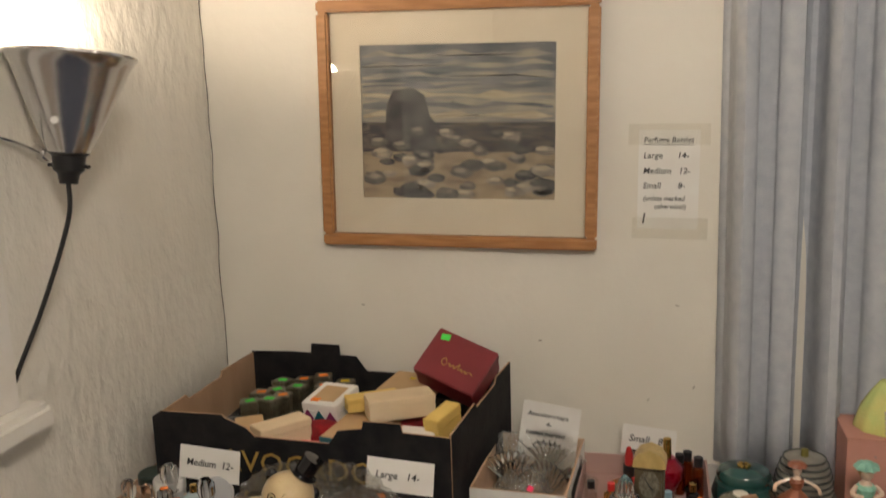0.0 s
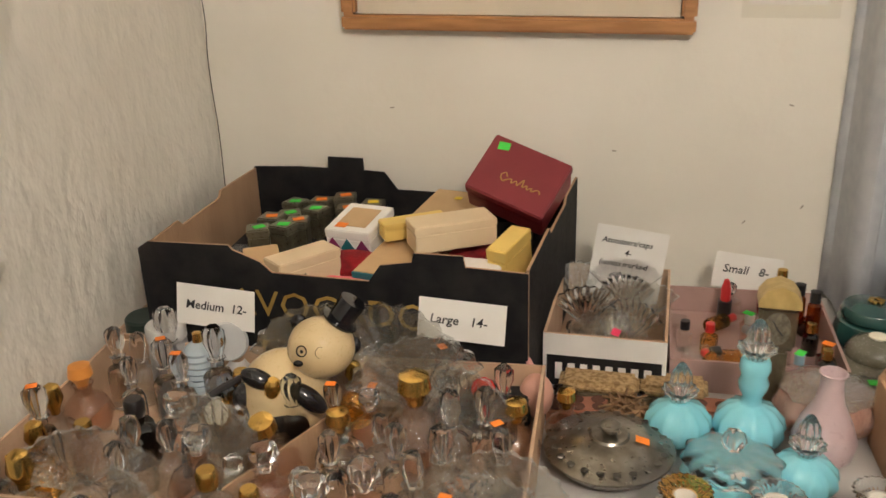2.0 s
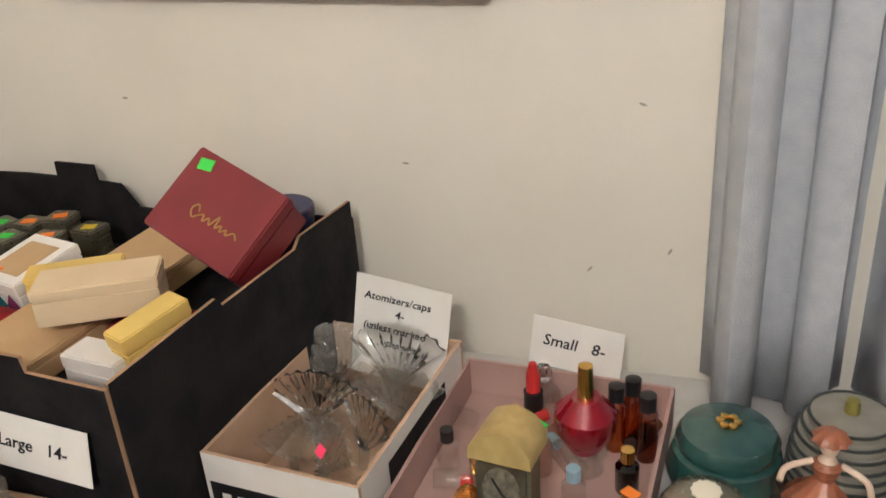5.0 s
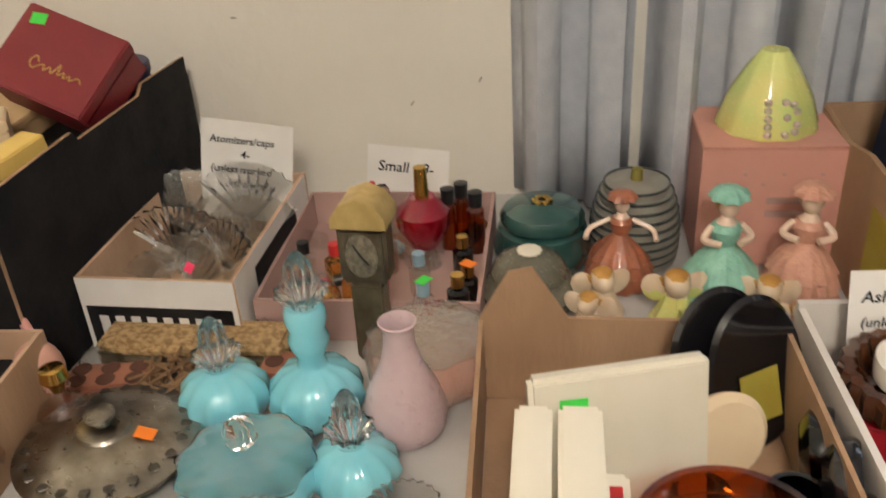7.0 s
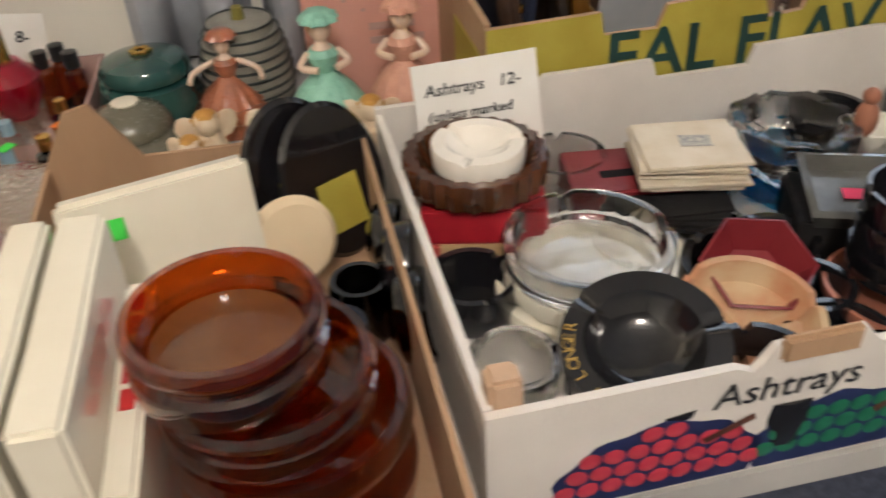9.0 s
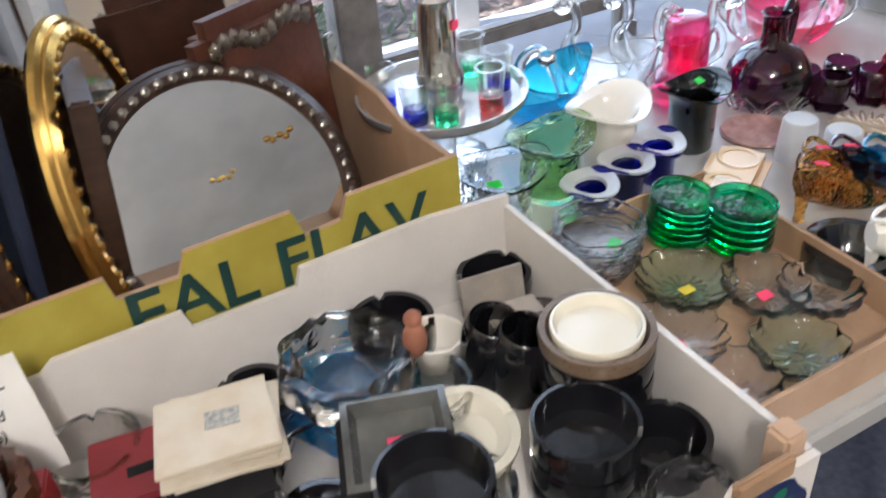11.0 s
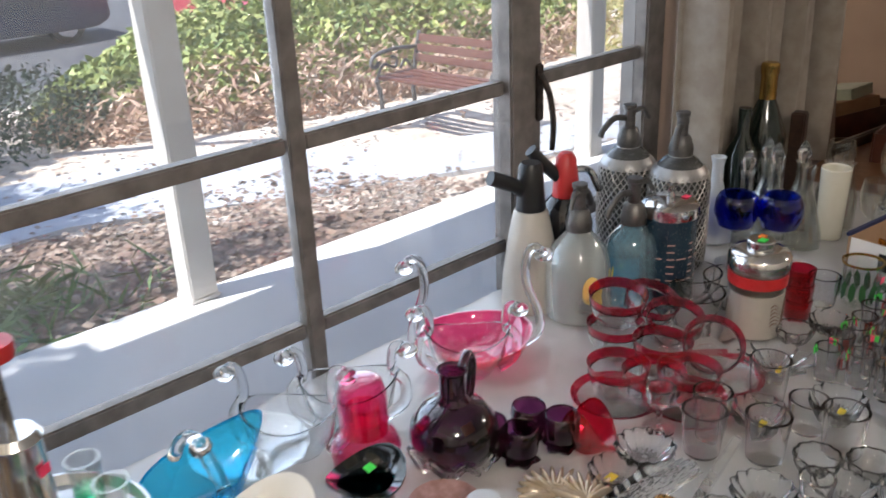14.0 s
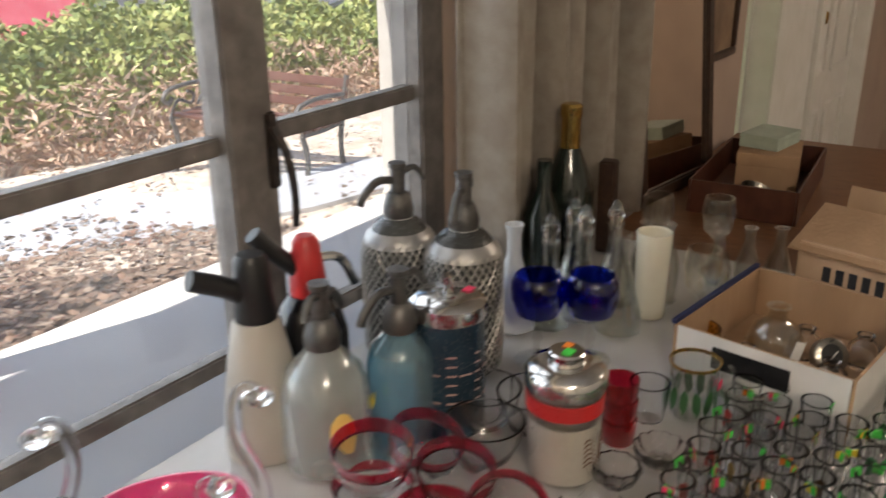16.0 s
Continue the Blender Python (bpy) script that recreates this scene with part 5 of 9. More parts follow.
jar = thing("lidded_jar", 0.045, -0.405, T, "clear jar with a dark green screw lid", "jar")
part("body", lathe(hollow([(0.028, 0), (0.031, 0.004), (0.031, 0.07), (0.027, 0.078)], 0.002), 28), G_CLEAR, jar)
part("lid", lathe([(0, 0.08), (0.031, 0.08), (0.031, 0.098), (0.028, 0.101), (0, 0.101)], 28), GREENPLASTIC, jar)
jar = thing("lidded_jar", 0.10, -0.452, T + 0.007, "frosted jar with a white screw lid", "jar")
part("body", lathe(hollow([(0.025, 0), (0.027, 0.004), (0.027, 0.078), (0.023, 0.084)], 0.002), 28), G_FROST, jar)
part("lid", lathe([(0, 0.086), (0.028, 0.086), (0.028, 0.104), (0.026, 0.107), (0, 0.107)], 28), WHITEPLASTIC, jar)
sp = thing("spiral_bottle", 0.158, -0.475, TB, "pale blue ribbed spiral glass bottle", "perfume bottle", "perfume bottles")
prof = [(0.018, 0)]
for i in range(10):
    rr = 0.018 + 0.011 * math.sin(math.pi * (i + 1) / 11)
    prof += [(rr, 0.006 + 0.0085 * i), (rr * 0.86, 0.0105 + 0.0085 * i)]
part("body", lathe([(0, 0)] + prof + [(0.010, 0.094), (0, 0.095)], 24), shade("pale_blue_ribbed_glass", (0.36, 0.44, 0.50), (0.44, 0.52, 0.58), 0.12, 0, 30, 0.02, coat=0.6), sp)
part("cap", lathe([(0, 0.095), (0.007, 0.095), (0.006, 0.108), (0, 0.109)], 14), BRASS, sp)
single("frosted_stopper", lathe([(0, 0), (0.026, 0.001), (0.028, 0.005), (0.026, 0.009), (0, 0.010)], 28), G_FROST, "round frosted blue glass disc stopper", "stopper", pose(0.195, -0.455, T + 0.095, 78, 0, 10))
fb = thing("frosted_bottle", 0.205, -0.458, TB, "frosted pale blue glass bottle", "perfume bottle", "perfume bottles")
part("body", lathe(hollow([(0.02, 0), (0.028, 0.01), (0.029, 0.03), (0.018, 0.05), (0.01, 0.06)], 0.002), 24), G_FROST, fb)
panda_cream = shade("cream_ceramic", (0.66, 0.52, 0.30), (0.6, 0.46, 0.25), 0.3, 0, 20, 0.1, coat=0.3)
def blot(bm, index=1):
    """Gives a whole shape the material of that number."""
    for f in bm.faces:
        f.material_index = index
    return bm
pm = merge(ball(0.052, (0, 0, 0.055), (1, 0.88, 1.05), 4), ball(0.036, (0.042, -0.004, 0.118), (1.05, 1, 0.97), 4),
           blot(ball(0.0255, (0.006, -0.034, 0.034), (1.05, 0.6, 0.95), 3)), blot(ball(0.017, (-0.040, -0.020, 0.056), (0.9, 0.8, 1.15), 3)),
           blot(moved(ball(0.017, (0, 0, 0), (1.5, 0.7, 0.7), 3), pose(0.034, -0.036, 0.070, 0, 35, 0))), blot(moved(ball(0.015, (0, 0, 0), (1.4, 0.7, 0.75), 3), pose(-0.022, -0.034, 0.087, 0, 20, 0))),
           blot(moved(lathe([(0, 0), (0.021, 0), (0.022, 0.0025), (0.0145, 0.0035), (0.0155, 0.030), (0, 0.031)], 22), pose(0.060, 0.004, 0.147, 0, 32, 0))),
           blot(ball(0.010, (0.014, 0.006, 0.142), (1, 0.6, 1), 2)), blot(ball(0.010, (0.079, 0.008, 0.118), (0.6, 0.8, 1), 2)),
           blot(ball(0.0045, (0.024, -0.0405, 0.112), (1.3, 0.6, 0.9), 2)))
for ex in (0.027, 0.048):
    pm = merge(pm, blot(moved(lathe([(0.0052, 0), (0.0066, 0.0006), (0.0064, 0.0016), (0.0054, 0.0013)], 18, closed=True), pose(ex, -0.0365 + 0.05 * (ex - 0.042) ** 2, 0.125, 78, 0, 12 if ex > 0.04 else -14))),
               blot(ball(0.0020, (ex, -0.0375, 0.1248), (1, 0.5, 1.1), 2)))
single("panda_bottle", pm, [panda_cream, BLACKGLAZE], "cream and black ceramic panda bottle with a top hat", "figurine", pose(0.300, -0.545, TB, -6, 4, 6) @ Matrix.Diagonal((1.12, 1.12, 1.12, 1)))
at = thing("bulb_atomizer", 0.555, -0.49, TB, "dark red glass atomizer with a pink rubber hose and bulb", "perfume bottle", "perfume bottles")
part("flask", lathe([(0, 0), (0.018, 0), (0.036, 0.018), (0.040, 0.035), (0.032, 0.055), (0.012, 0.066), (0, 0.067)], 28), G_PURPLE, at)
part("cap", ball(0.016, (0.0, -0.012, 0.066)), shade("scarlet_cap", (0.75, 0.03, 0.02), None, 0.25, 0, 20, 0), at)
part("hose", tube([(-0.09, 0.06, 0.085), (-0.03, 0.065, 0.095), (0.04, 0.055, 0.085), (0.062, 0.04, 0.055)], 0.0048, 10), shade("pink_rubber", (0.62, 0.30, 0.26), None, 0.5, 0, 20, 0.1), at)
part("squeeze_bulb", ball(0.027, (0.064, 0.032, 0.036), (0.85, 0.85, 1.15), 3), shade("pink_bulb_rubber", (0.62, 0.34, 0.26), None, 0.45, 0, 20, 0.1), at)
single("black_cube_box", box(0.055, 0.04, 0.045, 0.003), BLACKPRINT, "small black box behind the atomizer", "box", pose(0.585, -0.462, TB))
single("atomizer_cord", tube([(0.26, -0.53, TB + 0.085), (0.22, -0.575, TB + 0.075), (0.205, -0.62, TB + 0.05), (0.22, -0.66, TB + 0.012)], 0.005, 8), BLACKPLASTIC, "black braided atomizer hose", "hose")
med = thing("medallion_stopper", 0.225, -0.575, TB + 0.05, "round ivory medallion stopper on a bottle", "stopper", rx=70)
part("disc", lathe([(0, 0), (0.017, 0), (0.018, 0.004), (0.014, 0.006), (0, 0.006)], 24, 24, 0.03), PORCELAIN, med)
part("rim", lathe([(0.017, 0.001), (0.021, 0.001), (0.021, 0.005), (0.017, 0.005)], 24, closed=True), BRASS, med)
bottle("square", 0.225, -0.567, TB, 1.0, G_SMOKE, None, "dark glass bottle under an ivory medallion")

# more bottles wherever the trays have room
def taken(x0, y0, x1, y1):
    return [(o.matrix_basis.translation.x, o.matrix_basis.translation.y) for o in scene.objects if o.parent is None and x0 < o.matrix_basis.translation.x < x1 and y0 < o.matrix_basis.translation.y < y1]
def fill_spots(x0, y0, x1, y1, gap, n, seed):
    """Free places in a rectangle, at least a gap from what stands there."""
    q, used, out = random.Random(seed), taken(x0 - 0.06, y0 - 0.06, x1 + 0.06, y1 + 0.06), []
    for _ in range(4000):
        x, y = q.uniform(x0, x1), q.uniform(y0, y1)
        if all(math.hypot(x - a, y - b) > gap for a, b in used):
            used.append((x, y))
            out.append((x, y))
        if len(out) == n:
            break
    return out
kinds = ("tall", "flask", "round", "square", "fan")
said = ("slender clear cut bottle in a crowded tray", "clear flask-shaped scent bottle in a tray", "ribbed round scent bottle in a tray", "small square scent bottle in a tray", "cut glass bottle with fan stopper")
for i, (x, y) in enumerate(fill_spots(0.035, -0.78, 0.605, -0.475, 0.043, 34, 4)):
    bottle(kinds[i % 5], x, y, TB, 0.95 + 0.1 * (i % 4), (None, None, G_ROSE, None, None)[i % 5], BRASS if i % 7 == 3 else None, said[i % 5], rz=37 * i, tag=("orange", "pink", "green")[i % 3] if i % 6 == 0 else None)

# ---- between the cartons and the curtain ----
kk = tray_box("white_carton", 0.629, -0.370, 0.798, -0.114, T, 0.838, WHITECARD, KRAFT_LIGHT, "small white carton of glass stoppers with a black label", rz=-4)
part("label_plate", moved(box(0.158, 0.0008, 0.048), pose(0.0, -0.1287, 0.006)), BLACKPRINT, kk, "black printed label")
for i in range(8):
    part("label_mark", moved(box(0.010, 0.0005, 0.026), pose(-0.062 + 0.0175 * i, -0.1294, 0.017)), WHITECARD, kk)
part("side_label", moved(box(0.14, 0.0008, 0.034), pose(0.0857, 0.0, 0.036, 0, 0, 90)), BLACKPRINT, kk)
sign(0.672, -0.135, 0.79, 0.115, 0.125, [("Atomizers/caps", 0.012, 0.098, 0.0128), ("4-", 0.05, 0.080, 0.0135), ("(unless marked", 0.012, 0.061, 0.0125), ("otherwise)", 0.034, 0.043, 0.0125)], "white card reading Atomizers and caps", rz=-2, lean=-6, tilt=7)
r = random.Random(5)
for i, (x, y, s_) in enumerate(((0.675, -0.235, 1.0), (0.725, -0.21, 1.1), (0.70, -0.27, 0.8), (0.745, -0.27, 0.9), (0.68, -0.30, 0.7), (0.665, -0.165, 1.1), (0.735, -0.155, 1.15), (0.765, -0.215, 1.0), (0.72, -0.315, 0.9))):
    f = thing("fan_stopper", x, y, T + 0.036, "clear ribbed fan-shaped glass stopper", "stopper", "loose stoppers", rz=r.uniform(-40, 40), rx=r.uniform(-30, 10))
    part("fan", ribbed_fan(0.064 * s_, 0.85, 8, 0.010 * s_), G_SCENT if i % 3 else CRYSTAL, f)
    part("peg", moved(lathe([(0, -0.022), (0.006, -0.02), (0.007, 0.004), (0, 0.006)], 10), Matrix.Diagonal((s_, s_, s_, 1))), G_PRESS, f)
for i in range(16):
    x, y = r.uniform(0.645, 0.775), r.uniform(-0.335, -0.13)
    m_ = pose(x, y, T + 0.012 + r.uniform(0, 0.02), r.uniform(0, 180), r.uniform(0, 180), 0)
    s_ = thing("glass_stopper", x, y, T + 0.014, "small loose glass stopper", "stopper", "loose stoppers", rx=r.uniform(30, 150), rz=r.uniform(0, 360))
    part("knob", lathe([(0, 0), (0.004, 0), (0.005, 0.018), (0.012, 0.024), (0.013, 0.034), (0.007, 0.042), (0, 0.043)], 10, 5, 0.1), G_CUT if i % 5 else G_ROSE, s_)
sticker(f, 0, -0.01, 0.03, "pink", 0.014, rx=70)

tray_box("small_bottle_tray", 0.80, -0.352, 1.035, -0.10, T, 0.80, MAUVECARD, MAUVECARD, "shallow mauve box of miniature bottles", rz=-2)
sign(0.875, -0.088, 0.80, 0.105, 0.058, [("Small   8-", 0.014, 0.026, 0.019)], "torn white card reading Small 8", rz=-6, tilt=4)
part_red = bottle("square", 0.90, -0.125, T + 0.006, 0.9, G_CLEAR, None, "tiny clear square bottle with a crystal stopper", name="miniature_bottle")
lp = thing("lipstick_bottle", 0.892, -0.14, T + 0.006, "miniature bottle with a pointed red cap", "perfume bottle", "miniatures")
part("body", lathe([(0, 0), (0.011, 0), (0.011, 0.04), (0, 0.041)], 12), BLACKPLASTIC, lp)
part("cap", lathe([(0, 0.041), (0.008, 0.041), (0.008, 0.06), (0.004, 0.076), (0, 0.078)], 12), REDPLASTIC, lp)
rbul = thing("red_bulb_bottle", 0.960, -0.205, T + 0.006, "ruby glass bottle with a brass neck", "perfume bottle", "miniatures")
rbul.scale = (1.2, 1.2, 1.35)
part("body", lathe([(0, 0.02), (0.014, 0.02), (0.026, 0.04), (0.026, 0.052), (0.012, 0.066), (0, 0.066)], 24), G_CRAN, rbul)
part("core", lathe([(0, 0.022), (0.012, 0.022), (0.024, 0.041), (0.024, 0.051), (0.011, 0.064), (0, 0.064)], 24), shade("raspberry_liquid", (0.30, 0.01, 0.05), None, 0.2, 0, 10, 0), rbul)
part("neck", lathe([(0, 0.066), (0.007, 0.066), (0.006, 0.092), (0, 0.093)], 14), BRASS, rbul)
part("foot", lathe([(0, 0), (0.016, 0), (0.012, 0.006), (0.008, 0.021), (0, 0.021)], 16), G_CLEAR, rbul)
for i, (x, y) in enumerate(((0.985, -0.165), (1.0, -0.15), (1.018, -0.175))):
    b_ = thing("miniature_bottle", x, y, T + 0.006, "miniature of amber scent with a black cap", "perfume bottle", "miniatures")
    part("body", lathe([(0, 0), (0.0105, 0), (0.0105, 0.055), (0.006, 0.06), (0, 0.06)], 14), G_AMBER, b_)
    part("cap", lathe([(0, 0.0605), (0.008, 0.0605), (0.0085, 0.078), (0, 0.08)], 14), BLACKPLASTIC, b_)
caps = [BLACKPLASTIC, WHITEPLASTIC, BRASS, REDPLASTIC, shade("pale_blue_cap", (0.3, 0.45, 0.55), None, 0.4, 0, 20, 0)]
cols = [G_CLEAR, G_AMBER_CUT, G_ROSE, G_CLEAR, G_SMOKE]
r = random.Random(9)
for i in range(20):
    x, y = 0.822 + 0.048 * (i % 5) + r.uniform(-0.01, 0.01), -0.325 + 0.048 * (i // 5) + r.uniform(-0.01, 0.01)
    if abs(x - 0.915) < 0.035 and y < -0.24:
        continue
    fl = r.random() < 0.35
    b_ = thing("miniature_bottle", x, y, T + 0.006 + (0.012 if fl else 0), "miniature scent bottle in a crowded box", "perfume bottle", "miniatures", rz=r.uniform(0, 360), rx=90 if fl else 0)
    h_ = r.uniform(0.025, 0.042)
    part("body", lathe([(0, 0), (0.011, 0), (0.012, 0.003), (0.012, h_), (0.005, h_ + 0.005), (0, h_ + 0.006)], 12, 4 if i % 2 else 0, 0.1), cols[i % 5], b_)
    part("cap", lathe([(0, h_ + 0.0062), (0.007, h_ + 0.0062), (0.007, h_ + 0.02), (0, h_ + 0.021)], 12), caps[(i * 3) % 5], b_)
    if i % 3 == 0:
        sticker(b_, 0.002, 0, h_ + 0.0215, ("orange", "green", "pink")[i // 3 % 3], 0.016)
ck = thing("clock_tower_bottle", 0.925, -0.376, T, "bronze clock tower bottle with a gilt pitched roof", "figurine", rx=-2, rz=-6)
ck.scale = (0.95, 0.95, 1.36)
part("tower", box(0.034, 0.026, 0.066, 0.003), shade("dark_bronze", (0.14, 0.11, 0.07), (0.22, 0.18, 0.11), 0.4, 0.7, 60, 0.4), ck)
part("clock_case", box(0.05, 0.032, 0.045, 0.004, 2, (0, 0, 0.0665)), shade("bronze_case", (0.12, 0.09, 0.06), (0.2, 0.16, 0.1), 0.4, 0.7, 60, 0.4), ck)
part("clock_face", moved(lathe([(0, 0), (0.017, 0), (0.017, 0.0015), (0.015, 0.002), (0, 0.002)], 24), pose(0, -0.0162, 0.09, 90)), shade("clock_dial", (0.25, 0.22, 0.16), (0.12, 0.1, 0.07), 0.5, 0.3, 200, 0.2), ck)
part("clock_hands", merge(moved(box(0.0015, 0.0008, 0.012), pose(0, -0.0192, 0.09, 0, -40, 0)), moved(box(0.0015, 0.0008, 0.009), pose(0, -0.0192, 0.09, 0, 130, 0))), BLACKPLASTIC, ck)
part("roof", moved(plate([(-0.028, 0), (0.028, 0), (0.027, 0.008), (0.018, 0.017), (0, 0.022), (-0.018, 0.017), (-0.027, 0.008)], 0.045), pose(0, -0.022, 0.112)), shade("gilt_roof", (0.62, 0.46, 0.18), (0.5, 0.36, 0.13), 0.4, 0.3, 60, 0.3), ck)

# sand-coated boxes, wreath, silver dish
for x, y, w_, d_ in ((0.70, -0.385, 0.105, 0.045), (0.80, -0.385, 0.085, 0.045)):
    b_ = thing("glitter_box", x, y, T, "box with a sandy glitter lid", "box", "glitter boxes", rz=-3)
    part("body", box(w_, d_, 0.018, 0.003), shade("mossy_side", (0.16, 0.12, 0.07), (0.1, 0.08, 0.05), 0.8, 0, 60, 0.4), b_)
    part("lid", box(w_ + 0.004, d_ + 0.004, 0.018, 0.007, 3, (0, 0, 0.0183)), SAND, b_)
def candle_block(x, y, rz, n):
    b_ = thing("terracotta_holder", x, y, T, "terracotta block with round wells", "holder", "terracotta holders", rz=rz)
    L_ = 0.028 * n
    part("block", box(L_, 0.042, 0.022, 0.004), TERRACOTTA, b_)
    for k in range(n):
        for yy in ((-0.009, 0.009) if n > 2 else (0,)):
            # no recess: a flat dark disc paints the shade inside each well
            part("well", moved(lathe([(0, 0), (0.008, 0), (0.0095, 0.002), (0, 0.0022)], 14), pose(-L_ / 2 + 0.014 + 0.028 * k, yy, 0.0212)), shade("dark_well", (0.10, 0.04, 0.025), None, 0.9, 0, 20, 0.1), b_)
candle_block(0.672, -0.437, 6, 3)
candle_block(0.846, -0.418, -4, 2)
single("paperweight_dome", ball(0.022, (0, 0, 0.0154), (1, 1, 0.7), 3), G_CUT, "smoky round glass dome beside terracotta holders", "paperweight", pose(0.652, -0.41, T))
r = random.Random(31)
tw = []
for i in range(60):
    a = r.uniform(0, 2 * math.pi)
    c_ = Vector((0.022 * math.cos(a), 0.022 * math.sin(a), 0.012 + r.uniform(0, 0.016)))
    d_ = Vector((r.uniform(-1, 1), r.uniform(-1, 1), r.uniform(-0.5, 0.5))).normalized() * 0.018
    tw.append(tube([c_ - d_, c_ + Vector((0, 0, r.uniform(0, 0.005))), c_ + d_], 0.0018, 4))
single("twig_wreath", merge(*tw), TWIG, "small nest-like wreath of dry twigs", "wreath", pose(0.737, -0.445, T), kind="stuff")
dish = thing("silver_dish", 0.714, -0.535, T, "lidded tarnished silver dish with an orange sticker", "dish")
dish.scale = (1.12, 1.12, 0.72)
part("bowl", lathe([(0, 0), (0.04, 0), (0.042, 0.004), (0.06, 0.012), (0.068, 0.026), (0.07, 0.03), (0, 0.03)], 40), PEWTER, dish)
part("lid", lathe([(0.071, 0.0305), (0.071, 0.034), (0.062, 0.040), (0.052, 0.047), (0.035, 0.054), (0.022, 0.056), (0.02, 0.06), (0.012, 0.062), (0, 0.063)], 40), PEWTER, dish)
part("finial", lathe([(0, 0.0632), (0.006, 0.0632), (0.005, 0.068), (0.011, 0.073), (0.012, 0.079), (0.006, 0.085), (0, 0.086)], 18), PEWTER, dish)
orn = []
for k_ in range(22):
    a = 2 * math.pi * k_ / 22
    orn.append(moved(ball(0.005, (0, 0, 0), (1.0, 1.5, 0.35), 1), pose(0.0585 * math.cos(a), 0.0585 * math.sin(a), 0.0425, 0, 0, math.degrees(a) + 90)))
part("chased_border", merge(*orn), shade("oxidised_silver", (0.12, 0.11, 0.1), (0.2, 0.19, 0.17), 0.4, 1, 60, 0.3), dish)
sticker(dish, 0.035, -0.005, 0.0555, "orange", 0.016, ry=25)

# ---- opaline and milk glass ----
def melon(x, y, R, h, mat, label, neck=0.0, stop=True, name="opaline_bottle", lobes=12, clearlid=False):
    b_ = thing(name, x, y, T, label, "bottle", "coloured glass bottles")
    pr = [(0, 0), (R * 0.55, 0), (R * 0.85, h * 0.16), (R, h * 0.42), (R * 0.93, h * 0.66), (R * 0.66, h * 0.88), (R * 0.34, h * 0.97)]
    if neck:
        n0 = h
        pr += [(R * 0.30, n0), (R * 0.28, n0 + neck * 0.15), (R * 0.40, n0 + neck * 0.32), (R * 0.43, n0 + neck * 0.45), (R * 0.36, n0 + neck * 0.6), (R * 0.44, n0 + neck * 0.78), (R * 0.42, n0 + neck * 0.92), (R * 0.36, n0 + neck), (0, n0 + neck)]
        z = n0 + neck
    else:
        pr += [(R * 0.30, h), (R * 0.32, h * 1.04), (0, h * 1.04)]
        z = h * 1.04
    part("body", lathe(pr, 48, lobes, 0.055, h * 0.9), mat, b_)
    if stop:
        part("ruffled_collar", lathe([(R * 0.26, z), (R * 0.3, z + 0.004), (R * 0.52, z + 0.012), (R * 0.5, z + 0.016), (R * 0.24, z + 0.008), (R * 0.2, z)], 36, 12, 0.1, closed=True), CRYSTAL, b_, "clear ruffled glass collar")
        part("stopper", lathe([(0, z), (R * 0.16, z + 0.003), (R * 0.2, z + 0.012), (R * 0.30, z + 0.022), (R * 0.28, z + 0.036), (R * 0.1, z + 0.05), (0, z + 0.053)], 24, 8, 0.14), CRYSTAL, b_, "clear fluted stopper")
    return b_
melon(0.80, -0.472, 0.041, 0.058, OPAL_BLUE, "round ribbed pale blue opaline bottle with a clear stopper")
melon(0.886, -0.470, 0.043, 0.062, OPAL_BLUE, "tall-necked pale blue opaline bottle with a clear stopper", 0.062)
melon(0.935, -0.560, 0.038, 0.05, OPAL_BLUE, "ribbed pale blue opaline bottle with a clear stopper")
c_ = thing("opaline_powder_jar", 0.852, -0.577, T, "squat pale blue powder jar with a clear pressed lid", "jar")
part("bowl", lathe([(0, 0), (0.035, 0), (0.052, 0.014), (0.056, 0.03), (0.052, 0.042), (0, 0.042)], 48, 12, 0.03), OPAL_BLUE, c_)
part("lid", lathe([(0, 0.0425), (0.054, 0.0425), (0.056, 0.047), (0.048, 0.052), (0.03, 0.058), (0.012, 0.062), (0, 0.062)], 60, 10, 0.05), CRYSTAL, c_)
part("finial", lathe([(0, 0.0622), (0.008, 0.0622), (0.013, 0.072), (0.010, 0.084), (0, 0.09)], 20, 6, 0.15), CRYSTAL, c_)
lv = thing("lilac_vase", 0.970, -0.493, T, "lilac opaline vase with a slender open neck", "vase")
part("body", lathe(hollow([(0.022, 0), (0.034, 0.012), (0.038, 0.032), (0.030, 0.056), (0.018, 0.08), (0.0135, 0.1), (0.013, 0.116), (0.0165, 0.122)], 0.0025), 36), OPAL_LILAC, lv)
pj = thing("peach_powder_jar", 0.985, -0.420, T, "iridescent peach glass powder jar with a clear lid", "jar")
pj.scale = (1.2, 1.2, 1.1)
part("bowl", lathe([(0, 0), (0.036, 0), (0.05, 0.016), (0.052, 0.034), (0.045, 0.05), (0, 0.05)], 40, 10, 0.04), G_PEACH, pj)
part("bowl_lining", lathe([(0, 0.001), (0.034, 0.001), (0.047, 0.016), (0.049, 0.034), (0.042, 0.049), (0, 0.049)], 40, 10, 0.04), shade("peach_enamel", (0.58, 0.34, 0.24), (0.5, 0.28, 0.2), 0.4, 0, 30, 0.1), pj)
part("lid", lathe([(0, 0.0505), (0.045, 0.0505), (0.047, 0.054), (0.035, 0.062), (0.012, 0.066), (0, 0.066)], 40, 10, 0.05), G_PRESS, pj)
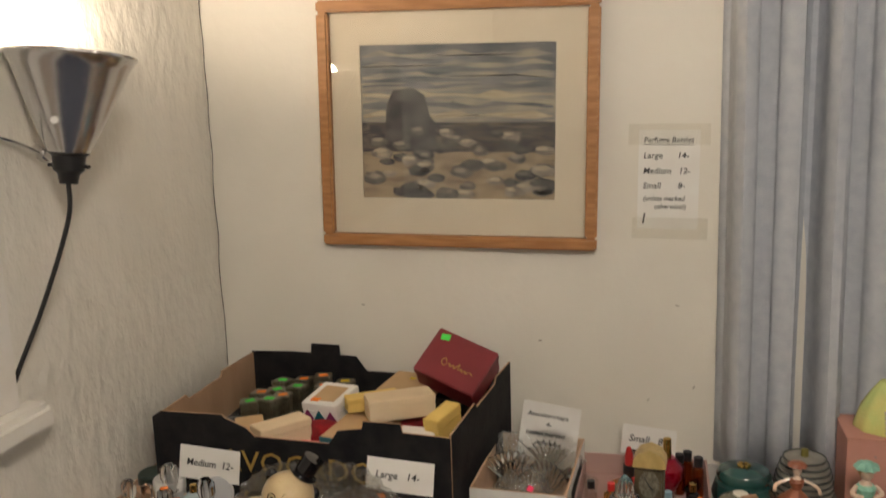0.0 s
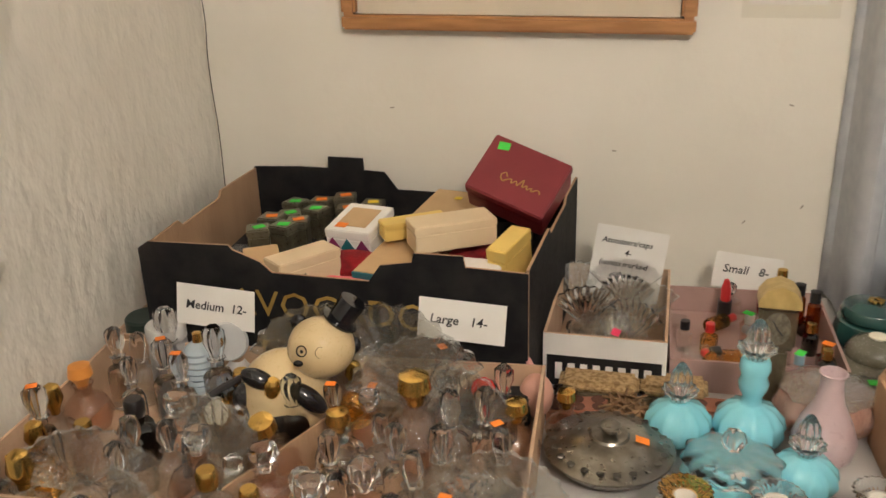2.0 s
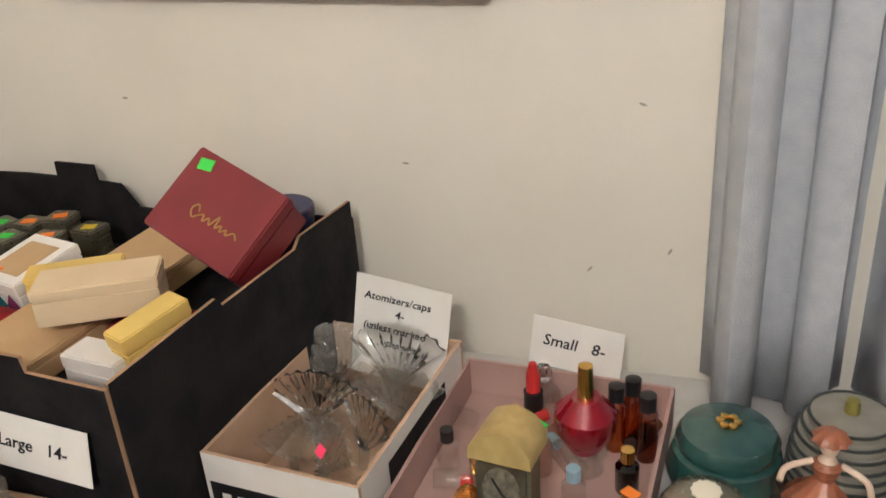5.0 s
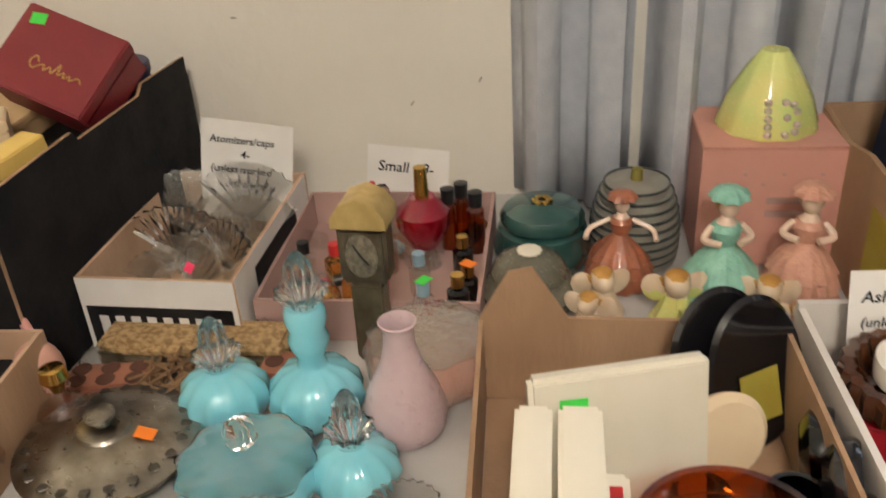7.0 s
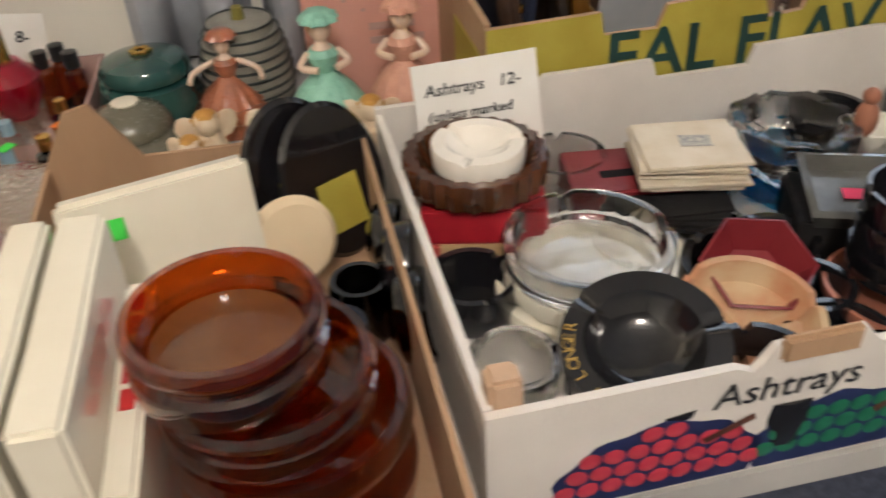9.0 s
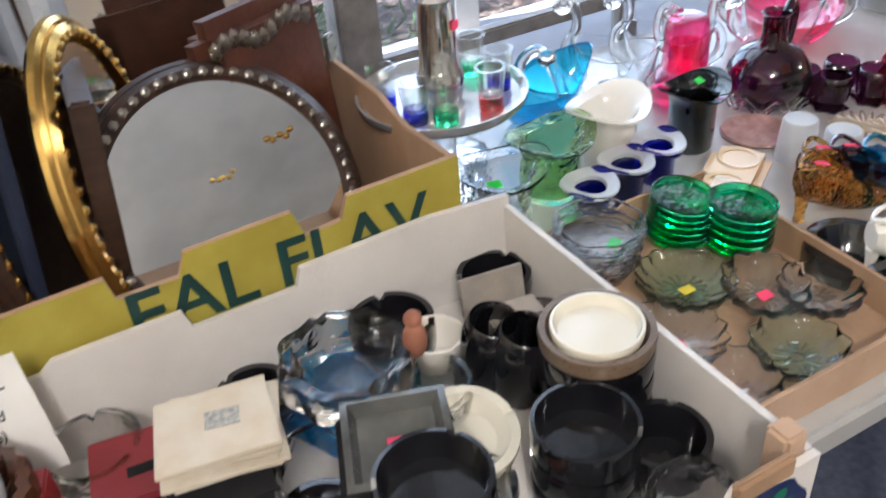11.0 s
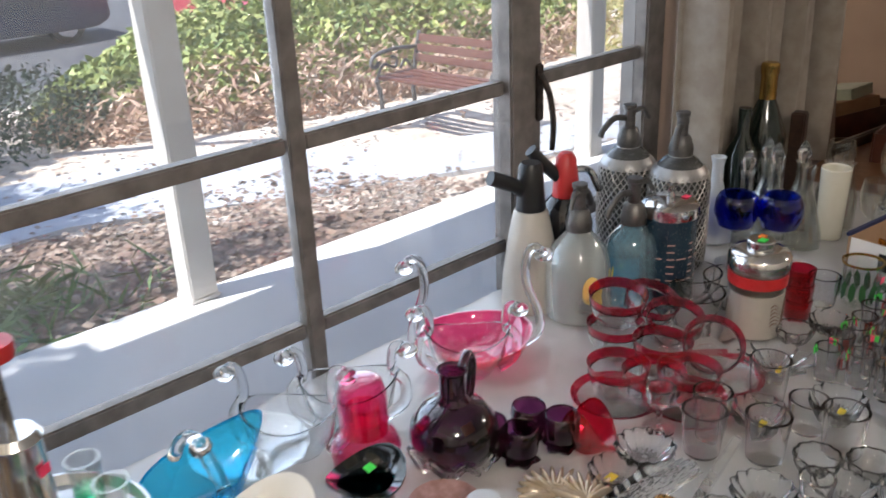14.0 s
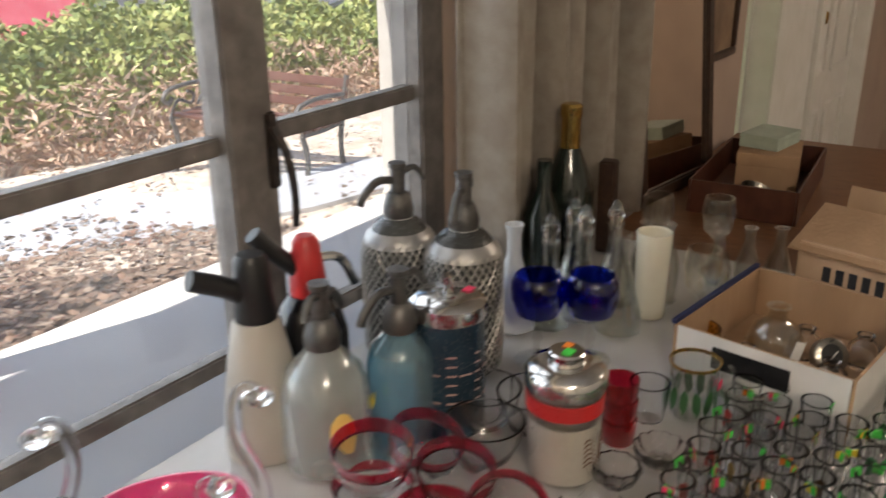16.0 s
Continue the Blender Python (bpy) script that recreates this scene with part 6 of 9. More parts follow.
def milk_bottle(x, y, label, rim, body=MILK, s=1.0):
    b_ = thing("hobnail_bottle", x, y, T, label, "bottle", "milk glass bottles")
    S_ = Matrix.Diagonal((s, s, s, 1))
    part("body", moved(lathe([(0, 0), (0.022, 0), (0.036, 0.012), (0.04, 0.026), (0.034, 0.042), (0.02, 0.052), (0.013, 0.056), (0.014, 0.064), (0.011, 0.064), (0.010, 0.05), (0, 0.048)], 40, 10, 0.05, 0.05), S_), body, b_)
    part("ruffled_rim", moved(lathe([(0.0135, 0.06), (0.02, 0.066), (0.028, 0.070), (0.027, 0.073), (0.018, 0.070), (0.0118, 0.064)], 44, 22, 0.05, closed=True), S_), rim, b_, "ruffled glass rim")
    nub = [ball(0.0032, (0.0385 * math.cos(a + 0.31 * j) * q, 0.0385 * math.sin(a + 0.31 * j) * q, z_), (1, 1, 1), 1) for j, (q, z_) in enumerate(((0.98, 0.018), (1.0, 0.028), (0.84, 0.042))) for a in [k * math.pi / 5 for k in range(10)]]
    part("hobnails", moved(merge(*nub), S_), body, b_)["kind"] = "stuff"
milk_bottle(0.885, -0.668, "white hobnail bottle with a clear ruffled rim", CRYSTAL)
milk_bottle(0.99, -0.65, "white hobnail bottle with a clear ruffled rim", CRYSTAL)
milk_bottle(0.792, -0.672, "white hobnail bottle with an amber ruffled rim", G_AMBER_CUT)
milk_bottle(0.84, -0.745, "peach hobnail bottle with a clear rim", CRYSTAL, shade("peach_glass", (0.62, 0.36, 0.25), (0.56, 0.3, 0.2), 0.2, 0, 20, 0.02, coat=0.4), 1.15)
milk_bottle(0.94, -0.735, "white hobnail bottle with a clear ruffled rim", CRYSTAL)
milk_bottle(0.735, -0.735, "pink hobnail bottle with a clear rim", CRYSTAL, shade("pink_glass", (0.6, 0.33, 0.27), None, 0.2, 0, 20, 0.02, coat=0.4))
bottle("round", 0.66, -0.50, T, 0.9, G_ROSE, BRASS, "small rose bottle beside the carton")

# ---- jars and figurines before the curtain ----
tj = thing("teal_jar", 1.095, -0.205, T, "glazed teal jar with a lid and gilt knob", "jar")
part("body", lathe([(0, 0), (0.034, 0), (0.05, 0.012), (0.056, 0.034), (0.05, 0.056), (0.04, 0.062), (0, 0.062)], 36), CERAM_TEAL, tj)
part("lid", lathe([(0, 0.0625), (0.047, 0.0625), (0.048, 0.07), (0.043, 0.078), (0.02, 0.084), (0, 0.085)], 36), CERAM_TEAL, tj)
part("knob", merge(*[ball(0.005, (0.008 * math.cos(a), 0.008 * math.sin(a), 0.087), (1, 1, 0.7), 1) for a in [k * math.pi / 3 for k in range(6)]]), BRASS, tj, "gilt flower knob")
gj = thing("grey_jar", 1.08, -0.285, T, "grey-green glazed jar with a domed lid and pale seal", "jar")
part("body", lathe([(0, 0), (0.034, 0), (0.05, 0.010), (0.053, 0.024), (0.044, 0.036), (0.036, 0.039), (0, 0.039)], 36), CERAM_GREY, gj)
part("lid", lathe([(0, 0.0395), (0.04, 0.0395), (0.041, 0.046), (0.034, 0.058), (0.018, 0.066), (0, 0.068)], 36), CERAM_GREY, gj)
part("seal", lathe([(0, 0.0682), (0.013, 0.0675), (0.013, 0.0695), (0.010, 0.070), (0, 0.070)], 24, 12, 0.05), PORCELAIN, gj, "pale round seal")
oj = thing("octagonal_box", 1.062, -0.345, T, "small faceted grey box with a green sticker", "box")
part("body", lathe([(0, 0), (0.028, 0), (0.03, 0.004), (0.03, 0.018), (0, 0.018)], 8), shade("silver_filigree", (0.3, 0.28, 0.25), (0.18, 0.16, 0.14), 0.4, 0.7, 150, 0.6), oj)
part("lid", lathe([(0, 0.0185), (0.031, 0.0185), (0.031, 0.024), (0.022, 0.029), (0, 0.03)], 8), shade("silver_filigree_lid", (0.32, 0.3, 0.27), (0.2, 0.18, 0.15), 0.4, 0.7, 150, 0.6), oj)
sticker(oj, 0.003, -0.004, 0.0305, "green", 0.018)
hv = thing("beehive_jar", 1.20, -0.188, T, "grey beehive jar with dark ringed stripes", "jar")
hp, rings = [(0, 0), (0.04, 0)], []
for i in range(9):
    z_ = 0.006 + 0.0105 * i
    rr = 0.05 * math.sqrt(max(1 - ((i - 2.2) / 8.2) ** 2, 0.05))
    hp += [(rr, z_), (rr + 0.0015, z_ + 0.005), (rr, z_ + 0.010)]
    rings.append(lathe([(rr * 0.985, z_ + 0.0095), (rr + 0.0016, z_ + 0.0088), (rr + 0.0016, z_ + 0.0115), (rr * 0.985, z_ + 0.0112)], 36, closed=True))
part("body", lathe(hp + [(0.02, 0.101), (0, 0.104)], 36), CERAM_HIVE, hv)
part("stripes", merge(*rings), HIVELINE, hv)
part("knob", lathe([(0, 0.103), (0.007, 0.103), (0.006, 0.116), (0, 0.118)], 12), shade("olive_knob", (0.25, 0.22, 0.05), None, 0.4, 0, 20, 0.1), hv)


FIG_SKIN = shade("pale_bisque", (0.74, 0.58, 0.46), (0.70, 0.52, 0.40), 0.35, 0, 60, 0.1, coat=0.3)
def lady(x, y, dress, label, h=0.115, rz=0, wide=1.0, hair=(0.45, 0.25, 0.12), arms=0.0):
    """A small porcelain lady as one plain shape: tiered skirt, bodice, arms, head and flowered hat."""
    w = wide
    q = random.Random(int(x * 1000))
    bm = merge(lathe([(0, 0), (0.036 * w, 0), (0.038 * w, 0.004), (0.034 * w, 0.016), (0.036 * w, 0.018), (0.031 * w, 0.030), (0.033 * w, 0.032), (0.024 * w, 0.046), (0.014, 0.056), (0.0085, 0.062), (0, 0.063)], 56, 14, 0.05, 0.05),
               lathe([(0, 0.061), (0.0085, 0.061), (0.0125, 0.071), (0.0135, 0.077), (0.010, 0.082), (0, 0.083)], 20))
    skin = [lathe([(0, 0.080), (0.011, 0.080), (0.006, 0.085), (0.0042, 0.091), (0, 0.091)], 16), ball(0.0092, (0, -0.001, 0.098), (0.92, 1, 1.12), 3)]
    for k in (-1, 1):
        out = 0.014 * arms
        skin.append(tube([(k * 0.012, 0, 0.079), (k * (0.020 + out), -0.006, 0.070), (k * (0.008 + 2.2 * out), -0.014 - 0.3 * out, 0.068 - 0.4 * out)], 0.0032, 8))
    crown = [blot(ball(0.0098, (0, 0.003, 0.0995), (1.05, 0.95, 1.1), 3), 2), lathe([(0, 0.106), (0.013, 0.104), (0.0165, 0.106), (0.014, 0.110), (0.009, 0.114), (0, 0.115)], 30, 9, 0.10)]
    for _ in range(16):
        a, d = q.uniform(0, 6.28), q.uniform(0.004, 0.014)
        crown.append(ball(0.0034, (d * math.cos(a), d * math.sin(a), 0.113 - 0.3 * d), (1, 1, 0.8), 1))
    bm = merge(bm, blot(merge(*skin)), *crown)
    s = h / 0.116
    return single("porcelain_figurine", bm, [dress, FIG_SKIN, shade("figurine_hair", hair, tuple(0.7 * c for c in hair), 0.35, 0, 90, 0.4)], label, "figurine", pose(x, y, T, 0, 0, rz) @ Matrix.Diagonal((s, s, s, 1)), "figurines")
lady(1.180, -0.232, DRESS_ORANGE, "porcelain figurine in a rust-coloured dress, arms spread", 0.112, -5, 1.05, (0.04, 0.02, 0.015), 1.0)
lady(1.279, -0.284, DRESS_GREEN, "porcelain figurine in a mint green lace dress", 0.14, 8, 0.95)
lady(1.362, -0.278, DRESS_PEACH, "porcelain figurine in a peach lace dress", 0.139, -12, 0.9)


def cherub(x, y, robe, label, s=1.0, rz=0):
    bm = merge(lathe([(0, 0), (0.02, 0), (0.02, 0.006), (0.013, 0.02), (0.009, 0.03), (0, 0.032)], 18, 7, 0.08), ball(0.0105, (0, -0.002, 0.039), (1, 1, 1), 3), ball(0.0112, (0, 0.002, 0.043), (1, 0.9, 0.8), 2),
               moved(ball(0.012, (0, 0, 0), (0.9, 0.25, 1.2), 2), pose(-0.016, 0.008, 0.032, 0, -30, 0)), moved(ball(0.012, (0, 0, 0), (0.9, 0.25, 1.2), 2), pose(0.016, 0.008, 0.032, 0, 30, 0)), ball(0.005, (0.003, -0.013, 0.022), (1, 1, 1), 1))
    for f in bm.faces:
        c = f.calc_center_median()
        f.material_index = 0 if c.z < 0.03 else (2 if abs(c.x) < 0.0115 and (c.z > 0.046 or c.y > 0.002) and c.z > 0.034 else 1)
    return single("cherub_figurine", bm, [robe, FIG_CREAM, shade("golden_hair", (0.55, 0.30, 0.06), (0.45, 0.22, 0.05), 0.4, 0, 60, 0.4)], label, "figurine", pose(x, y, T, 0, 0, rz) @ Matrix.Diagonal((s, s, s, 1)), "figurines")
cherub(1.155, -0.308, FIG_CREAM, "small golden-winged angel figurine", 1.15, 10)
cherub(1.138, -0.342, FIG_CREAM, "small angel figurine lying forward", 1.0, -20)
cherub(1.228, -0.322, DRESS_YELLOW, "angel figurine in a pale yellow gown", 1.25, 5)
cherub(1.318, -0.325, FIG_CREAM, "small cream figurine with brown hair", 1.15, -10)
cherub(1.232, -0.37, DRESS_PEACH, "tiny girl figurine with dark hair", 0.7)
cherub(1.345, -0.345, DRESS_PEACH, "tiny child figurine in a peach dress", 0.8)
cherub(1.405, -0.318, DRESS_ORANGE, "tiny reclining figurine in rust glaze", 0.6, 20)
small_box("red_jewel_box", 1.175, -0.388, T, 0.058, 0.03, 0.042, shade("dark_red_leatherette", (0.30, 0.02, 0.02), None, 0.45, 0, 30, 0.2), "small dark red jewellery box", rz=-3)
pb = thing("pink_gift_box", 1.345, -0.145, T, "salmon pink carton with faint printing", "box", rz=-2)
part("body", box(0.152, 0.12, 0.144, 0.002), ROSECARD, pb)
part("top_flap", box(0.1525, 0.1205, 0.002, 0.0005, 1, (0, 0, 0.1442)), ROSECARD, pb)
for x_, z_, w_, h_ in [(0.02, 0.078, 0.05, 0.008), (0.025, 0.062, 0.06, 0.008)] + [(-0.05 + 0.02 * k_, 0.10 + 0.012 * (k_ % 2), 0.004, 0.003) for k_ in range(6)]:
    part("print_mark", moved(box(w_, 0.0005, h_), pose(x_, -0.0604, z_)), MAUVECARD, pb)
yb = thing("yellow_gown_figurine", 1.345, -0.14, T + 0.1465, "pale yellow-green porcelain bell-shaped gown with a flowered numeral", "figurine")
part("gown", lathe([(0, 0), (0.054, 0), (0.055, 0.005), (0.045, 0.035), (0.028, 0.065), (0.014, 0.085), (0, 0.086)], 36, 10, 0.03), DRESS_YELLOW, yb)
part("numeral", merge(*[ball(0.0045, (x_, -0.0575 + 0.36 * z_, z_), (1, 1, 1), 1) for x_, z_ in ((-0.012, 0.008), (-0.012, 0.016), (-0.012, 0.024), (-0.012, 0.032), (-0.012, 0.04), (0.006, 0.04), (0.014, 0.038), (0.018, 0.031), (0.008, 0.025), (0.018, 0.018), (0.016, 0.011), (0.006, 0.008))]), shade("pink_flower_beads", (0.62, 0.42, 0.42), (0.35, 0.4, 0.25), 0.4, 0, 200, 0.2), yb, "beaded number")

# ---- the carton of ivory boxes and amber jars ----
tray_box("brown_carton", 1.035, -0.868, 1.296, -0.445, T, 0.845, KRAFT, KRAFT, "brown cardboard carton of barware", rz=0, front=[(0, 0.7), (0.6, 0.8), (1, 0.75)], back=[(0, 1.0), (0.1, 1.5), (0.18, 1.55), (0.3, 1.0), (1, 0.95)])
def ivory(x, y, z, sx, sy, sz, rz, rx, label):
    b_ = thing("ivory_dispenser", x, y, z, label, "ceramic box", "ivory ceramic boxes", rz=rz, rx=rx)
    pf = plate([(-sy / 2, 0), (sy / 2, 0), (sy / 2, sz), (sy * 0.2, sz * 0.99), (-sy * 0.12, sz * 0.965), (-sy / 2, sz * 0.955)], sx)
    bmesh.ops.bevel(pf, geom=pf.edges[:], offset=0.003, segments=2, affect="EDGES", clamp_overlap=True)
    part("body", moved(pf, pose(sx / 2, 0, 0, 0, 0, 90)), PORCELAIN, b_)
    return b_
a1 = ivory(1.078, -0.748, T + 0.007, 0.023, 0.168, 0.172, -2, 0, "tall narrow ivory ceramic box")
a2 = ivory(1.1065, -0.745, T + 0.007, 0.027, 0.166, 0.170, -2, 0, "ivory ceramic box with a green sticker")
a3 = thing("ivory_tray", 1.146, -0.630, T + 0.007, "broad ivory ceramic tray leaning in the carton", "ceramic box", rz=10, rx=-12)
pf = plate([(-0.064, 0), (0.064, 0), (0.064, 0.153), (-0.064, 0.148)], 0.016)
bmesh.ops.bevel(pf, geom=pf.edges[:], offset=0.004, segments=2, affect="EDGES", clamp_overlap=True)
part("body", pf, PORCELAIN, a3)
sticker(a3, -0.033, -0.001, 0.125, "green", 0.02, rx=90)
lk = thing("lettered_slab", 1.129, -0.748, T + 0.007, "narrow ivory block with red lettering bars", "ceramic box", rz=-2)
pf = plate([(-0.078, 0), (0.078, 0), (0.078, 0.122), (-0.078, 0.108)], 0.018)
bmesh.ops.bevel(pf, geom=pf.edges[:], offset=0.003, segments=2, affect="EDGES", clamp_overlap=True)
part("body", moved(pf, pose(0.009, 0, 0, 0, 0, 90)), PORCELAIN, lk)
for k_ in range(5):
    part("red_bar", moved(box(0.008, 0.014, 0.0008), pose(0.0, 0.058 - 0.0185 * k_, 0.1204 - 0.00166 * k_, 5.1)), REDPLASTIC, lk)
def amber_jar(x, y, z0, R, label, h=0.05):
    b_ = thing("amber_jar", x, y, z0, label, "jar", "stacked amber jars")
    part("wall", lathe([(R * 0.86, 0.0), (R * 0.98, h * 0.08), (R, h * 0.3), (R * 0.98, h * 0.46), (R * 0.89, h * 0.54), (R * 0.88, h * 0.6), (R * 0.98, h * 0.72), (R, h * 0.86), (R * 0.96, h), (R * 0.88, h), (R * 0.84, h * 0.8), (R * 0.8, h * 0.5), (R * 0.78, h * 0.12), (R * 0.76, 0.0)], 48, closed=True), G_AMBER, b_)
    part("bottom", lathe([(0, 0.002), (R * 0.76, 0.002), (R * 0.78, h * 0.18), (0, h * 0.18)], 40), G_AMBER, b_)
    return b_
amber_jar(1.209, -0.748, T + 0.007, 0.073, "dark amber glass jar at the bottom of a stack", 0.078)
aj = amber_jar(1.200, -0.750, T + 0.085, 0.063, "amber glass jar with ridged sides", 0.036)
# opaque brown disc paints the dim inside of the top jar
part("lid_disc", lathe([(0, 0.016), (0.041, 0.016), (0.042, 0.019), (0.03, 0.0205), (0, 0.021)], 36), shade("amber_disc", (0.10, 0.032, 0.008), (0.15, 0.055, 0.012), 0.1, 0, 20, 0.03, coat=0.4), amber_jar(1.185, -0.751, T + 0.121, 0.055, "thick amber glass jar on top of a stack", 0.041))
part("gilt_script", merge(*[moved(box(0.006 + 0.004 * (k_ % 2), 0.001, 0.008 + 0.005 * (k_ % 3 == 0)), pose(0.018 + 0.0782 * math.sin(-0.5 + 0.085 * k_), -0.0782 * math.cos(-0.5 + 0.085 * k_), -0.030, 0, 12, math.degrees(-0.5 + 0.085 * k_))) for k_ in range(12)]), GOLDINK, aj, "gilt script shape")
single("cream_disc", lathe([(0, 0), (0.034, 0), (0.036, 0.006), (0.03, 0.012), (0, 0.012)], 30), CREAMCARD, "cream round dish standing on edge", "dish", pose(1.222, -0.568, T + 0.070, 74, 0, 20))
for i, (x, y, rz_) in enumerate(((1.235, -0.487, 24), (1.262, -0.49, 30))):
    s_ = thing("black_record_coaster", x, y, T + 0.075 - 0.006 * i, "glossy black oval plate with a yellow label", "plate", "black plates", rx=72, rz=rz_)
    part("plate", moved(lathe([(0, 0), (0.043, 0.001), (0.045, 0.005), (0.042, 0.009), (0.03, 0.006), (0, 0.005)], 36), Matrix.Diagonal((1.1, 1.5, 1, 1))), BLACKGLAZE, s_)
    part("label_patch", moved(box(0.04, 0.045, 0.0012, 0.0005), pose(0.0, -0.02, 0.0075)), YELLOWPRINT, s_, "worn yellow label")
for i, (x, y, z_) in enumerate(((1.285, -0.56, 0.0), (1.288, -0.605, 0.01), (1.286, -0.65, 0.0))):
    single("dark_glass_dish", lathe(hollow([(0.022, 0), (0.034, 0.008), (0.036, 0.022), (0.034, 0.026)], 0.004), 28), G_SMOKE if i != 1 else BLACKGLAZE, "dark glass dish standing on edge", "dish", pose(x, y, T + 0.045 + z_, 80, 0, 75), "dark dishes")

for i, (x, y) in enumerate(((1.266, -0.62), (1.245, -0.665), (1.20, -0.62))):
    single("dark_glass_dish", lathe(hollow([(0.014, 0), (0.021, 0.006), (0.023, 0.05), (0.021, 0.056)], 0.004), 28), BLACKGLAZE if i % 2 else G_SMOKE, "dark glass dish packed beside amber jars", "dish", pose(x, y, T + 0.007), "dark dishes")

# ---- the fruit carton of ashtrays ----
FRUIT = shade("white_fruit_card", (0.72, 0.68, 0.64), (0.64, 0.6, 0.56), 0.6, 0, 12, 0.2)
gb = tray_box("fruit_carton", 1.312, -0.80, 1.885, -0.425, T, 0.845, FRUIT, FRUIT, "white printed fruit carton full of ashtrays", rz=0.5, th=0.006,
              front=[(0, 1), (0.26, 1), (0.28, 0.94), (0.30, 1.12), (0.40, 1.14), (0.42, 1.0), (0.55, 1.0), (0.56, 0.86), (0.70, 0.86), (0.71, 1.0), (0.86, 1.0), (0.87, 1.12), (0.95, 1.12), (0.96, 1.0), (1, 1)],
              back=[(0, 1.05), (0.25, 1.05), (0.27, 1.15), (0.45, 1.15), (0.46, 0.95), (0.62, 0.95), (0.63, 1.15), (0.85, 1.18), (1, 1.1)])
for xx in (0.35, 0.91):
    part("torn_tab", moved(box(0.052, 0.0075, 0.020, 0.003), pose((xx - 0.5) * 0.573, -0.1868, 0.092)), KRAFT, gb, "torn brown cardboard tab")
words_on(gb, "Ashtrays  12-", 0.027, Matrix.Translation((-0.15, -0.1896, 0.066)) @ UP, None, 0.1)
words_on(gb, "QUALITY PRODUCE\n     OF CHILE", 0.0105, Matrix.Translation((-0.002, -0.1882, 0.052)) @ UP, INK, 0.0)
words_on(gb, "PRODUIT DE QUALITE\n     DU CHILI", 0.0105, Matrix.Translation((-0.008, -0.1882, 0.026)) @ UP, INK, 0.0)
GR_RED, GR_GREEN, GR_BLUE = shade("printed_red", (0.42, 0.02, 0.05), (0.5, 0.06, 0.08), 0.5, 0, 90, 0.05), shade("printed_green", (0.01, 0.12, 0.06), (0.02, 0.17, 0.09), 0.5, 0, 90, 0.05), shade("printed_navy", (0.015, 0.025, 0.10), None, 0.5, 0, 90, 0.05)
grape_mesh = {}
def grapes(cx, cz, w, h, mat, low=0.008, top=0.086):
    """A printed bunch: grapes in packed rows over one dark outline."""
    rim = [(cx + (w + 0.005) * math.cos(a) * (1 + 0.05 * math.sin(7 * a)), min(max(cz + (h + 0.005) * math.sin(a) * (1 + 0.05 * math.sin(9 * a)), low - 0.006), top + 0.004)) for a in [k_ * math.pi / 18 for k_ in range(36)]]
    part("printed_outline", moved(plate(rim, 0.0003), Matrix.Translation((0, -0.1882, 0))), GR_BLUE, gb, "navy outline of printed grapes")
    for row in range(-8, 9):
        for col in range(-8, 9):
            gx_, gz_ = cx + 0.0152 * (col + 0.5 * (row % 2)), cz + 0.0128 * row
            if ((gx_ - cx) / w) ** 2 + ((gz_ - cz) / h) ** 2 > 1 or not low < gz_ < top:
                continue
            if mat.name in grape_mesh:
                g_ = new("printed_grape", grape_mesh[mat.name])
                g_.parent = gb
            else:
                g_ = part("printed_grape", ball(0.0068, (0, 0, 0), (1.08, 0.1, 0.94), 2), mat, gb)
                grape_mesh[mat.name] = g_.data
            g_.matrix_basis = pose(gx_, -0.1886, gz_, 0, 23 * math.sin(3 * row + 5 * col), 0)
grapes(-0.178, 0.016, 0.062, 0.040, GR_RED)
grapes(-0.062, 0.018, 0.052, 0.034, GR_GREEN)
grapes(0.022, 0.016, 0.032, 0.022, GR_RED)
grapes(0.092, 0.020, 0.030, 0.018, GR_GREEN)
grapes(0.160, 0.046, 0.045, 0.040, GR_RED)
grapes(0.237, 0.050, 0.038, 0.038, GR_GREEN)
for x_, z_ in ((-0.135, 0.044), (-0.02, 0.040), (0.105, 0.062), (0.205, 0.060)):
    part("printed_stem", moved(box(0.034, 0.0004, 0.005, 0), pose(x_, -0.1894, z_, 0, -24, 0)), LEATHER, gb)
part("corner_post", moved(box(0.02, 0.02, 0.105, 0.003), pose(-0.272, -0.17, 0.006)), KRAFT_LIGHT, gb)
part("corner_post", moved(box(0.02, 0.02, 0.105, 0.003), pose(0.272, -0.17, 0.006)), KRAFT_LIGHT, gb)
sign(1.345, -0.472, 0.79, 0.108, 0.105, [("Ashtrays   12-", 0.010, 0.078, 0.0145), ("(unless marked", 0.010, 0.056, 0.012), ("otherwise)", 0.026, 0.040, 0.012)], "white card reading Ashtrays 12", rz=-4, lean=-10, tilt=-4)
AZ = T + 0.007
rbx = thing("red_tin_stack", 1.382, -0.53, AZ, "stack of worn red cartons under an ashtray", "box", rz=-14)
part("lower_box", box(0.10, 0.09, 0.032, 0.002), shade("worn_red_print", (0.28, 0.012, 0.02), (0.4, 0.05, 0.04), 0.45, 0, 40, 0.1), rbx)
part("upper_box", box(0.098, 0.088, 0.032, 0.002, 2, (0, 0, 0.0325)), shade("red_print", (0.38, 0.015, 0.025), (0.3, 0.01, 0.02), 0.4, 0, 30, 0.1), rbx)
part("torn_label", moved(box(0.07, 0.0006, 0.012), pose(0, -0.0455, 0.022)), TANCARD, rbx)


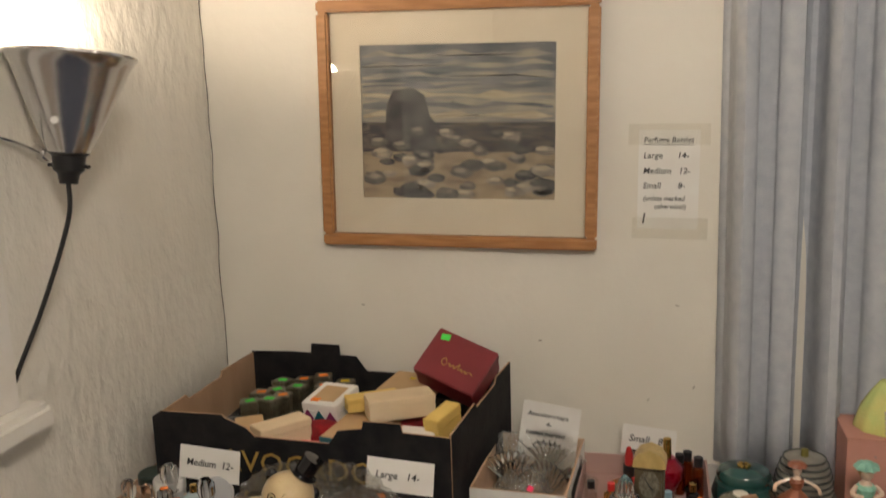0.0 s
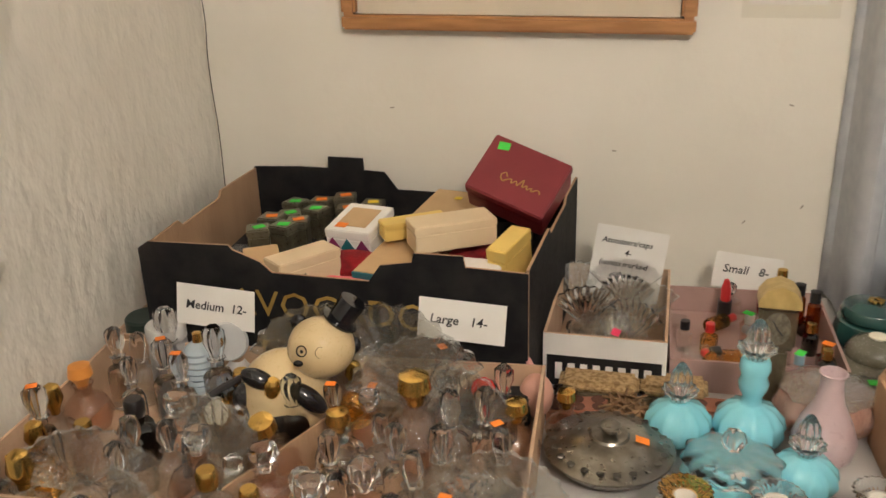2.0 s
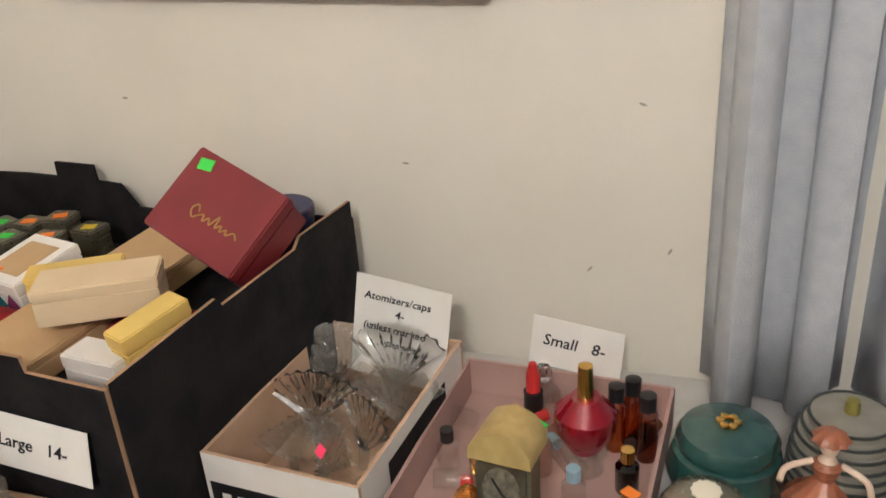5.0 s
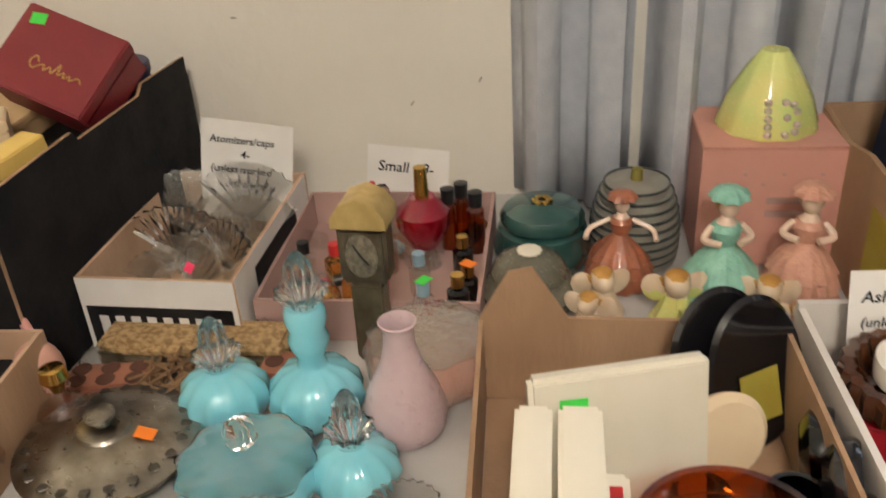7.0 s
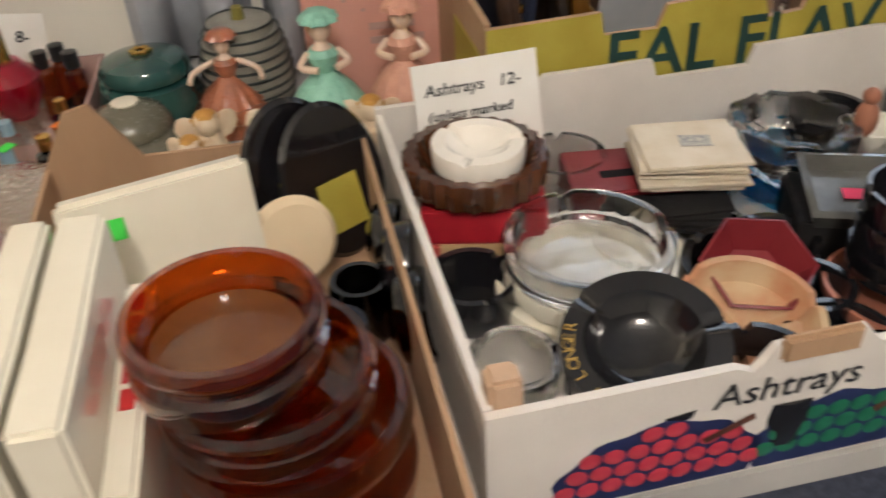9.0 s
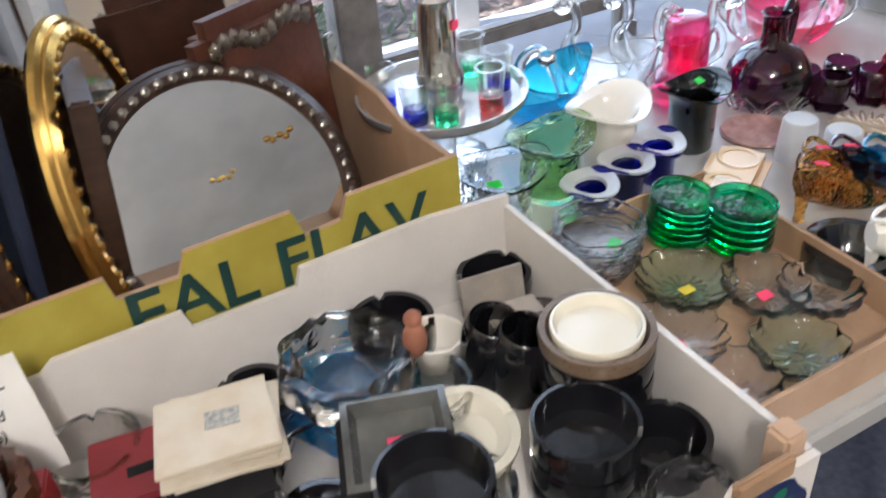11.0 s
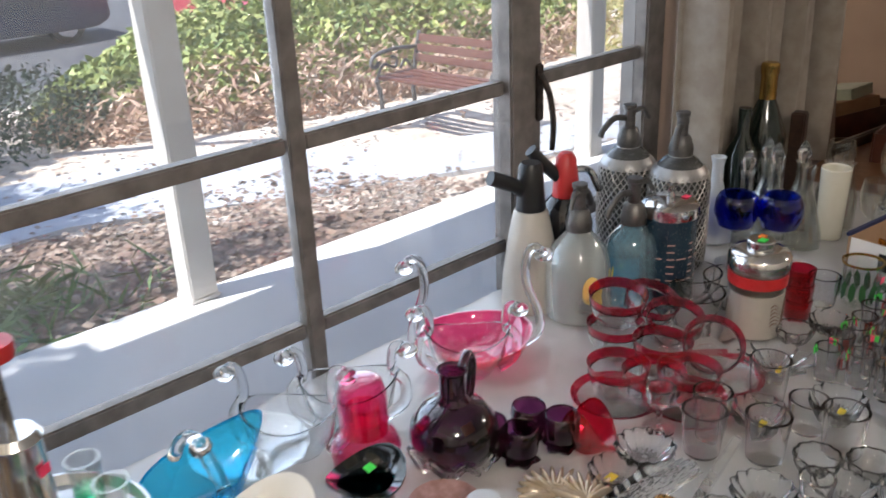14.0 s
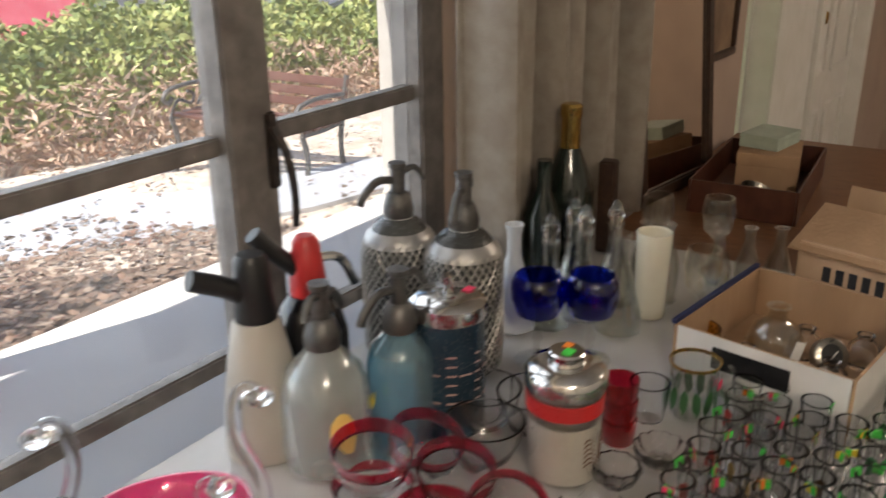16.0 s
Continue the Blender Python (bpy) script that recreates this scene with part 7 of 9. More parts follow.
def ashtray(x, y, z, R, h, mat, label, wall=0.008, notches=3, rz=0, rx=0, ry=0, name="ashtray", depth=0.75, lobes=0, amp=0.0):
    b_ = thing(name, x, y, z, label, "ashtray", "ashtrays", rz=rz, rx=rx, ry=ry)
    bm = lathe([(0, 0), (R * 0.8, 0), (R * 0.97, h * 0.2), (R, h * 0.75), (R * 0.98, h), (R - wall, h), (R - wall * 1.5, h * (1 - depth * 0.6)), (R - wall * 2.2, h * (1 - depth)), (0, h * (1 - depth))], 48, lobes, amp)
    for v in bm.verts:
        if v.co.z > h * 0.7 and notches:
            a = math.atan2(v.co.y, v.co.x)
            k_ = abs(((a * notches / (2 * math.pi)) % 1) - 0.5)
            if k_ > 0.5 - 0.035 * notches / 3:
                v.co.z -= h * 0.16
    part("body", bm, mat, b_)
    return b_
ashtray(1.376, -0.53, AZ + 0.066, 0.058, 0.028, BROWNGLASS, "dark brown ribbed glass ashtray", 0.01, 0, lobes=24, amp=0.03)
ashtray(1.378, -0.533, AZ + 0.082, 0.038, 0.022, MILK, "ivory porcelain ashtray with a rose transfer", 0.012, 3, depth=0.45)
ashtray(1.438, -0.625, AZ, 0.07, 0.022, PORCELAIN, "ivory glazed ashtray at the bottom of a stack", 0.012, 3)
ashtray(1.44, -0.627, AZ + 0.022, 0.066, 0.02, PORCELAIN, "ivory fluted ashtray in a stack", 0.01, 0, lobes=20, amp=0.02)
ashtray(1.436, -0.632, AZ + 0.042, 0.064, 0.028, CRYSTAL, "thick clear glass ashtray on a stack", 0.008, 4)
bp_ = ashtray(1.432, -0.745, AZ + 0.05, 0.054, 0.024, BLACKGLAZE, "glossy black ashtray with gold lettering on its rim", 0.016, 3, rx=16, ry=-8)
part("gold_lettering", merge(*[moved(letters(ch, 0.011, 0, 0.0002), pose(0.0465 * math.cos(a), 0.0465 * math.sin(a), 0.0244, 0, 0, math.degrees(a) - 90) @ Matrix.Translation((-0.003, -0.003, 0))) for ch, a in zip("PLAY LONGER", [2.6 + 0.15 * (k_ + 0) - 0.0 for k_ in range(11)][::-1])]), GOLDINK, bp_)
single("stacked_tin", lathe([(0, 0), (0.045, 0), (0.047, 0.004), (0.047, 0.048), (0, 0.05)], 30), BLACKGLAZE, "round black tin under an ashtray", "tin", pose(1.432, -0.738, AZ))
ashtray(1.522, -0.708, AZ, 0.052, 0.05, shade("worn_red_terracotta_dish", (0.45, 0.20, 0.10), (0.55, 0.40, 0.24), 0.35, 0, 18, 0.1, mix=(0.4, 0.6)), "deep terracotta dish with worn red paint", 0.006, 3, rx=12, depth=0.3)
bk = thing("red_and_black_dish", 1.553, -0.665, AZ + 0.03, "angular red-lined ashtray lying tilted", "ashtray", "ashtrays", rx=26, rz=-20)
part("bowl", lathe([(0, 0), (0.026, 0), (0.042, 0.026), (0.04, 0.027), (0.025, 0.004), (0, 0.004)], 6), MAROON, bk)
ashtray(1.56, -0.645, AZ, 0.05, 0.03, BLACKGLAZE, "black ashtray under the others", 0.008, 3)
ashtray(1.49, -0.60, AZ, 0.036, 0.03, PORCELAIN, "small ivory ashtray between two stacks", 0.005, 3)
mb = small_box("maroon_case", 1.512, -0.515, AZ, 0.10, 0.07, 0.045, MAROON, "maroon box under the coasters", rz=-8)
pc = thing("coaster_stack", 1.558, -0.535, AZ + 0.047, "stack of printed paper coasters", "coasters", rz=-14)
for i in range(7):
    part("coaster", moved(box(0.085, 0.075, 0.0032, 0.0008), pose(0.004 * math.sin(i * 2.1), 0.004 * math.cos(i * 1.7), 0.0042 * i, 0, 0, 5 * math.sin(i * 1.3))), shade("aged_paper", (0.66, 0.60, 0.50), (0.58, 0.50, 0.38), 0.8, 0, 30, 0.1) if i == 0 else bpy.data.materials["aged_paper"], pc)
part("print", moved(box(0.026, 0.018, 0.0004), pose(0.005, 0.0, 0.0287)), shade("grey_print", (0.25, 0.25, 0.27), (0.5, 0.48, 0.42), 0.8, 0, 300, 0), pc)
single("black_card_fan", merge(*[moved(box(0.10, 0.06, 0.003), pose(0, 0, 0.006 * k_, 4 * k_, 0, 8 * k_)) for k_ in range(4)]), BLACKPRINT, "fan of black cards under the coasters", "cards", pose(1.535, -0.55, AZ + 0.02, 0, 0, -30))
for i in range(3):
    ashtray(1.66, -0.69, AZ + 0.031 + 0.0235 * i, 0.042 - 0.0008 * i, 0.0265, BLACKGLAZE, "black stacking ashtray with faded gilt print", 0.004, 3, rz=20 * i)
ashtray(1.655, -0.70, AZ + 0.016, 0.056, 0.012, COPPER, "copper saucer under black ashtrays", 0.004, 0)
single("black_saucer", lathe([(0, 0), (0.04, 0), (0.05, 0.008), (0.048, 0.0105), (0, 0.0105)], 30), BLACKGLAZE, "black saucer at the bottom of a stack", "saucer", pose(1.655, -0.70, AZ - 0.0005))
for i in range(3):
    ashtray(1.781, -0.688, AZ + 0.001 + 0.026 * i, 0.04, 0.029, BLACKGLAZE, "black stacking ashtray with gilt crests", 0.004, 3, rz=35 * i)
for i in range(3):
    ashtray(1.838, -0.625, AZ + 0.026 * i, 0.046, 0.029, BLACKGLAZE, "dark stacked ashtray with a pale band", 0.004, 3, rz=15 * i)
ashtray(1.838, -0.625, AZ + 0.078, 0.046, 0.018, shade("brown_glazed_rim", (0.16, 0.11, 0.07), None, 0.3, 0, 30, 0.1), "brown ashtray on top of a stack", 0.006, 0)
ashtray(1.838, -0.625, AZ + 0.088, 0.037, 0.012, PORCELAIN, "cream dish on top of a stack", 0.003, 0)
ashtray(1.672, -0.508, AZ + 0.03, 0.056, 0.035, G_CUT, "thick clear cut glass ashtray", 0.012, 4, lobes=8, amp=0.05)
ashtray(1.672, -0.508, AZ, 0.06, 0.03, G_AQUA, "turquoise glass ashtray under a clear one", 0.010, 4, lobes=6, amp=0.08)
sq = thing("square_ashtray", 1.672, -0.605, AZ + 0.04, "square smoked glass ashtray with a pink sticker", "ashtray", "ashtrays", rz=-20, rx=8)
part("body", moved(lathe([(0, 0), (0.05, 0), (0.058, 0.016), (0.05, 0.018), (0.042, 0.006), (0, 0.005)], 4), pose(0, 0, 0, 0, 0, 45)), shade("smoky_square_glass", (0.07, 0.07, 0.065), (0.12, 0.12, 0.11), 0.15, 0, 30, 0.02, coat=0.5), sq)
sticker(sq, 0.0, 0.0, 0.0065, "pink", 0.017)
single("black_box", box(0.09, 0.08, 0.04, 0.002), BLACKPRINT, "black box under an ashtray", "box", pose(1.672, -0.60, AZ, 0, 0, -20))
ashtray(1.725, -0.61, AZ + 0.02, 0.042, 0.018, PORCELAIN, "ivory oval dish tilted on its side", 0.008, 3, rx=14)
single("ramekin", lathe(hollow([(0.018, 0), (0.022, 0.004), (0.026, 0.03)], 0.003), 28, 20, 0.02), MILK, "small white ribbed ramekin among the ashtrays", "dish", pose(1.752, -0.515, AZ + 0.02))
single("orange_dog_pin", merge(ball(0.012, (0, 0, 0.012), (0.9, 0.8, 1.6), 2), ball(0.008, (0, 0, 0.034), (1, 1, 1), 2)), TERRACOTTA, "small orange clay ornament", "ornament", pose(1.727, -0.53, AZ + 0.055))
for x, y in ((1.80, -0.565), (1.785, -0.54)):
    single("dark_cup", lathe(hollow([(0.022, 0), (0.026, 0.005), (0.026, 0.06), (0.022, 0.075)], 0.003), 28), BLACKGLAZE, "glossy black cup among the ashtrays", "cup", pose(x, y, AZ, 10, 0, 20))
single("paper_packet", merge(moved(box(0.06, 0.004, 0.07), pose(0, 0, 0, -14)), moved(box(0.05, 0.03, 0.05, 0.002), pose(0.006, -0.02, 0))), shade("grey_packet", (0.36, 0.31, 0.26), (0.24, 0.22, 0.2), 0.6, 0, 30, 0.2), "open paper packet with dark print", "packet", pose(1.822, -0.505, AZ, 0, 0, -8))
ashtray(1.82, -0.745, AZ + 0.02, 0.034, 0.03, G_CUT, "small clear ribbed glass ashtray", 0.006, 0, rx=40, lobes=14, amp=0.04)
for i, (x, y, R_) in enumerate(((1.62, -0.57, 0.04), (1.60, -0.62, 0.035), (1.71, -0.655, 0.03), (1.585, -0.735, 0.04))):
    ashtray(x, y, AZ, R_, 0.028, BLACKGLAZE if i % 2 else G_CUT, "ashtray deep in the carton", 0.006, 3)
for i, (x, y) in enumerate(((1.36, -0.70), (1.35, -0.62), (1.47, -0.475), (1.60, -0.475), (1.475, -0.555), (1.73, -0.475), (1.85, -0.53), (1.845, -0.46), (1.72, -0.56), (1.59, -0.685), (1.71, -0.755), (1.505, -0.765), (1.60, -0.77), (1.845, -0.70), (1.74, -0.77))):
    ashtray(x, y, AZ - 0.0005 + 0.004 * (i % 2), 0.033 + 0.003 * (i % 3), 0.03 + 0.008 * (i % 3), BLACKGLAZE if i % 2 else G_CUT, "glass ashtray packed between the stacks", 0.006, 3, rz=40 * i)

# ---- the yellow carton of mirrors ----
yb_ = tray_box("mirror_carton", 1.415, -0.418, 1.838, -0.10, T, 0.905, YELLOWPRINT, KRAFT, "yellow printed carton holding framed mirrors", th=0.006,
               front=[(0, 0.98), (0.25, 1.0), (0.26, 0.86), (0.38, 0.86), (0.40, 1.0), (0.62, 1.02), (0.64, 0.84), (0.72, 0.86), (0.74, 1.0), (1, 1.02)], back=[(0, 1), (1, 1)], sides=[(0, 1), (0.3, 0.95), (0.5, 1.03), (1, 1)])
words_on(yb_, "EAL FLAV", 0.066, Matrix.Translation((-0.10, -0.1605, 0.088)) @ UP, shade("dark_green_ink", (0.012, 0.05, 0.045), None, 0.5, 0, 40, 0), 0.0, 0.001)
for c in yb_.children:
    if c.name.startswith("side_panel"):
        c.data.materials[0] = KRAFT
part("printed_patch", moved(box(0.10, 0.001, 0.075), pose(-0.2123, -0.085, 0.045, 0, 0, 90)), YELLOWPRINT, yb_, "yellow printed patch")
def oval_frame(name, x, y, z, rx_, rz_, a, b, mat, label, bead=True, glass=MIRROR, ry_=0):
    m_ = thing(name, x, y, z, label, "mirror", "framed mirrors", rx=rx_, rz=rz_, ry=ry_)
    ring = [(a * math.cos(t), 0, b * math.sin(t)) for t in [k_ * math.pi / 16 for k_ in range(32)]]
    part("frame", merge(tube(ring, 0.010, 8, True), tube([(q[0] * 1.07, 0.004, q[2] * 1.07) for q in ring], 0.007, 8, True)), mat, m_)
    part("mirror_plate", moved(lathe([(0, 0), (1, 0), (1, 0.003), (0, 0.003)], 40), pose(0, 0, 0, 90) @ Matrix.Diagonal((a * 0.985, b * 0.985, 1, 1))), glass, m_)
    part("backing", moved(lathe([(0, 0), (1, 0), (1, 0.004), (0, 0.004)], 40), pose(0, 0.010, 0, 90) @ Matrix.Diagonal((a * 1.02, b * 1.02, 1, 1))), NAVY, m_)
    if bead:
        part("beading", merge(*[ball(0.0055, (a * 0.99 * math.cos(t), -0.009, b * 0.99 * math.sin(t)), (1, 0.8, 1), 1) for t in [k_ * math.pi / 26 for k_ in range(52)]]), BRASS if bead == "gold" else PEWTER, m_, "beaded rim")["kind"] = "stuff"
    return m_
oval_frame("oval_mirror", 1.50, -0.275, T + 0.145, -8, 62, 0.10, 0.135, DARKWOOD, "dark oval mirror with a beaded gilt rim", "gold")
oval_frame("oval_mirror", 1.565, -0.26, T + 0.15, -6, 66, 0.11, 0.14, BRASS, "oval mirror in a tarnished brass frame", "gold")
oval_frame("round_mirror", 1.655, -0.295, T + 0.115, -35, 12, 0.125, 0.125, DARKWOOD, "round mirror with a dark twisted rim, leaning in the carton", True)
single("dark_frame_panel", box(0.012, 0.20, 0.30, 0.003), NAVY, "dark navy framed panel standing on edge", "frame", pose(1.455, -0.26, T + 0.007, 0, 6, 3))
single("dark_frame_panel", box(0.02, 0.18, 0.26, 0.003), DARKWOOD, "dark wooden frame seen edge on", "frame", pose(1.535, -0.25, T + 0.007, 0, 5, -4))
cs = thing("leather_case", 1.75, -0.20, T + 0.007, "worn brown leather case with a metal clasp", "case", rz=24, rx=-6)
part("body", box(0.16, 0.05, 0.25, 0.018, 4), LEATHER, cs)
part("clasp", moved(box(0.016, 0.006, 0.03, 0.002), pose(0.079, -0.02, 0.16)), PEWTER, cs)
part("filigree_trim", merge(*[ball(0.008, (-0.07 + 0.012 * k_, -0.026, 0.225 + 0.006 * math.sin(k_)), (1, 0.5, 1.3), 1) for k_ in range(11)]), PEWTER, cs)
fm = thing("standing_mirror", 1.70, -0.075, T, "small dark-framed standing mirror before the window", "mirror", rz=8, rx=-10)
for a_, b_2 in (((-0.16, -0.008, 0.30), (0.16, 0.008, 0.318)), ((-0.16, -0.008, 0.02), (0.16, 0.008, 0.036)), ((-0.16, -0.008, 0.036), (-0.145, 0.008, 0.30)), ((0.145, -0.008, 0.036), (0.16, 0.008, 0.30))):
    part("frame_bar", span(a_, b_2, 0.003), DARKWOOD, fm)
part("mirror_plate", span((-0.146, -0.002, 0.035), (0.146, 0.003, 0.301)), MIRROR_WARM, fm)
part("hook", tube([(0.155, 0, 0.318), (0.158, -0.002, 0.328), (0.15, -0.004, 0.33)], 0.004, 6), IRON, fm)
part("foot", box(0.26, 0.06, 0.02, 0.003), DARKWOOD, fm)
single("gold_trinket", merge(*[ball(0.004, (0.006 * (k_ - 2), 0.002 * math.sin(2 * k_), 0.002 * math.cos(3 * k_)), (1, 0.8, 0.9), 1) for k_ in range(5)]), BRASS, "gilt trinket resting on the mirror rim", "trinket", pose(1.70, -0.345, T + 0.19, 0, 0, 10))

# ---- glass by the window ----
ds = thing("drink_dispenser_tray", 1.915, -0.245, T, "chrome pump dispenser on a round glass tray of shot glasses", "dispenser")
part("stand_foot", lathe([(0, 0), (0.05, 0), (0.052, 0.004), (0.03, 0.012), (0.012, 0.03), (0.012, 0.10), (0.03, 0.118), (0, 0.118)], 32, 24, 0.02), G_CUT, ds, "ribbed clear glass foot")
part("tray", lathe([(0, 0.12), (0.088, 0.12), (0.094, 0.126), (0.095, 0.134), (0.092, 0.134), (0.087, 0.125), (0, 0.125)], 44), shade("white_chrome_tray", (0.62, 0.64, 0.66), (0.7, 0.7, 0.72), 0.15, 0.7, 20, 0.02), ds)
part("cylinder", lathe([(0, 0.126), (0.024, 0.126), (0.026, 0.13), (0.026, 0.155), (0.021, 0.165), (0.021, 0.235), (0.023, 0.238), (0.018, 0.245), (0, 0.246)], 32), CHROME, ds)
part("plunger_rod", tube([(0, 0, 0.245), (0, 0, 0.28), (0, 0, 0.315)], 0.0035, 8), PEWTER, ds)
part("plunger_knob", lathe([(0, 0.314), (0.017, 0.314), (0.018, 0.318), (0.018, 0.328), (0, 0.329)], 24), REDPLASTIC, ds, "red knob")
sticker(ds, 0.012, -0.0185, 0.21, "pink", 0.012, rx=90, rz=30)
TZ = T + 0.1265
for k_, (a, g) in enumerate(((-2.5, G_BLUE), (-2.0, G_GREEN), (-1.1, G_RUBY), (-0.35, G_BLUE), (0.5, G_GREEN), (2.9, G_BLUE))):
    s_ = thing("shot_glass", 1.915 + 0.064 * math.cos(a), -0.245 + 0.064 * math.sin(a), TZ, "clear shot glass with a coloured base", "glass", "shot glasses on the tray")
    part("bowl", lathe(hollow([(0.013, 0.014), (0.0135, 0.02), (0.017, 0.046)], 0.0036), 24), G_THIN, s_)
    part("coloured_base", lathe([(0, 0), (0.013, 0), (0.0135, 0.003), (0.0135, 0.0145), (0, 0.0145)], 24), g, s_)


def swan_neck(pts, r=0.008):
    return merge(tube(pts, r, 10, taper=0.7), ball(r * 1.35, pts[-1], (1.3, 1, 1), 2))
def swan(x, y, R, bowl, label, rz=0, h=0.13, necks=2, squash=0.75, deep=1.0):
    """A blown swan dish: a boat-shaped bowl with long curved necks."""
    b_ = thing("swan_dish", x, y, T, label, "glass dish", "swan dishes", rz=rz)
    bm = lathe(hollow([(R * 0.3, 0), (R * 0.55, 0.006), (R * 0.9, 0.03), (R, 0.055), (R * 1.02, 0.06)], 0.0036), 36)
    for v in bm.verts:
        v.co.y *= squash
        v.co.z = deep * (v.co.z + 0.25 * v.co.z * (v.co.x / R) ** 2)
    part("bowl", bm, bowl, b_)
    for s_ in ((1, -1) if necks == 2 else (1,)):
        part("neck", swan_neck([(s_ * R * 0.75, 0, 0.012), (s_ * R * 1.12, 0, 0.03), (s_ * R * 1.15, 0, 0.06), (s_ * R * 0.92, 0, h * 0.72), (s_ * R * 0.95, 0, h * 0.98), (s_ * R * 1.12, 0, h * 1.04), (s_ * R * 1.24, 0, h * 0.96)]), CRYSTAL, b_, "clear glass swan neck")
    return b_
swan(2.56, -0.142, 0.08, G_CRAN, "cranberry glass bowl with clear swan necks", rz=-35, h=0.16, squash=0.95, deep=0.62)
swan(2.515, -0.17, 0.058, CRYSTAL, "clear glass swan dish with curved necks", rz=-42, h=0.105)
swan(2.235, -0.145, 0.06, CRYSTAL, "clear glass swan dish with curved necks", rz=-50, h=0.12)
swan(2.325, -0.145, 0.062, CRYSTAL, "clear glass swan dish with curved necks", rz=-40, h=0.11)
bb = thing("turquoise_basket", 2.112, -0.148, T, "turquoise glass boat dish with a clear bird handle", "glass dish", rz=14)
bm = lathe(hollow([(0.025, 0), (0.045, 0.008), (0.064, 0.032), (0.07, 0.05)], 0.003), 36)
for v in bm.verts:
    k_ = max(v.co.x, 0) / 0.07
    v.co.x *= 1.15 + 0.25 * k_
    v.co.y *= 0.8 * (1 - 0.45 * k_)
    v.co.z += 0.022 * k_ * v.co.z / 0.05
part("bowl", bm, G_AQUA, bb)
part("handle", merge(tube([(-0.01, -0.05, 0.04), (-0.015, -0.035, 0.08), (-0.005, 0.0, 0.095), (0.0, 0.03, 0.075), (0.0, 0.045, 0.05)], 0.008, 10), ball(0.012, (-0.012, -0.02, 0.093), (1.2, 1, 0.9), 2), ball(0.010, (-0.015, -0.05, 0.045), (1, 1, 1), 2)), CRYSTAL, bb, "clear glass bird handle")
single("clear_plate", lathe([(0, 0), (0.04, 0), (0.06, 0.006), (0.075, 0.012), (0.074, 0.0135), (0.058, 0.008), (0, 0.003)], 40), G_CLEAR, "clear glass plate by the window", "plate", pose(2.20, -0.10, T))
tu = thing("cranberry_tumble_up", 2.285, -0.225, T, "cranberry glass carafe with its tumbler upside down on top", "carafe")
part("carafe", lathe(hollow([(0.03, 0), (0.04, 0.006), (0.043, 0.03), (0.036, 0.046), (0.022, 0.056), (0.02, 0.085)], 0.002), 32), G_CRAN, tu)
part("tumbler", lathe(hollow([(0.030, 0.052), (0.0295, 0.10), (0.025, 0.117), (0.018, 0.121), (0.0, 0.1215)], 0.0018), 32), G_CRAN, tu)
jg = thing("amethyst_jug", 2.37, -0.29, T, "dark amethyst glass jug with a loop handle", "jug")
part("body", lathe(hollow([(0.032, 0), (0.046, 0.01), (0.055, 0.034), (0.052, 0.052), (0.038, 0.072), (0.02, 0.08), (0.0155, 0.09), (0.0155, 0.118), (0.019, 0.122)], 0.003), 40), G_PURPLE, jg)
part("handle", tube([(0.016, 0.0, 0.116), (0.032, 0.006, 0.126), (0.04, 0.008, 0.112), (0.036, 0.006, 0.088), (0.03, 0.004, 0.074)], 0.0065, 10), G_PURPLE, jg)
part("applied_petals", merge(*[tube([(0.05 * math.cos(a), 0.05 * math.sin(a), 0.006), (0.056 * math.cos(a + 0.25), 0.056 * math.sin(a + 0.25), 0.022), (0.05 * math.cos(a + 0.6), 0.05 * math.sin(a + 0.6), 0.004)], 0.004, 6) for a in [k_ * math.pi / 4 for k_ in range(8)]]), CRYSTAL, jg, "applied clear glass petals")
sticker(jg, -0.012, -0.036, 0.062, "yellow", 0.016, rx=58)
for x, y in ((2.42, -0.352), (2.462, -0.328), (2.405, -0.315), (2.475, -0.37)):
    c_ = thing("amethyst_cup", x, y, T, "small dark amethyst glass cup with petals", "cup", "amethyst cups")
    part("bowl", lathe(hollow([(0.012, 0.006), (0.021, 0.014), (0.023, 0.036), (0.021, 0.046)], 0.002), 24), G_PURPLE, c_)
    part("petal_foot", lathe([(0, 0), (0.02, 0), (0.022, 0.003), (0.014, 0.008), (0, 0.008)], 24, 6, 0.15), G_PURPLE, c_)
rv = thing("ruby_napkin_vase", 2.495, -0.395, T, "ruby glass handkerchief vase with a tall point", "vase", rz=25)
bm = lathe(hollow([(0.016, 0), (0.022, 0.004), (0.036, 0.026)], 0.002), 32)
for v in bm.verts:
    a = math.atan2(v.co.y, v.co.x)
    v.co.z += max(0, v.co.z - 0.006) * (1.1 * math.cos(2 * a) + 1.4 * max(0, math.cos(a - 2.6)) ** 3)
part("vase", bm, G_RUBY, rv)

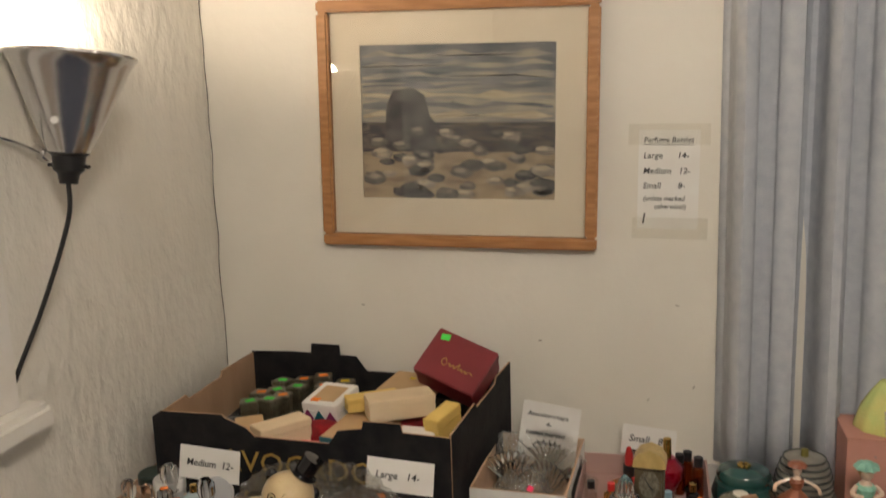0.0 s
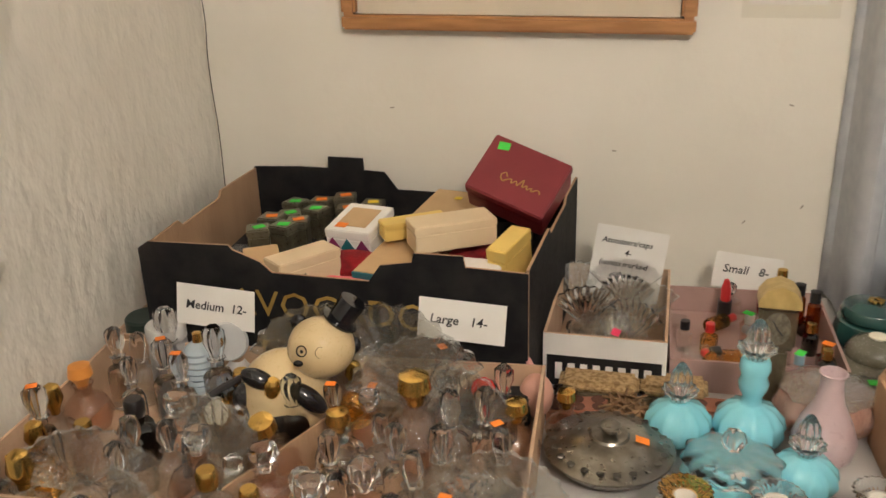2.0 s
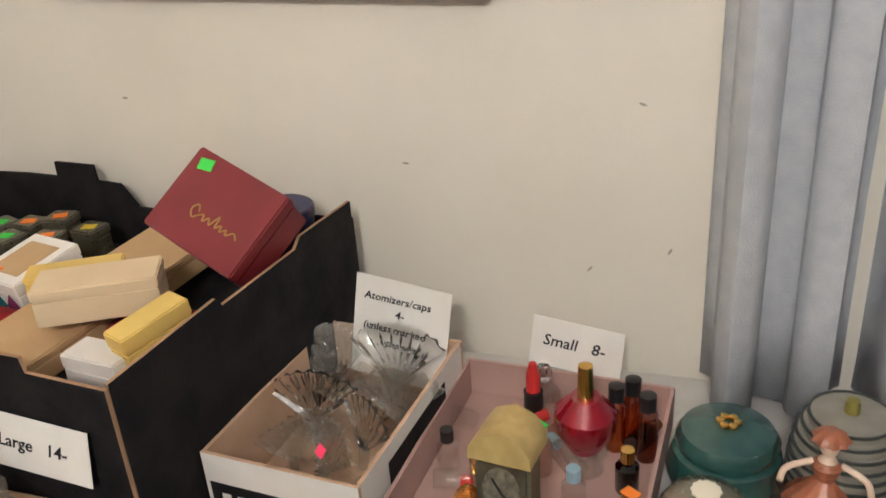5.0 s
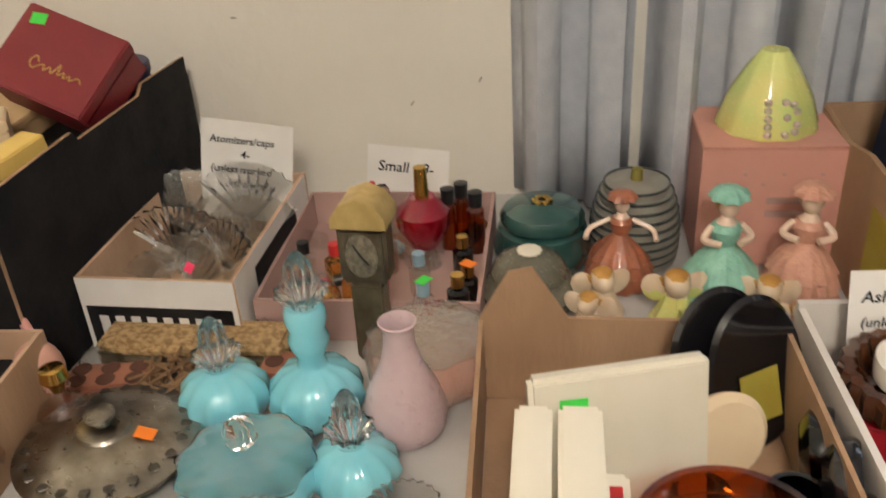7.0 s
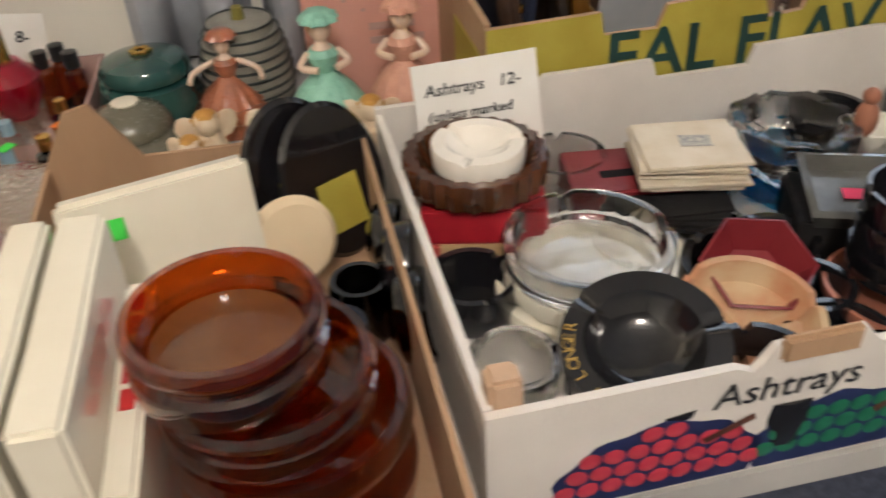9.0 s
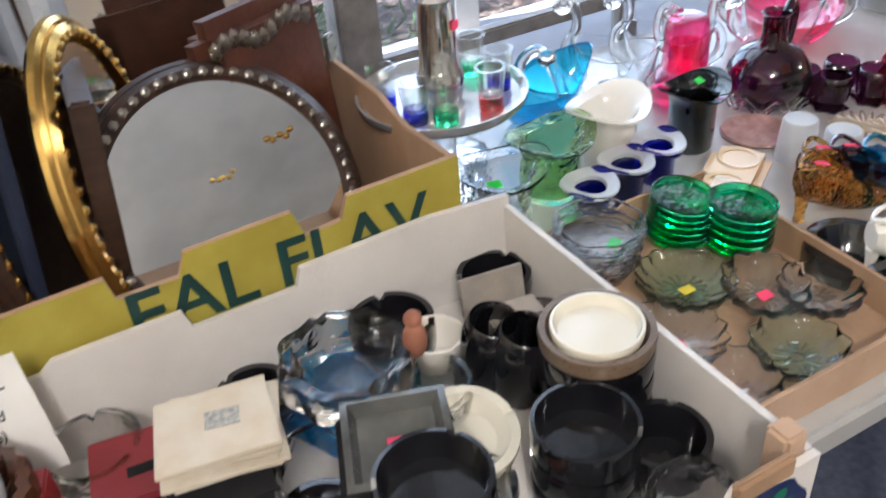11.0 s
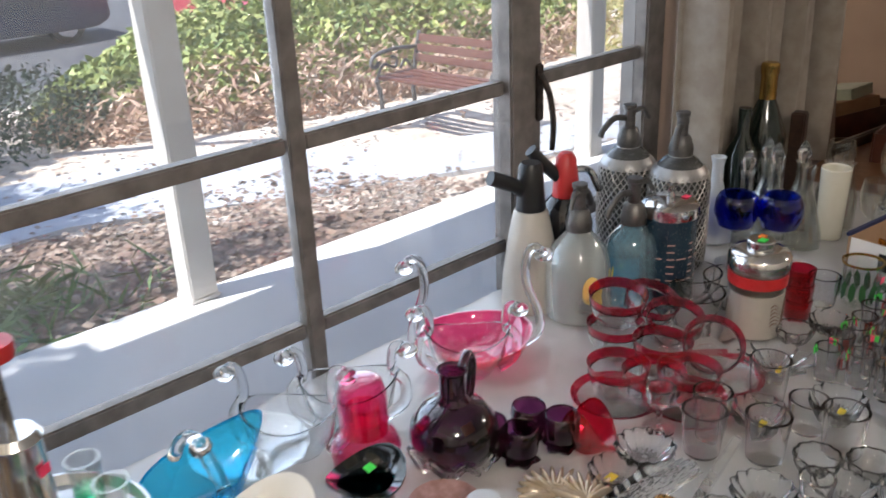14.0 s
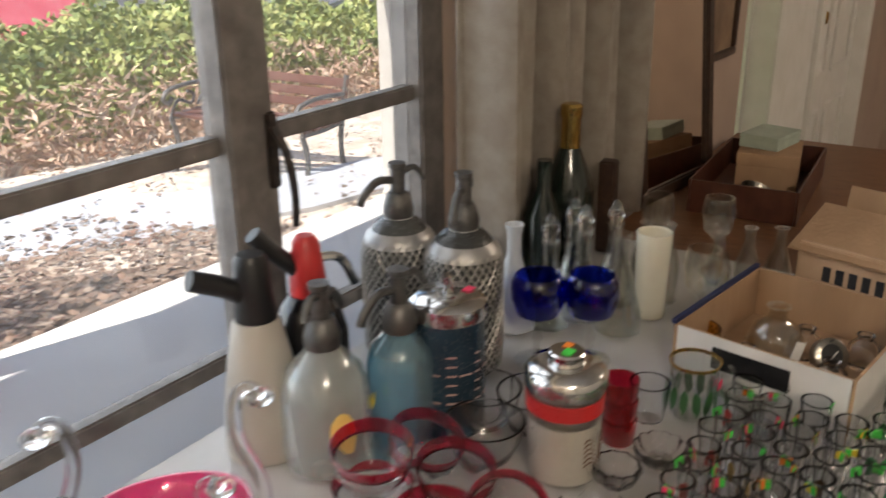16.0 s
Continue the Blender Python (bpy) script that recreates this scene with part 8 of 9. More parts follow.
# hats, dishes and stacks
def hat(x, y, R, h, mat, label, rz=0, name="glass_hat", z=T):
    b_ = thing(name, x, y, z, label, "glass hat", "glass hats", rz=rz)
    bm = lathe([(0, 0), (R * 0.55, 0), (R * 0.6, 0.004), (R * 0.62, h * 0.8), (R * 0.75, h * 0.93), (R, h), (R * 1.0, h + 0.003), (R * 0.72, h * 0.97), (R * 0.52, h * 0.8), (R * 0.5, 0.008), (0, 0.007)], 40)
    for v in bm.verts:
        q = math.hypot(v.co.x, v.co.y)
        if q > R * 0.65:
            v.co.z += 0.007 * (q / R) * math.cos(2 * math.atan2(v.co.y, v.co.x))
            v.co.y *= 0.86
    part("hat", bm, mat, b_)
    return b_
hat(2.10, -0.302, 0.055, 0.082, MILK, "milk glass top hat vase with a patterned brim", 20)
sticker(hat(2.212, -0.322, 0.046, 0.078, G_TEAL, "black glass top hat vase with green sticker", 10), 0.0, -0.005, 0.088, "green", 0.012, rx=20)
for x, y in ((2.012, -0.388), (2.073, -0.372), (2.128, -0.36)):
    part("brim", lathe([(0.017, 0.044), (0.028, 0.047), (0.032, 0.05), (0.031, 0.052), (0.018, 0.048)], 30, 3, 0.06, closed=True), G_FROST, hat(x, y, 0.032, 0.045, G_BLUE, "small cobalt blue glass hat with an opal brim", 30), "opalescent brim")
hat(2.012, -0.312, 0.055, 0.075, G_OLIVE, "olive green pressed glass top hat dish", 10)
sticker(hat(1.935, -0.33, 0.056, 0.07, G_CUT, "clear pressed glass hat dish with a green sticker", -10), -0.01, -0.005, 0.052, "green", 0.016, rx=10)
single("pressed_dish_base", lathe([(0, 0), (0.045, 0), (0.05, 0.006), (0.03, 0.02), (0, 0.02)], 36, 18, 0.03), G_CUT, "clear ribbed glass saucer", "dish", pose(1.955, -0.175, T))
pd = single("pink_plate", lathe([(0, 0), (0.036, 0), (0.043, 0.005), (0.042, 0.008), (0.03, 0.005), (0, 0.005)], 36), shade("pink_lacy_plate", (0.5, 0.33, 0.30), (0.35, 0.2, 0.17), 0.4, 0, 90, 0.4), "small pink plate with a brown transfer", "plate", pose(2.295, -0.35, T))
for k_, (x, y, z_) in enumerate(((2.165, -0.435, T), (2.158, -0.445, T + 0.021))):
    s_ = thing("soap_dish", x, y, z_, "cream slag glass dish with two hollows", "dish", "cream dishes", rz=32)
    body = box(0.12, 0.066, 0.02, 0.009, 4)
    part("body", body, CREAMSOAP, s_)
    for xx in (-0.028, 0.03):
        part("hollow", moved(lathe([(0.019, 0), (0.024, 0.0008), (0.023, 0.0024), (0.018, 0.0016)], 28, closed=True), pose(xx, 0, 0.0195)), CREAMSOAP, s_)
    part("ribs", merge(*[moved(box(0.0014, 0.026, 0.0012), pose(-0.04 + 0.004 * j, 0, 0.0198)) for j in range(7)]), MILK, s_)
for x, y in ((2.288, -0.418), (2.305, -0.465)):
    single("frosted_tumbler", lathe([(0, 0), (0.023, 0), (0.0235, 0.002), (0.020, 0.05), (0.018, 0.053), (0, 0.053)], 28), G_FROST, "frosted white tumbler turned upside down", "glass", pose(x, y, T), "frosted tumblers")
for x, y, rz_ in ((2.39, -0.432, 20), (2.405, -0.462, -10)):
    fan = merge(*[moved(ball(0.02, (0.022, 0, 0.004), (1.25, 0.2, 0.28), 2), pose(0, 0, 0.003, 0, -8, -66 + 16.5 * j)) for j in range(9)])
    single("gilt_shell_dish", fan, shade("pearly_gilt_glass", (0.48, 0.36, 0.22), (0.6, 0.5, 0.38), 0.2, 0.5, 60, 0.1), "pearly gilt shell-shaped glass dish", "dish", pose(x, y, T, 0, 0, rz_ + 60), "shell dishes")
for x, y, rz_ in ((2.445, -0.515, -20), (2.51, -0.55, 10)):
    fan = plate([(0, 0.004)] + [((0.069 + 0.004 * (j % 2)) * math.sin(-1.05 + 0.1 * j), 0.004 + (0.069 + 0.004 * (j % 2)) * math.cos(-1.05 + 0.1 * j)) for j in range(22)], 0.009)
    single("clear_shell_dish", fan, G_CUT, "clear fluted shell-shaped glass dish", "dish", pose(x, y, T, 18, 0, rz_), "shell dishes")
tray_box("glass_carton", 1.892, -0.715, 2.135, -0.425, T, 0.792, KRAFT_LIGHT, KRAFT, "shallow brown carton of pressed glass dishes", rz=0)
GZ = T + 0.007
for i in range(6):
    single("green_coaster", lathe([(0, 0), (0.03, 0), (0.033, 0.002), (0.033, 0.008), (0.031, 0.008), (0.03, 0.003), (0.024, 0.0035), (0.018, 0.003), (0.012, 0.0035), (0, 0.003)], 36), G_GREEN, "emerald green ribbed glass coaster in a stack", "coaster", pose(2.055 + 0.001 * i, -0.475, GZ + 0.012 + 0.0075 * i, 6, 4, 0), "green coasters")
for i in range(5):
    single("green_coaster", lathe([(0, 0), (0.031, 0), (0.034, 0.002), (0.034, 0.010), (0.032, 0.010), (0.031, 0.003), (0.024, 0.0035), (0, 0.003)], 36), G_GREEN, "emerald green ribbed glass coaster in a stack", "coaster", pose(2.096, -0.52, GZ + 0.010 + 0.0098 * i, 2, 5, 0), "green coasters")
for i in range(4):
    b_ = single("pressed_bowl", lathe(hollow([(0.024, 0), (0.04, 0.008), (0.046, 0.02), (0.045, 0.024)], 0.0036), 40, 8, 0.03), G_CUT, "clear pressed glass bowl with a flower in its base", "bowl", pose(1.955 + 0.002 * i, -0.468, GZ + 0.011 * i, 0, 0, 11 * i), "clear bowls")
sticker(b_, 0, -0.016, 0.0025, "green", 0.016)
def lacy(x, y, z, R, mat, label, col, lob=16, rz=0, rx=0):
    b_ = thing("lacy_dish", x, y, z, label, "dish", "pressed dishes", rz=rz, rx=rx)
    part("dish", lathe([(0, 0), (R * 0.6, 0), (R * 0.9, 0.01), (R, 0.02), (R * 0.98, 0.022), (R * 0.84, 0.013), (R * 0.55, 0.004), (0, 0.004)], 64, lob, 0.05), mat, b_)
    part("rays", merge(*[moved(box(R * 0.35, 0.0015, 0.0015), pose(R * 0.3 * math.cos(a), R * 0.3 * math.sin(a), 0.0041, 0, 0, math.degrees(a))) for a in [k_ * math.pi / 8 for k_ in range(16)]]), mat, b_)
    if col:
        sticker(b_, 0, -0.004, 0.006, col, 0.014)
lacy(2.005, -0.545, GZ, 0.047, G_PALEGREEN, "pale green scalloped pressed glass dish", "yellow", 16, 0)
lacy(2.047, -0.60, GZ + 0.012, 0.04, G_CUT, "clear star-cut pressed glass dish", "pink", 12, 0, 8)
lacy(2.095, -0.625, GZ, 0.038, G_CUT, "clear star-cut pressed glass dish", None, 14)
lacy(1.945, -0.60, GZ, 0.045, G_CUT, "clear star-cut pressed glass dish", "pink", 16)
lacy(1.945, -0.67, GZ, 0.04, G_CUT, "clear scalloped pressed glass dish", None, 12)
lacy(2.02, -0.67, GZ, 0.042, G_PALEGREEN, "pale green pressed glass dish", None, 12)
ashtray(2.165, -0.60, T, 0.046, 0.032, BLACKGLAZE, "deep black glass ashtray on the cloth", 0.012, 3)


def shoe(x, y, rz, mat, label, s=1.0, boot=False, col=None, name="glass_shoe"):
    """A pressed glass slipper or boot: sole, heel and upper as one casting, with a scalloped collar."""
    b_ = thing(name, x, y, T, label, "glass shoe", "glass shoes", rz=rz)
    bm = bmesh.new()
    secs = [(-0.048, 0.013, 0.030, 0.058), (-0.036, 0.016, 0.022, 0.064), (-0.018, 0.015, 0.014, 0.052), (0.004, 0.016, 0.006, 0.040), (0.026, 0.017, 0.002, 0.030), (0.044, 0.013, 0.002, 0.022), (0.056, 0.005, 0.006, 0.015)]
    rows_ = []
    for i, (px, w_, z0, z1) in enumerate(secs):
        if boot and px < 0.0:
            z1 += 0.03
        ring = []
        for k_ in range(12):
            a = 2 * math.pi * k_ / 12
            ring.append(bm.verts.new((px, w_ * math.cos(a), (z0 + z1) / 2 + (z1 - z0) / 2 * math.sin(a) + (0.004 * (k_ % 2) if math.sin(a) > 0.4 and px < 0.01 else 0))))
        rows_.append(ring)
    for a_, c_ in zip(rows_, rows_[1:]):
        for k_ in range(12):
            bm.faces.new([a_[k_], a_[(k_ + 1) % 12], c_[(k_ + 1) % 12], c_[k_]])
    bm.faces.new(rows_[0])
    bm.faces.new(rows_[-1][::-1])
    S_ = Matrix.Diagonal((s, s, s, 1))
    part("upper", moved(bm, S_), mat, b_)
    part("heel", moved(lathe([(0, 0), (0.006, 0), (0.005, 0.01), (0.008, 0.03), (0, 0.032)], 12), S_ @ pose(-0.042, 0, 0)), mat, b_)
    part("collar", moved(tube([(-0.050, 0, 0.066 + (0.03 if boot else 0)), (-0.03, 0.016, 0.068 + (0.03 if boot else 0)), (-0.006, 0.014, 0.052 + (0.025 if boot else 0)), (0.006, 0, 0.047), (-0.006, -0.014, 0.052 + (0.025 if boot else 0)), (-0.03, -0.016, 0.068 + (0.03 if boot else 0))], 0.0028, 6, True), S_), mat, b_)
    if col:
        sticker(b_, -0.03 * s, -0.004, (0.066 + (0.03 if boot else 0)) * s, col, 0.014, ry=10)
    return b_
shoe(2.235, -0.525, -16, G_AMBER_CUT, "amber pressed glass slipper with scalloped collar", 1.05, col="pink")
shoe(2.265, -0.498, -14, G_AMBER_CUT, "amber pressed glass slipper with scalloped collar", 1.0, col="pink")
shoe(2.31, -0.545, -22, G_AQUA, "turquoise pressed glass slipper", 1.1)
shoe(2.29, -0.515, -20, G_PURPLE, "amethyst pressed glass slipper", 1.0, col="pink")
shoe(2.335, -0.635, -25, G_AMBER_CUT, "amber pressed glass boot with yellow sticker", 1.15, True, "yellow", "glass_boot")
shoe(2.375, -0.62, -28, G_AMBER_CUT, "amber pressed glass boot with yellow sticker", 1.15, True, "yellow", "glass_boot")
shoe(2.30, -0.60, -35, G_RUBY, "ruby red pressed glass slipper", 1.05)
shoe(2.265, -0.65, -30, G_AMBER_CUT, "amber pressed glass slipper with scalloped collar", 1.15)
shoe(2.215, -0.63, -25, MILK, "white china slipper with an orange sticker", 0.95, col="orange")
shoe(2.30, -0.70, -28, G_AMBER_CUT, "amber pressed glass slipper with scalloped collar", 1.1)
single("paperweight", ball(0.03, (0, 0, 0.026), (1, 1, 0.88), 3), shade("millefiori_glass", (0.10, 0.09, 0.12), (0.55, 0.5, 0.5), 0.05, 0, 150, 0, coat=0.8, mix=(0.42, 0.58)), "round paperweight of many-coloured chips", "paperweight", pose(2.19, -0.675, T))
wb = thing("white_glass_box", 2.45, -0.645, T, "square white glass holder with a green sticker", "holder", rz=20)
part("body", moved(lathe(hollow([(0.026, 0), (0.028, 0.003), (0.036, 0.042)], 0.004), 4), pose(0, 0, 0, 0, 0, 45)), MILK, wb)
sticker(wb, 0.0, -0.0, 0.02, "green", 0.012, rx=60)

# ---- ruby-banded cups ----
def cup(x, y, z, rx, rz, label, saucer=False):
    b_ = thing("ruby_band_cup", x, y, z, label, "cup", "ruby-banded cups", rx=rx, rz=rz)
    part("bowl", lathe(hollow([(0.018, 0.004), (0.030, 0.012), (0.038, 0.030), (0.040, 0.040)], 0.0036), 32), CRYSTAL, b_)
    part("ruby_band", lathe([(0.0392, 0.0405), (0.042, 0.054), (0.0405, 0.054), (0.0375, 0.0405)], 32, closed=True), G_RUBY_BAND, b_, "ruby stained rim")
    part("foot", lathe([(0, 0), (0.02, 0), (0.02, 0.003), (0, 0.004)], 24), G_CLEAR, b_)
    part("handle", tube([(-0.039, 0, 0.042), (-0.054, 0, 0.042), (-0.056, 0, 0.026), (-0.036, 0, 0.022)], 0.0028, 8), G_CLEAR, b_)
for x, y, z_, rx_, rz_ in ((2.70, -0.285, 0.0, 0, 20), (2.765, -0.335, 0.012, 12, -30), (2.70, -0.36, 0.0, 4, 60), (2.76, -0.40, 0.014, 38, -50), (2.66, -0.43, 0.0, 0, 10), (2.61, -0.355, 0.0, 0, 40), (2.79, -0.27, 0.012, 20, 0), (2.70, -0.285, 0.05, 8, -40), (2.625, -0.40, 0.0, 0, 80)):
    cup(x, y, T + z_, rx_, rz_, "clear glass cup with a ruby red rim")
for x, y in ((2.60, -0.36), (2.655, -0.435), (2.74, -0.43)):
    s_ = thing("ruby_band_saucer", x, y, T - 0.0005, "clear glass saucer with a ruby red rim", "saucer", "ruby-banded cups")
    part("plate", lathe([(0, 0), (0.03, 0), (0.05, 0.007), (0.05, 0.0085), (0.03, 0.003), (0, 0.003)], 36), G_CLEAR, s_)
    part("ruby_band", lathe([(0.0505, 0.0072), (0.06, 0.012), (0.06, 0.0135), (0.0505, 0.0088)], 36, closed=True), G_RUBY_BAND, s_)

# ---- siphons ----
def siphon(x, y, prof, glass, label, head, rz, hz, mesh=False, band=None):
    b_ = thing("soda_siphon", x, y, T, label, "soda siphon", "soda siphons", rz=rz)
    part("bottle", lathe([(0, 0)] + prof + [(0, prof[-1][1])], 36), glass, b_)
    part("collar", lathe([(0, hz), (0.02, hz), (0.021, hz + 0.012), (0.016, hz + 0.03), (0.012, hz + 0.034), (0, hz + 0.034)], 24), head, b_)
    part("valve", lathe([(0, hz + 0.034), (0.010, hz + 0.034), (0.010, hz + 0.066), (0.012, hz + 0.068), (0.012, hz + 0.074), (0, hz + 0.075)], 16), head, b_)
    part("spout", tube([(0.006, 0, hz + 0.05), (0.03, 0, hz + 0.052), (0.05, 0, hz + 0.035), (0.056, 0, hz + 0.022)], 0.0055, 8), head, b_)
    part("lever", tube([(-0.006, 0, hz + 0.06), (-0.026, 0, hz + 0.064), (-0.04, 0, hz + 0.045)], 0.005, 8, taper=0.7), head, b_)
    if mesh:
        wires = []
        for s_ in (1, -1):
            for k_ in range(30):
                pts_ = []
                for j in range(9):
                    t_ = j / 8
                    zz = 0.006 + t_ * 0.165
                    rr_ = np.interp(zz, [p[1] for p in prof], [p[0] for p in prof]) + 0.0016
                    a = 2 * math.pi * k_ / 30 + s_ * t_ * 2.2
                    pts_.append((rr_ * math.cos(a), rr_ * math.sin(a), zz))
                wires.append(tube(pts_, 0.0011, 4))
        part("wire_mesh", merge(*wires), MESHWIRE, b_, "woven metal mesh")
        part("shoulder_cap", lathe([(0.05, 0.165), (0.046, 0.176), (0.03, 0.19), (0.021, 0.198), (0.02, 0.2), (0.0, 0.2)], 30), shade("brushed_grey_metal", (0.35, 0.34, 0.33), (0.42, 0.41, 0.4), 0.4, 0.8, 30, 0.1), b_)
    return b_
OLDLEAD = shade("dull_lead", (0.16, 0.155, 0.15), (0.11, 0.105, 0.10), 0.45, 0.8, 60, 0.3)
MESHWIRE = shade("pale_mesh_wire", (0.50, 0.48, 0.45), (0.38, 0.36, 0.34), 0.4, 0.7, 60, 0.2)
mp_ = [(0.046, 0), (0.05, 0.006), (0.0515, 0.06), (0.051, 0.15), (0.046, 0.174), (0.03, 0.192), (0.019, 0.20)]
siphon(3.03, -0.065, mp_, shade("grey_siphon_core", (0.05, 0.05, 0.05), (0.08, 0.08, 0.075), 0.25, 0, 20, 0.05), "soda siphon in woven wire mesh", OLDLEAD, 155, 0.2, True)
siphon(3.04, -0.165, mp_, shade("grey_siphon_core_dark", (0.04, 0.04, 0.04), (0.07, 0.07, 0.065), 0.25, 0, 20, 0.05), "soda siphon in woven wire mesh", OLDLEAD, 200, 0.2, True)
dusty = sticker(siphon(2.765, -0.165, [(0.044, 0), (0.05, 0.006), (0.052, 0.03), (0.05, 0.09), (0.042, 0.118), (0.026, 0.136), (0.018, 0.146)], G_SIPHON, "dusty clear glass soda siphon with a yellow patch", OLDLEAD, 20, 0.146), 0.01, -0.0515, 0.078, "yellow", 0.016, rx=90, rz=10).parent
part("worn_label", moved(ball(0.02, (0, 0, 0), (0.75, 0.12, 1.25), 2), pose(-0.0375, -0.0335, 0.062, 0, 0, -48)), YELLOWCARD, dusty, "worn yellow label")
siphon(2.85, -0.205, [(0.034, 0), (0.039, 0.006), (0.04, 0.03), (0.04, 0.10), (0.034, 0.122), (0.02, 0.136), (0.015, 0.142)], G_AQUA_SOFT, "turquoise glass soda siphon", OLDLEAD, 170, 0.142)
ws = thing("white_soda_siphon", 2.745, -0.085, T, "white enamel soda siphon with a black lever head", "soda siphon", "soda siphons", rz=160)
part("bottle", lathe([(0, 0), (0.046, 0), (0.048, 0.006), (0.046, 0.05), (0.036, 0.12), (0.028, 0.16), (0.025, 0.166), (0, 0.166)], 36), shade("ivory_enamel", (0.50, 0.47, 0.42), (0.44, 0.41, 0.36), 0.35, 0, 12, 0.05), ws)
part("head", lathe([(0, 0.1665), (0.024, 0.1665), (0.021, 0.2), (0.019, 0.235), (0.015, 0.242), (0, 0.243)], 24), BLACKPLASTIC, ws)
part("lever", tube([(0.01, 0, 0.195), (0.035, 0, 0.212), (0.07, 0, 0.228)], 0.012, 10), BLACKPLASTIC, ws)
rs = thing("red_soda_siphon", 2.825, -0.09, T, "black soda siphon with a red plastic head", "soda siphon", "soda siphons", rz=150)
part("bottle", lathe([(0, 0), (0.042, 0), (0.044, 0.006), (0.044, 0.12), (0.034, 0.155), (0.024, 0.168), (0, 0.168)], 32), BLACKGLAZE, rs)
part("head", lathe([(0, 0.1685), (0.022, 0.1685), (0.021, 0.19), (0.016, 0.232), (0.01, 0.24), (0, 0.241)], 24), REDPLASTIC, rs)
part("lever", tube([(0.012, 0, 0.20), (0.035, 0, 0.222), (0.06, 0, 0.25)], 0.011, 10), BLACKPLASTIC, rs)
part("spout", tube([(-0.012, 0, 0.21), (-0.04, 0, 0.205), (-0.058, 0, 0.17)], 0.006, 8), CHROME, rs)
cn = thing("cocktail_canister", 2.905, -0.235, T, "dark blue printed canister with a chrome lid", "canister")
part("body", lathe([(0, 0), (0.042, 0), (0.043, 0.003), (0.043, 0.148), (0, 0.148)], 36), shade("navy_enamel", (0.012, 0.03, 0.05), (0.02, 0.045, 0.07), 0.25, 0, 20, 0.03, coat=0.3), cn)
for j in range(6):
    for k_, a in enumerate((-1.3, -0.9, -0.5, -0.1, 0.3)):
        if j in (0, 3) or k_ % 2:
            part("printed_bar", moved(box(0.008 + 0.004 * (k_ % 3), 0.0006, 0.0022), pose(0.0434 * math.sin(a), -0.0434 * math.cos(a), 0.05 + 0.012 * j, 0, 0, math.degrees(a))), MAUVECARD, cn)
part("lid", lathe([(0, 0.1485), (0.045, 0.1485), (0.046, 0.153), (0.045, 0.166), (0.036, 0.173), (0, 0.175)], 36), CHROME, cn)
part("knob", lathe([(0, 0.175), (0.006, 0.175), (0.005, 0.186), (0.009, 0.188), (0.009, 0.196), (0, 0.197)], 16), CHROME, cn)
sticker(cn, 0.02, -0.015, 0.1745, "pink", 0.014)

sh = thing("cocktail_shaker", 2.895, -0.395, T, "glass cocktail shaker with a chrome lid and red band", "cocktail shaker")
part("glass", lathe(hollow([(0.036, 0), (0.04, 0.004), (0.042, 0.108)], 0.0036), 40), G_THIN, sh)
part("white_enamel", lathe([(0.0395, 0.006), (0.0405, 0.074), (0.0385, 0.074), (0.0375, 0.006)], 40, closed=True), shade("white_enamel_on_glass", (0.60, 0.55, 0.50), (0.54, 0.49, 0.44), 0.3, 0, 15, 0.03), sh)
part("red_band", lathe([(0.0425, 0.086), (0.0432, 0.104), (0.0405, 0.104), (0.0402, 0.086)], 40, closed=True), shade("red_enamel", (0.55, 0.03, 0.03), None, 0.3, 0, 15, 0), sh)
part("lid", lathe([(0, 0.109), (0.0435, 0.109), (0.045, 0.113), (0.045, 0.128), (0.04, 0.134), (0.024, 0.138), (0, 0.138)], 40), CHROME, sh)
part("cap", lathe([(0, 0.1385), (0.020, 0.1385), (0.020, 0.149), (0.018, 0.151), (0, 0.151)], 28), CHROME, sh)
wing = []
for s_, a0 in ((1, -1.15), (-1, -0.1)):
    for k_ in range(6):
        pts_ = []
        for j in range(4):
            a = a0 + s_ * (0.05 + 0.10 * j + 0.03 * k_ * (j / 3))
            pts_.append((0.0412 * math.cos(a - 1.0), 0.0412 * math.sin(a - 1.0), 0.058 - 0.006 * k_ + 0.004 * math.sin(j * 1.2)))
        wing.append(tube(pts_, 0.0008, 4))
part("eagle_print", merge(*wing), shade("brown_print", (0.16, 0.08, 0.05), None, 0.5, 0, 20, 0), sh, "brown printed wings")
sticker(sh, -0.004, -0.004, 0.1515, "green", 0.014)
sticker(sh, 0.009, 0.003, 0.1515, "orange", 0.012)

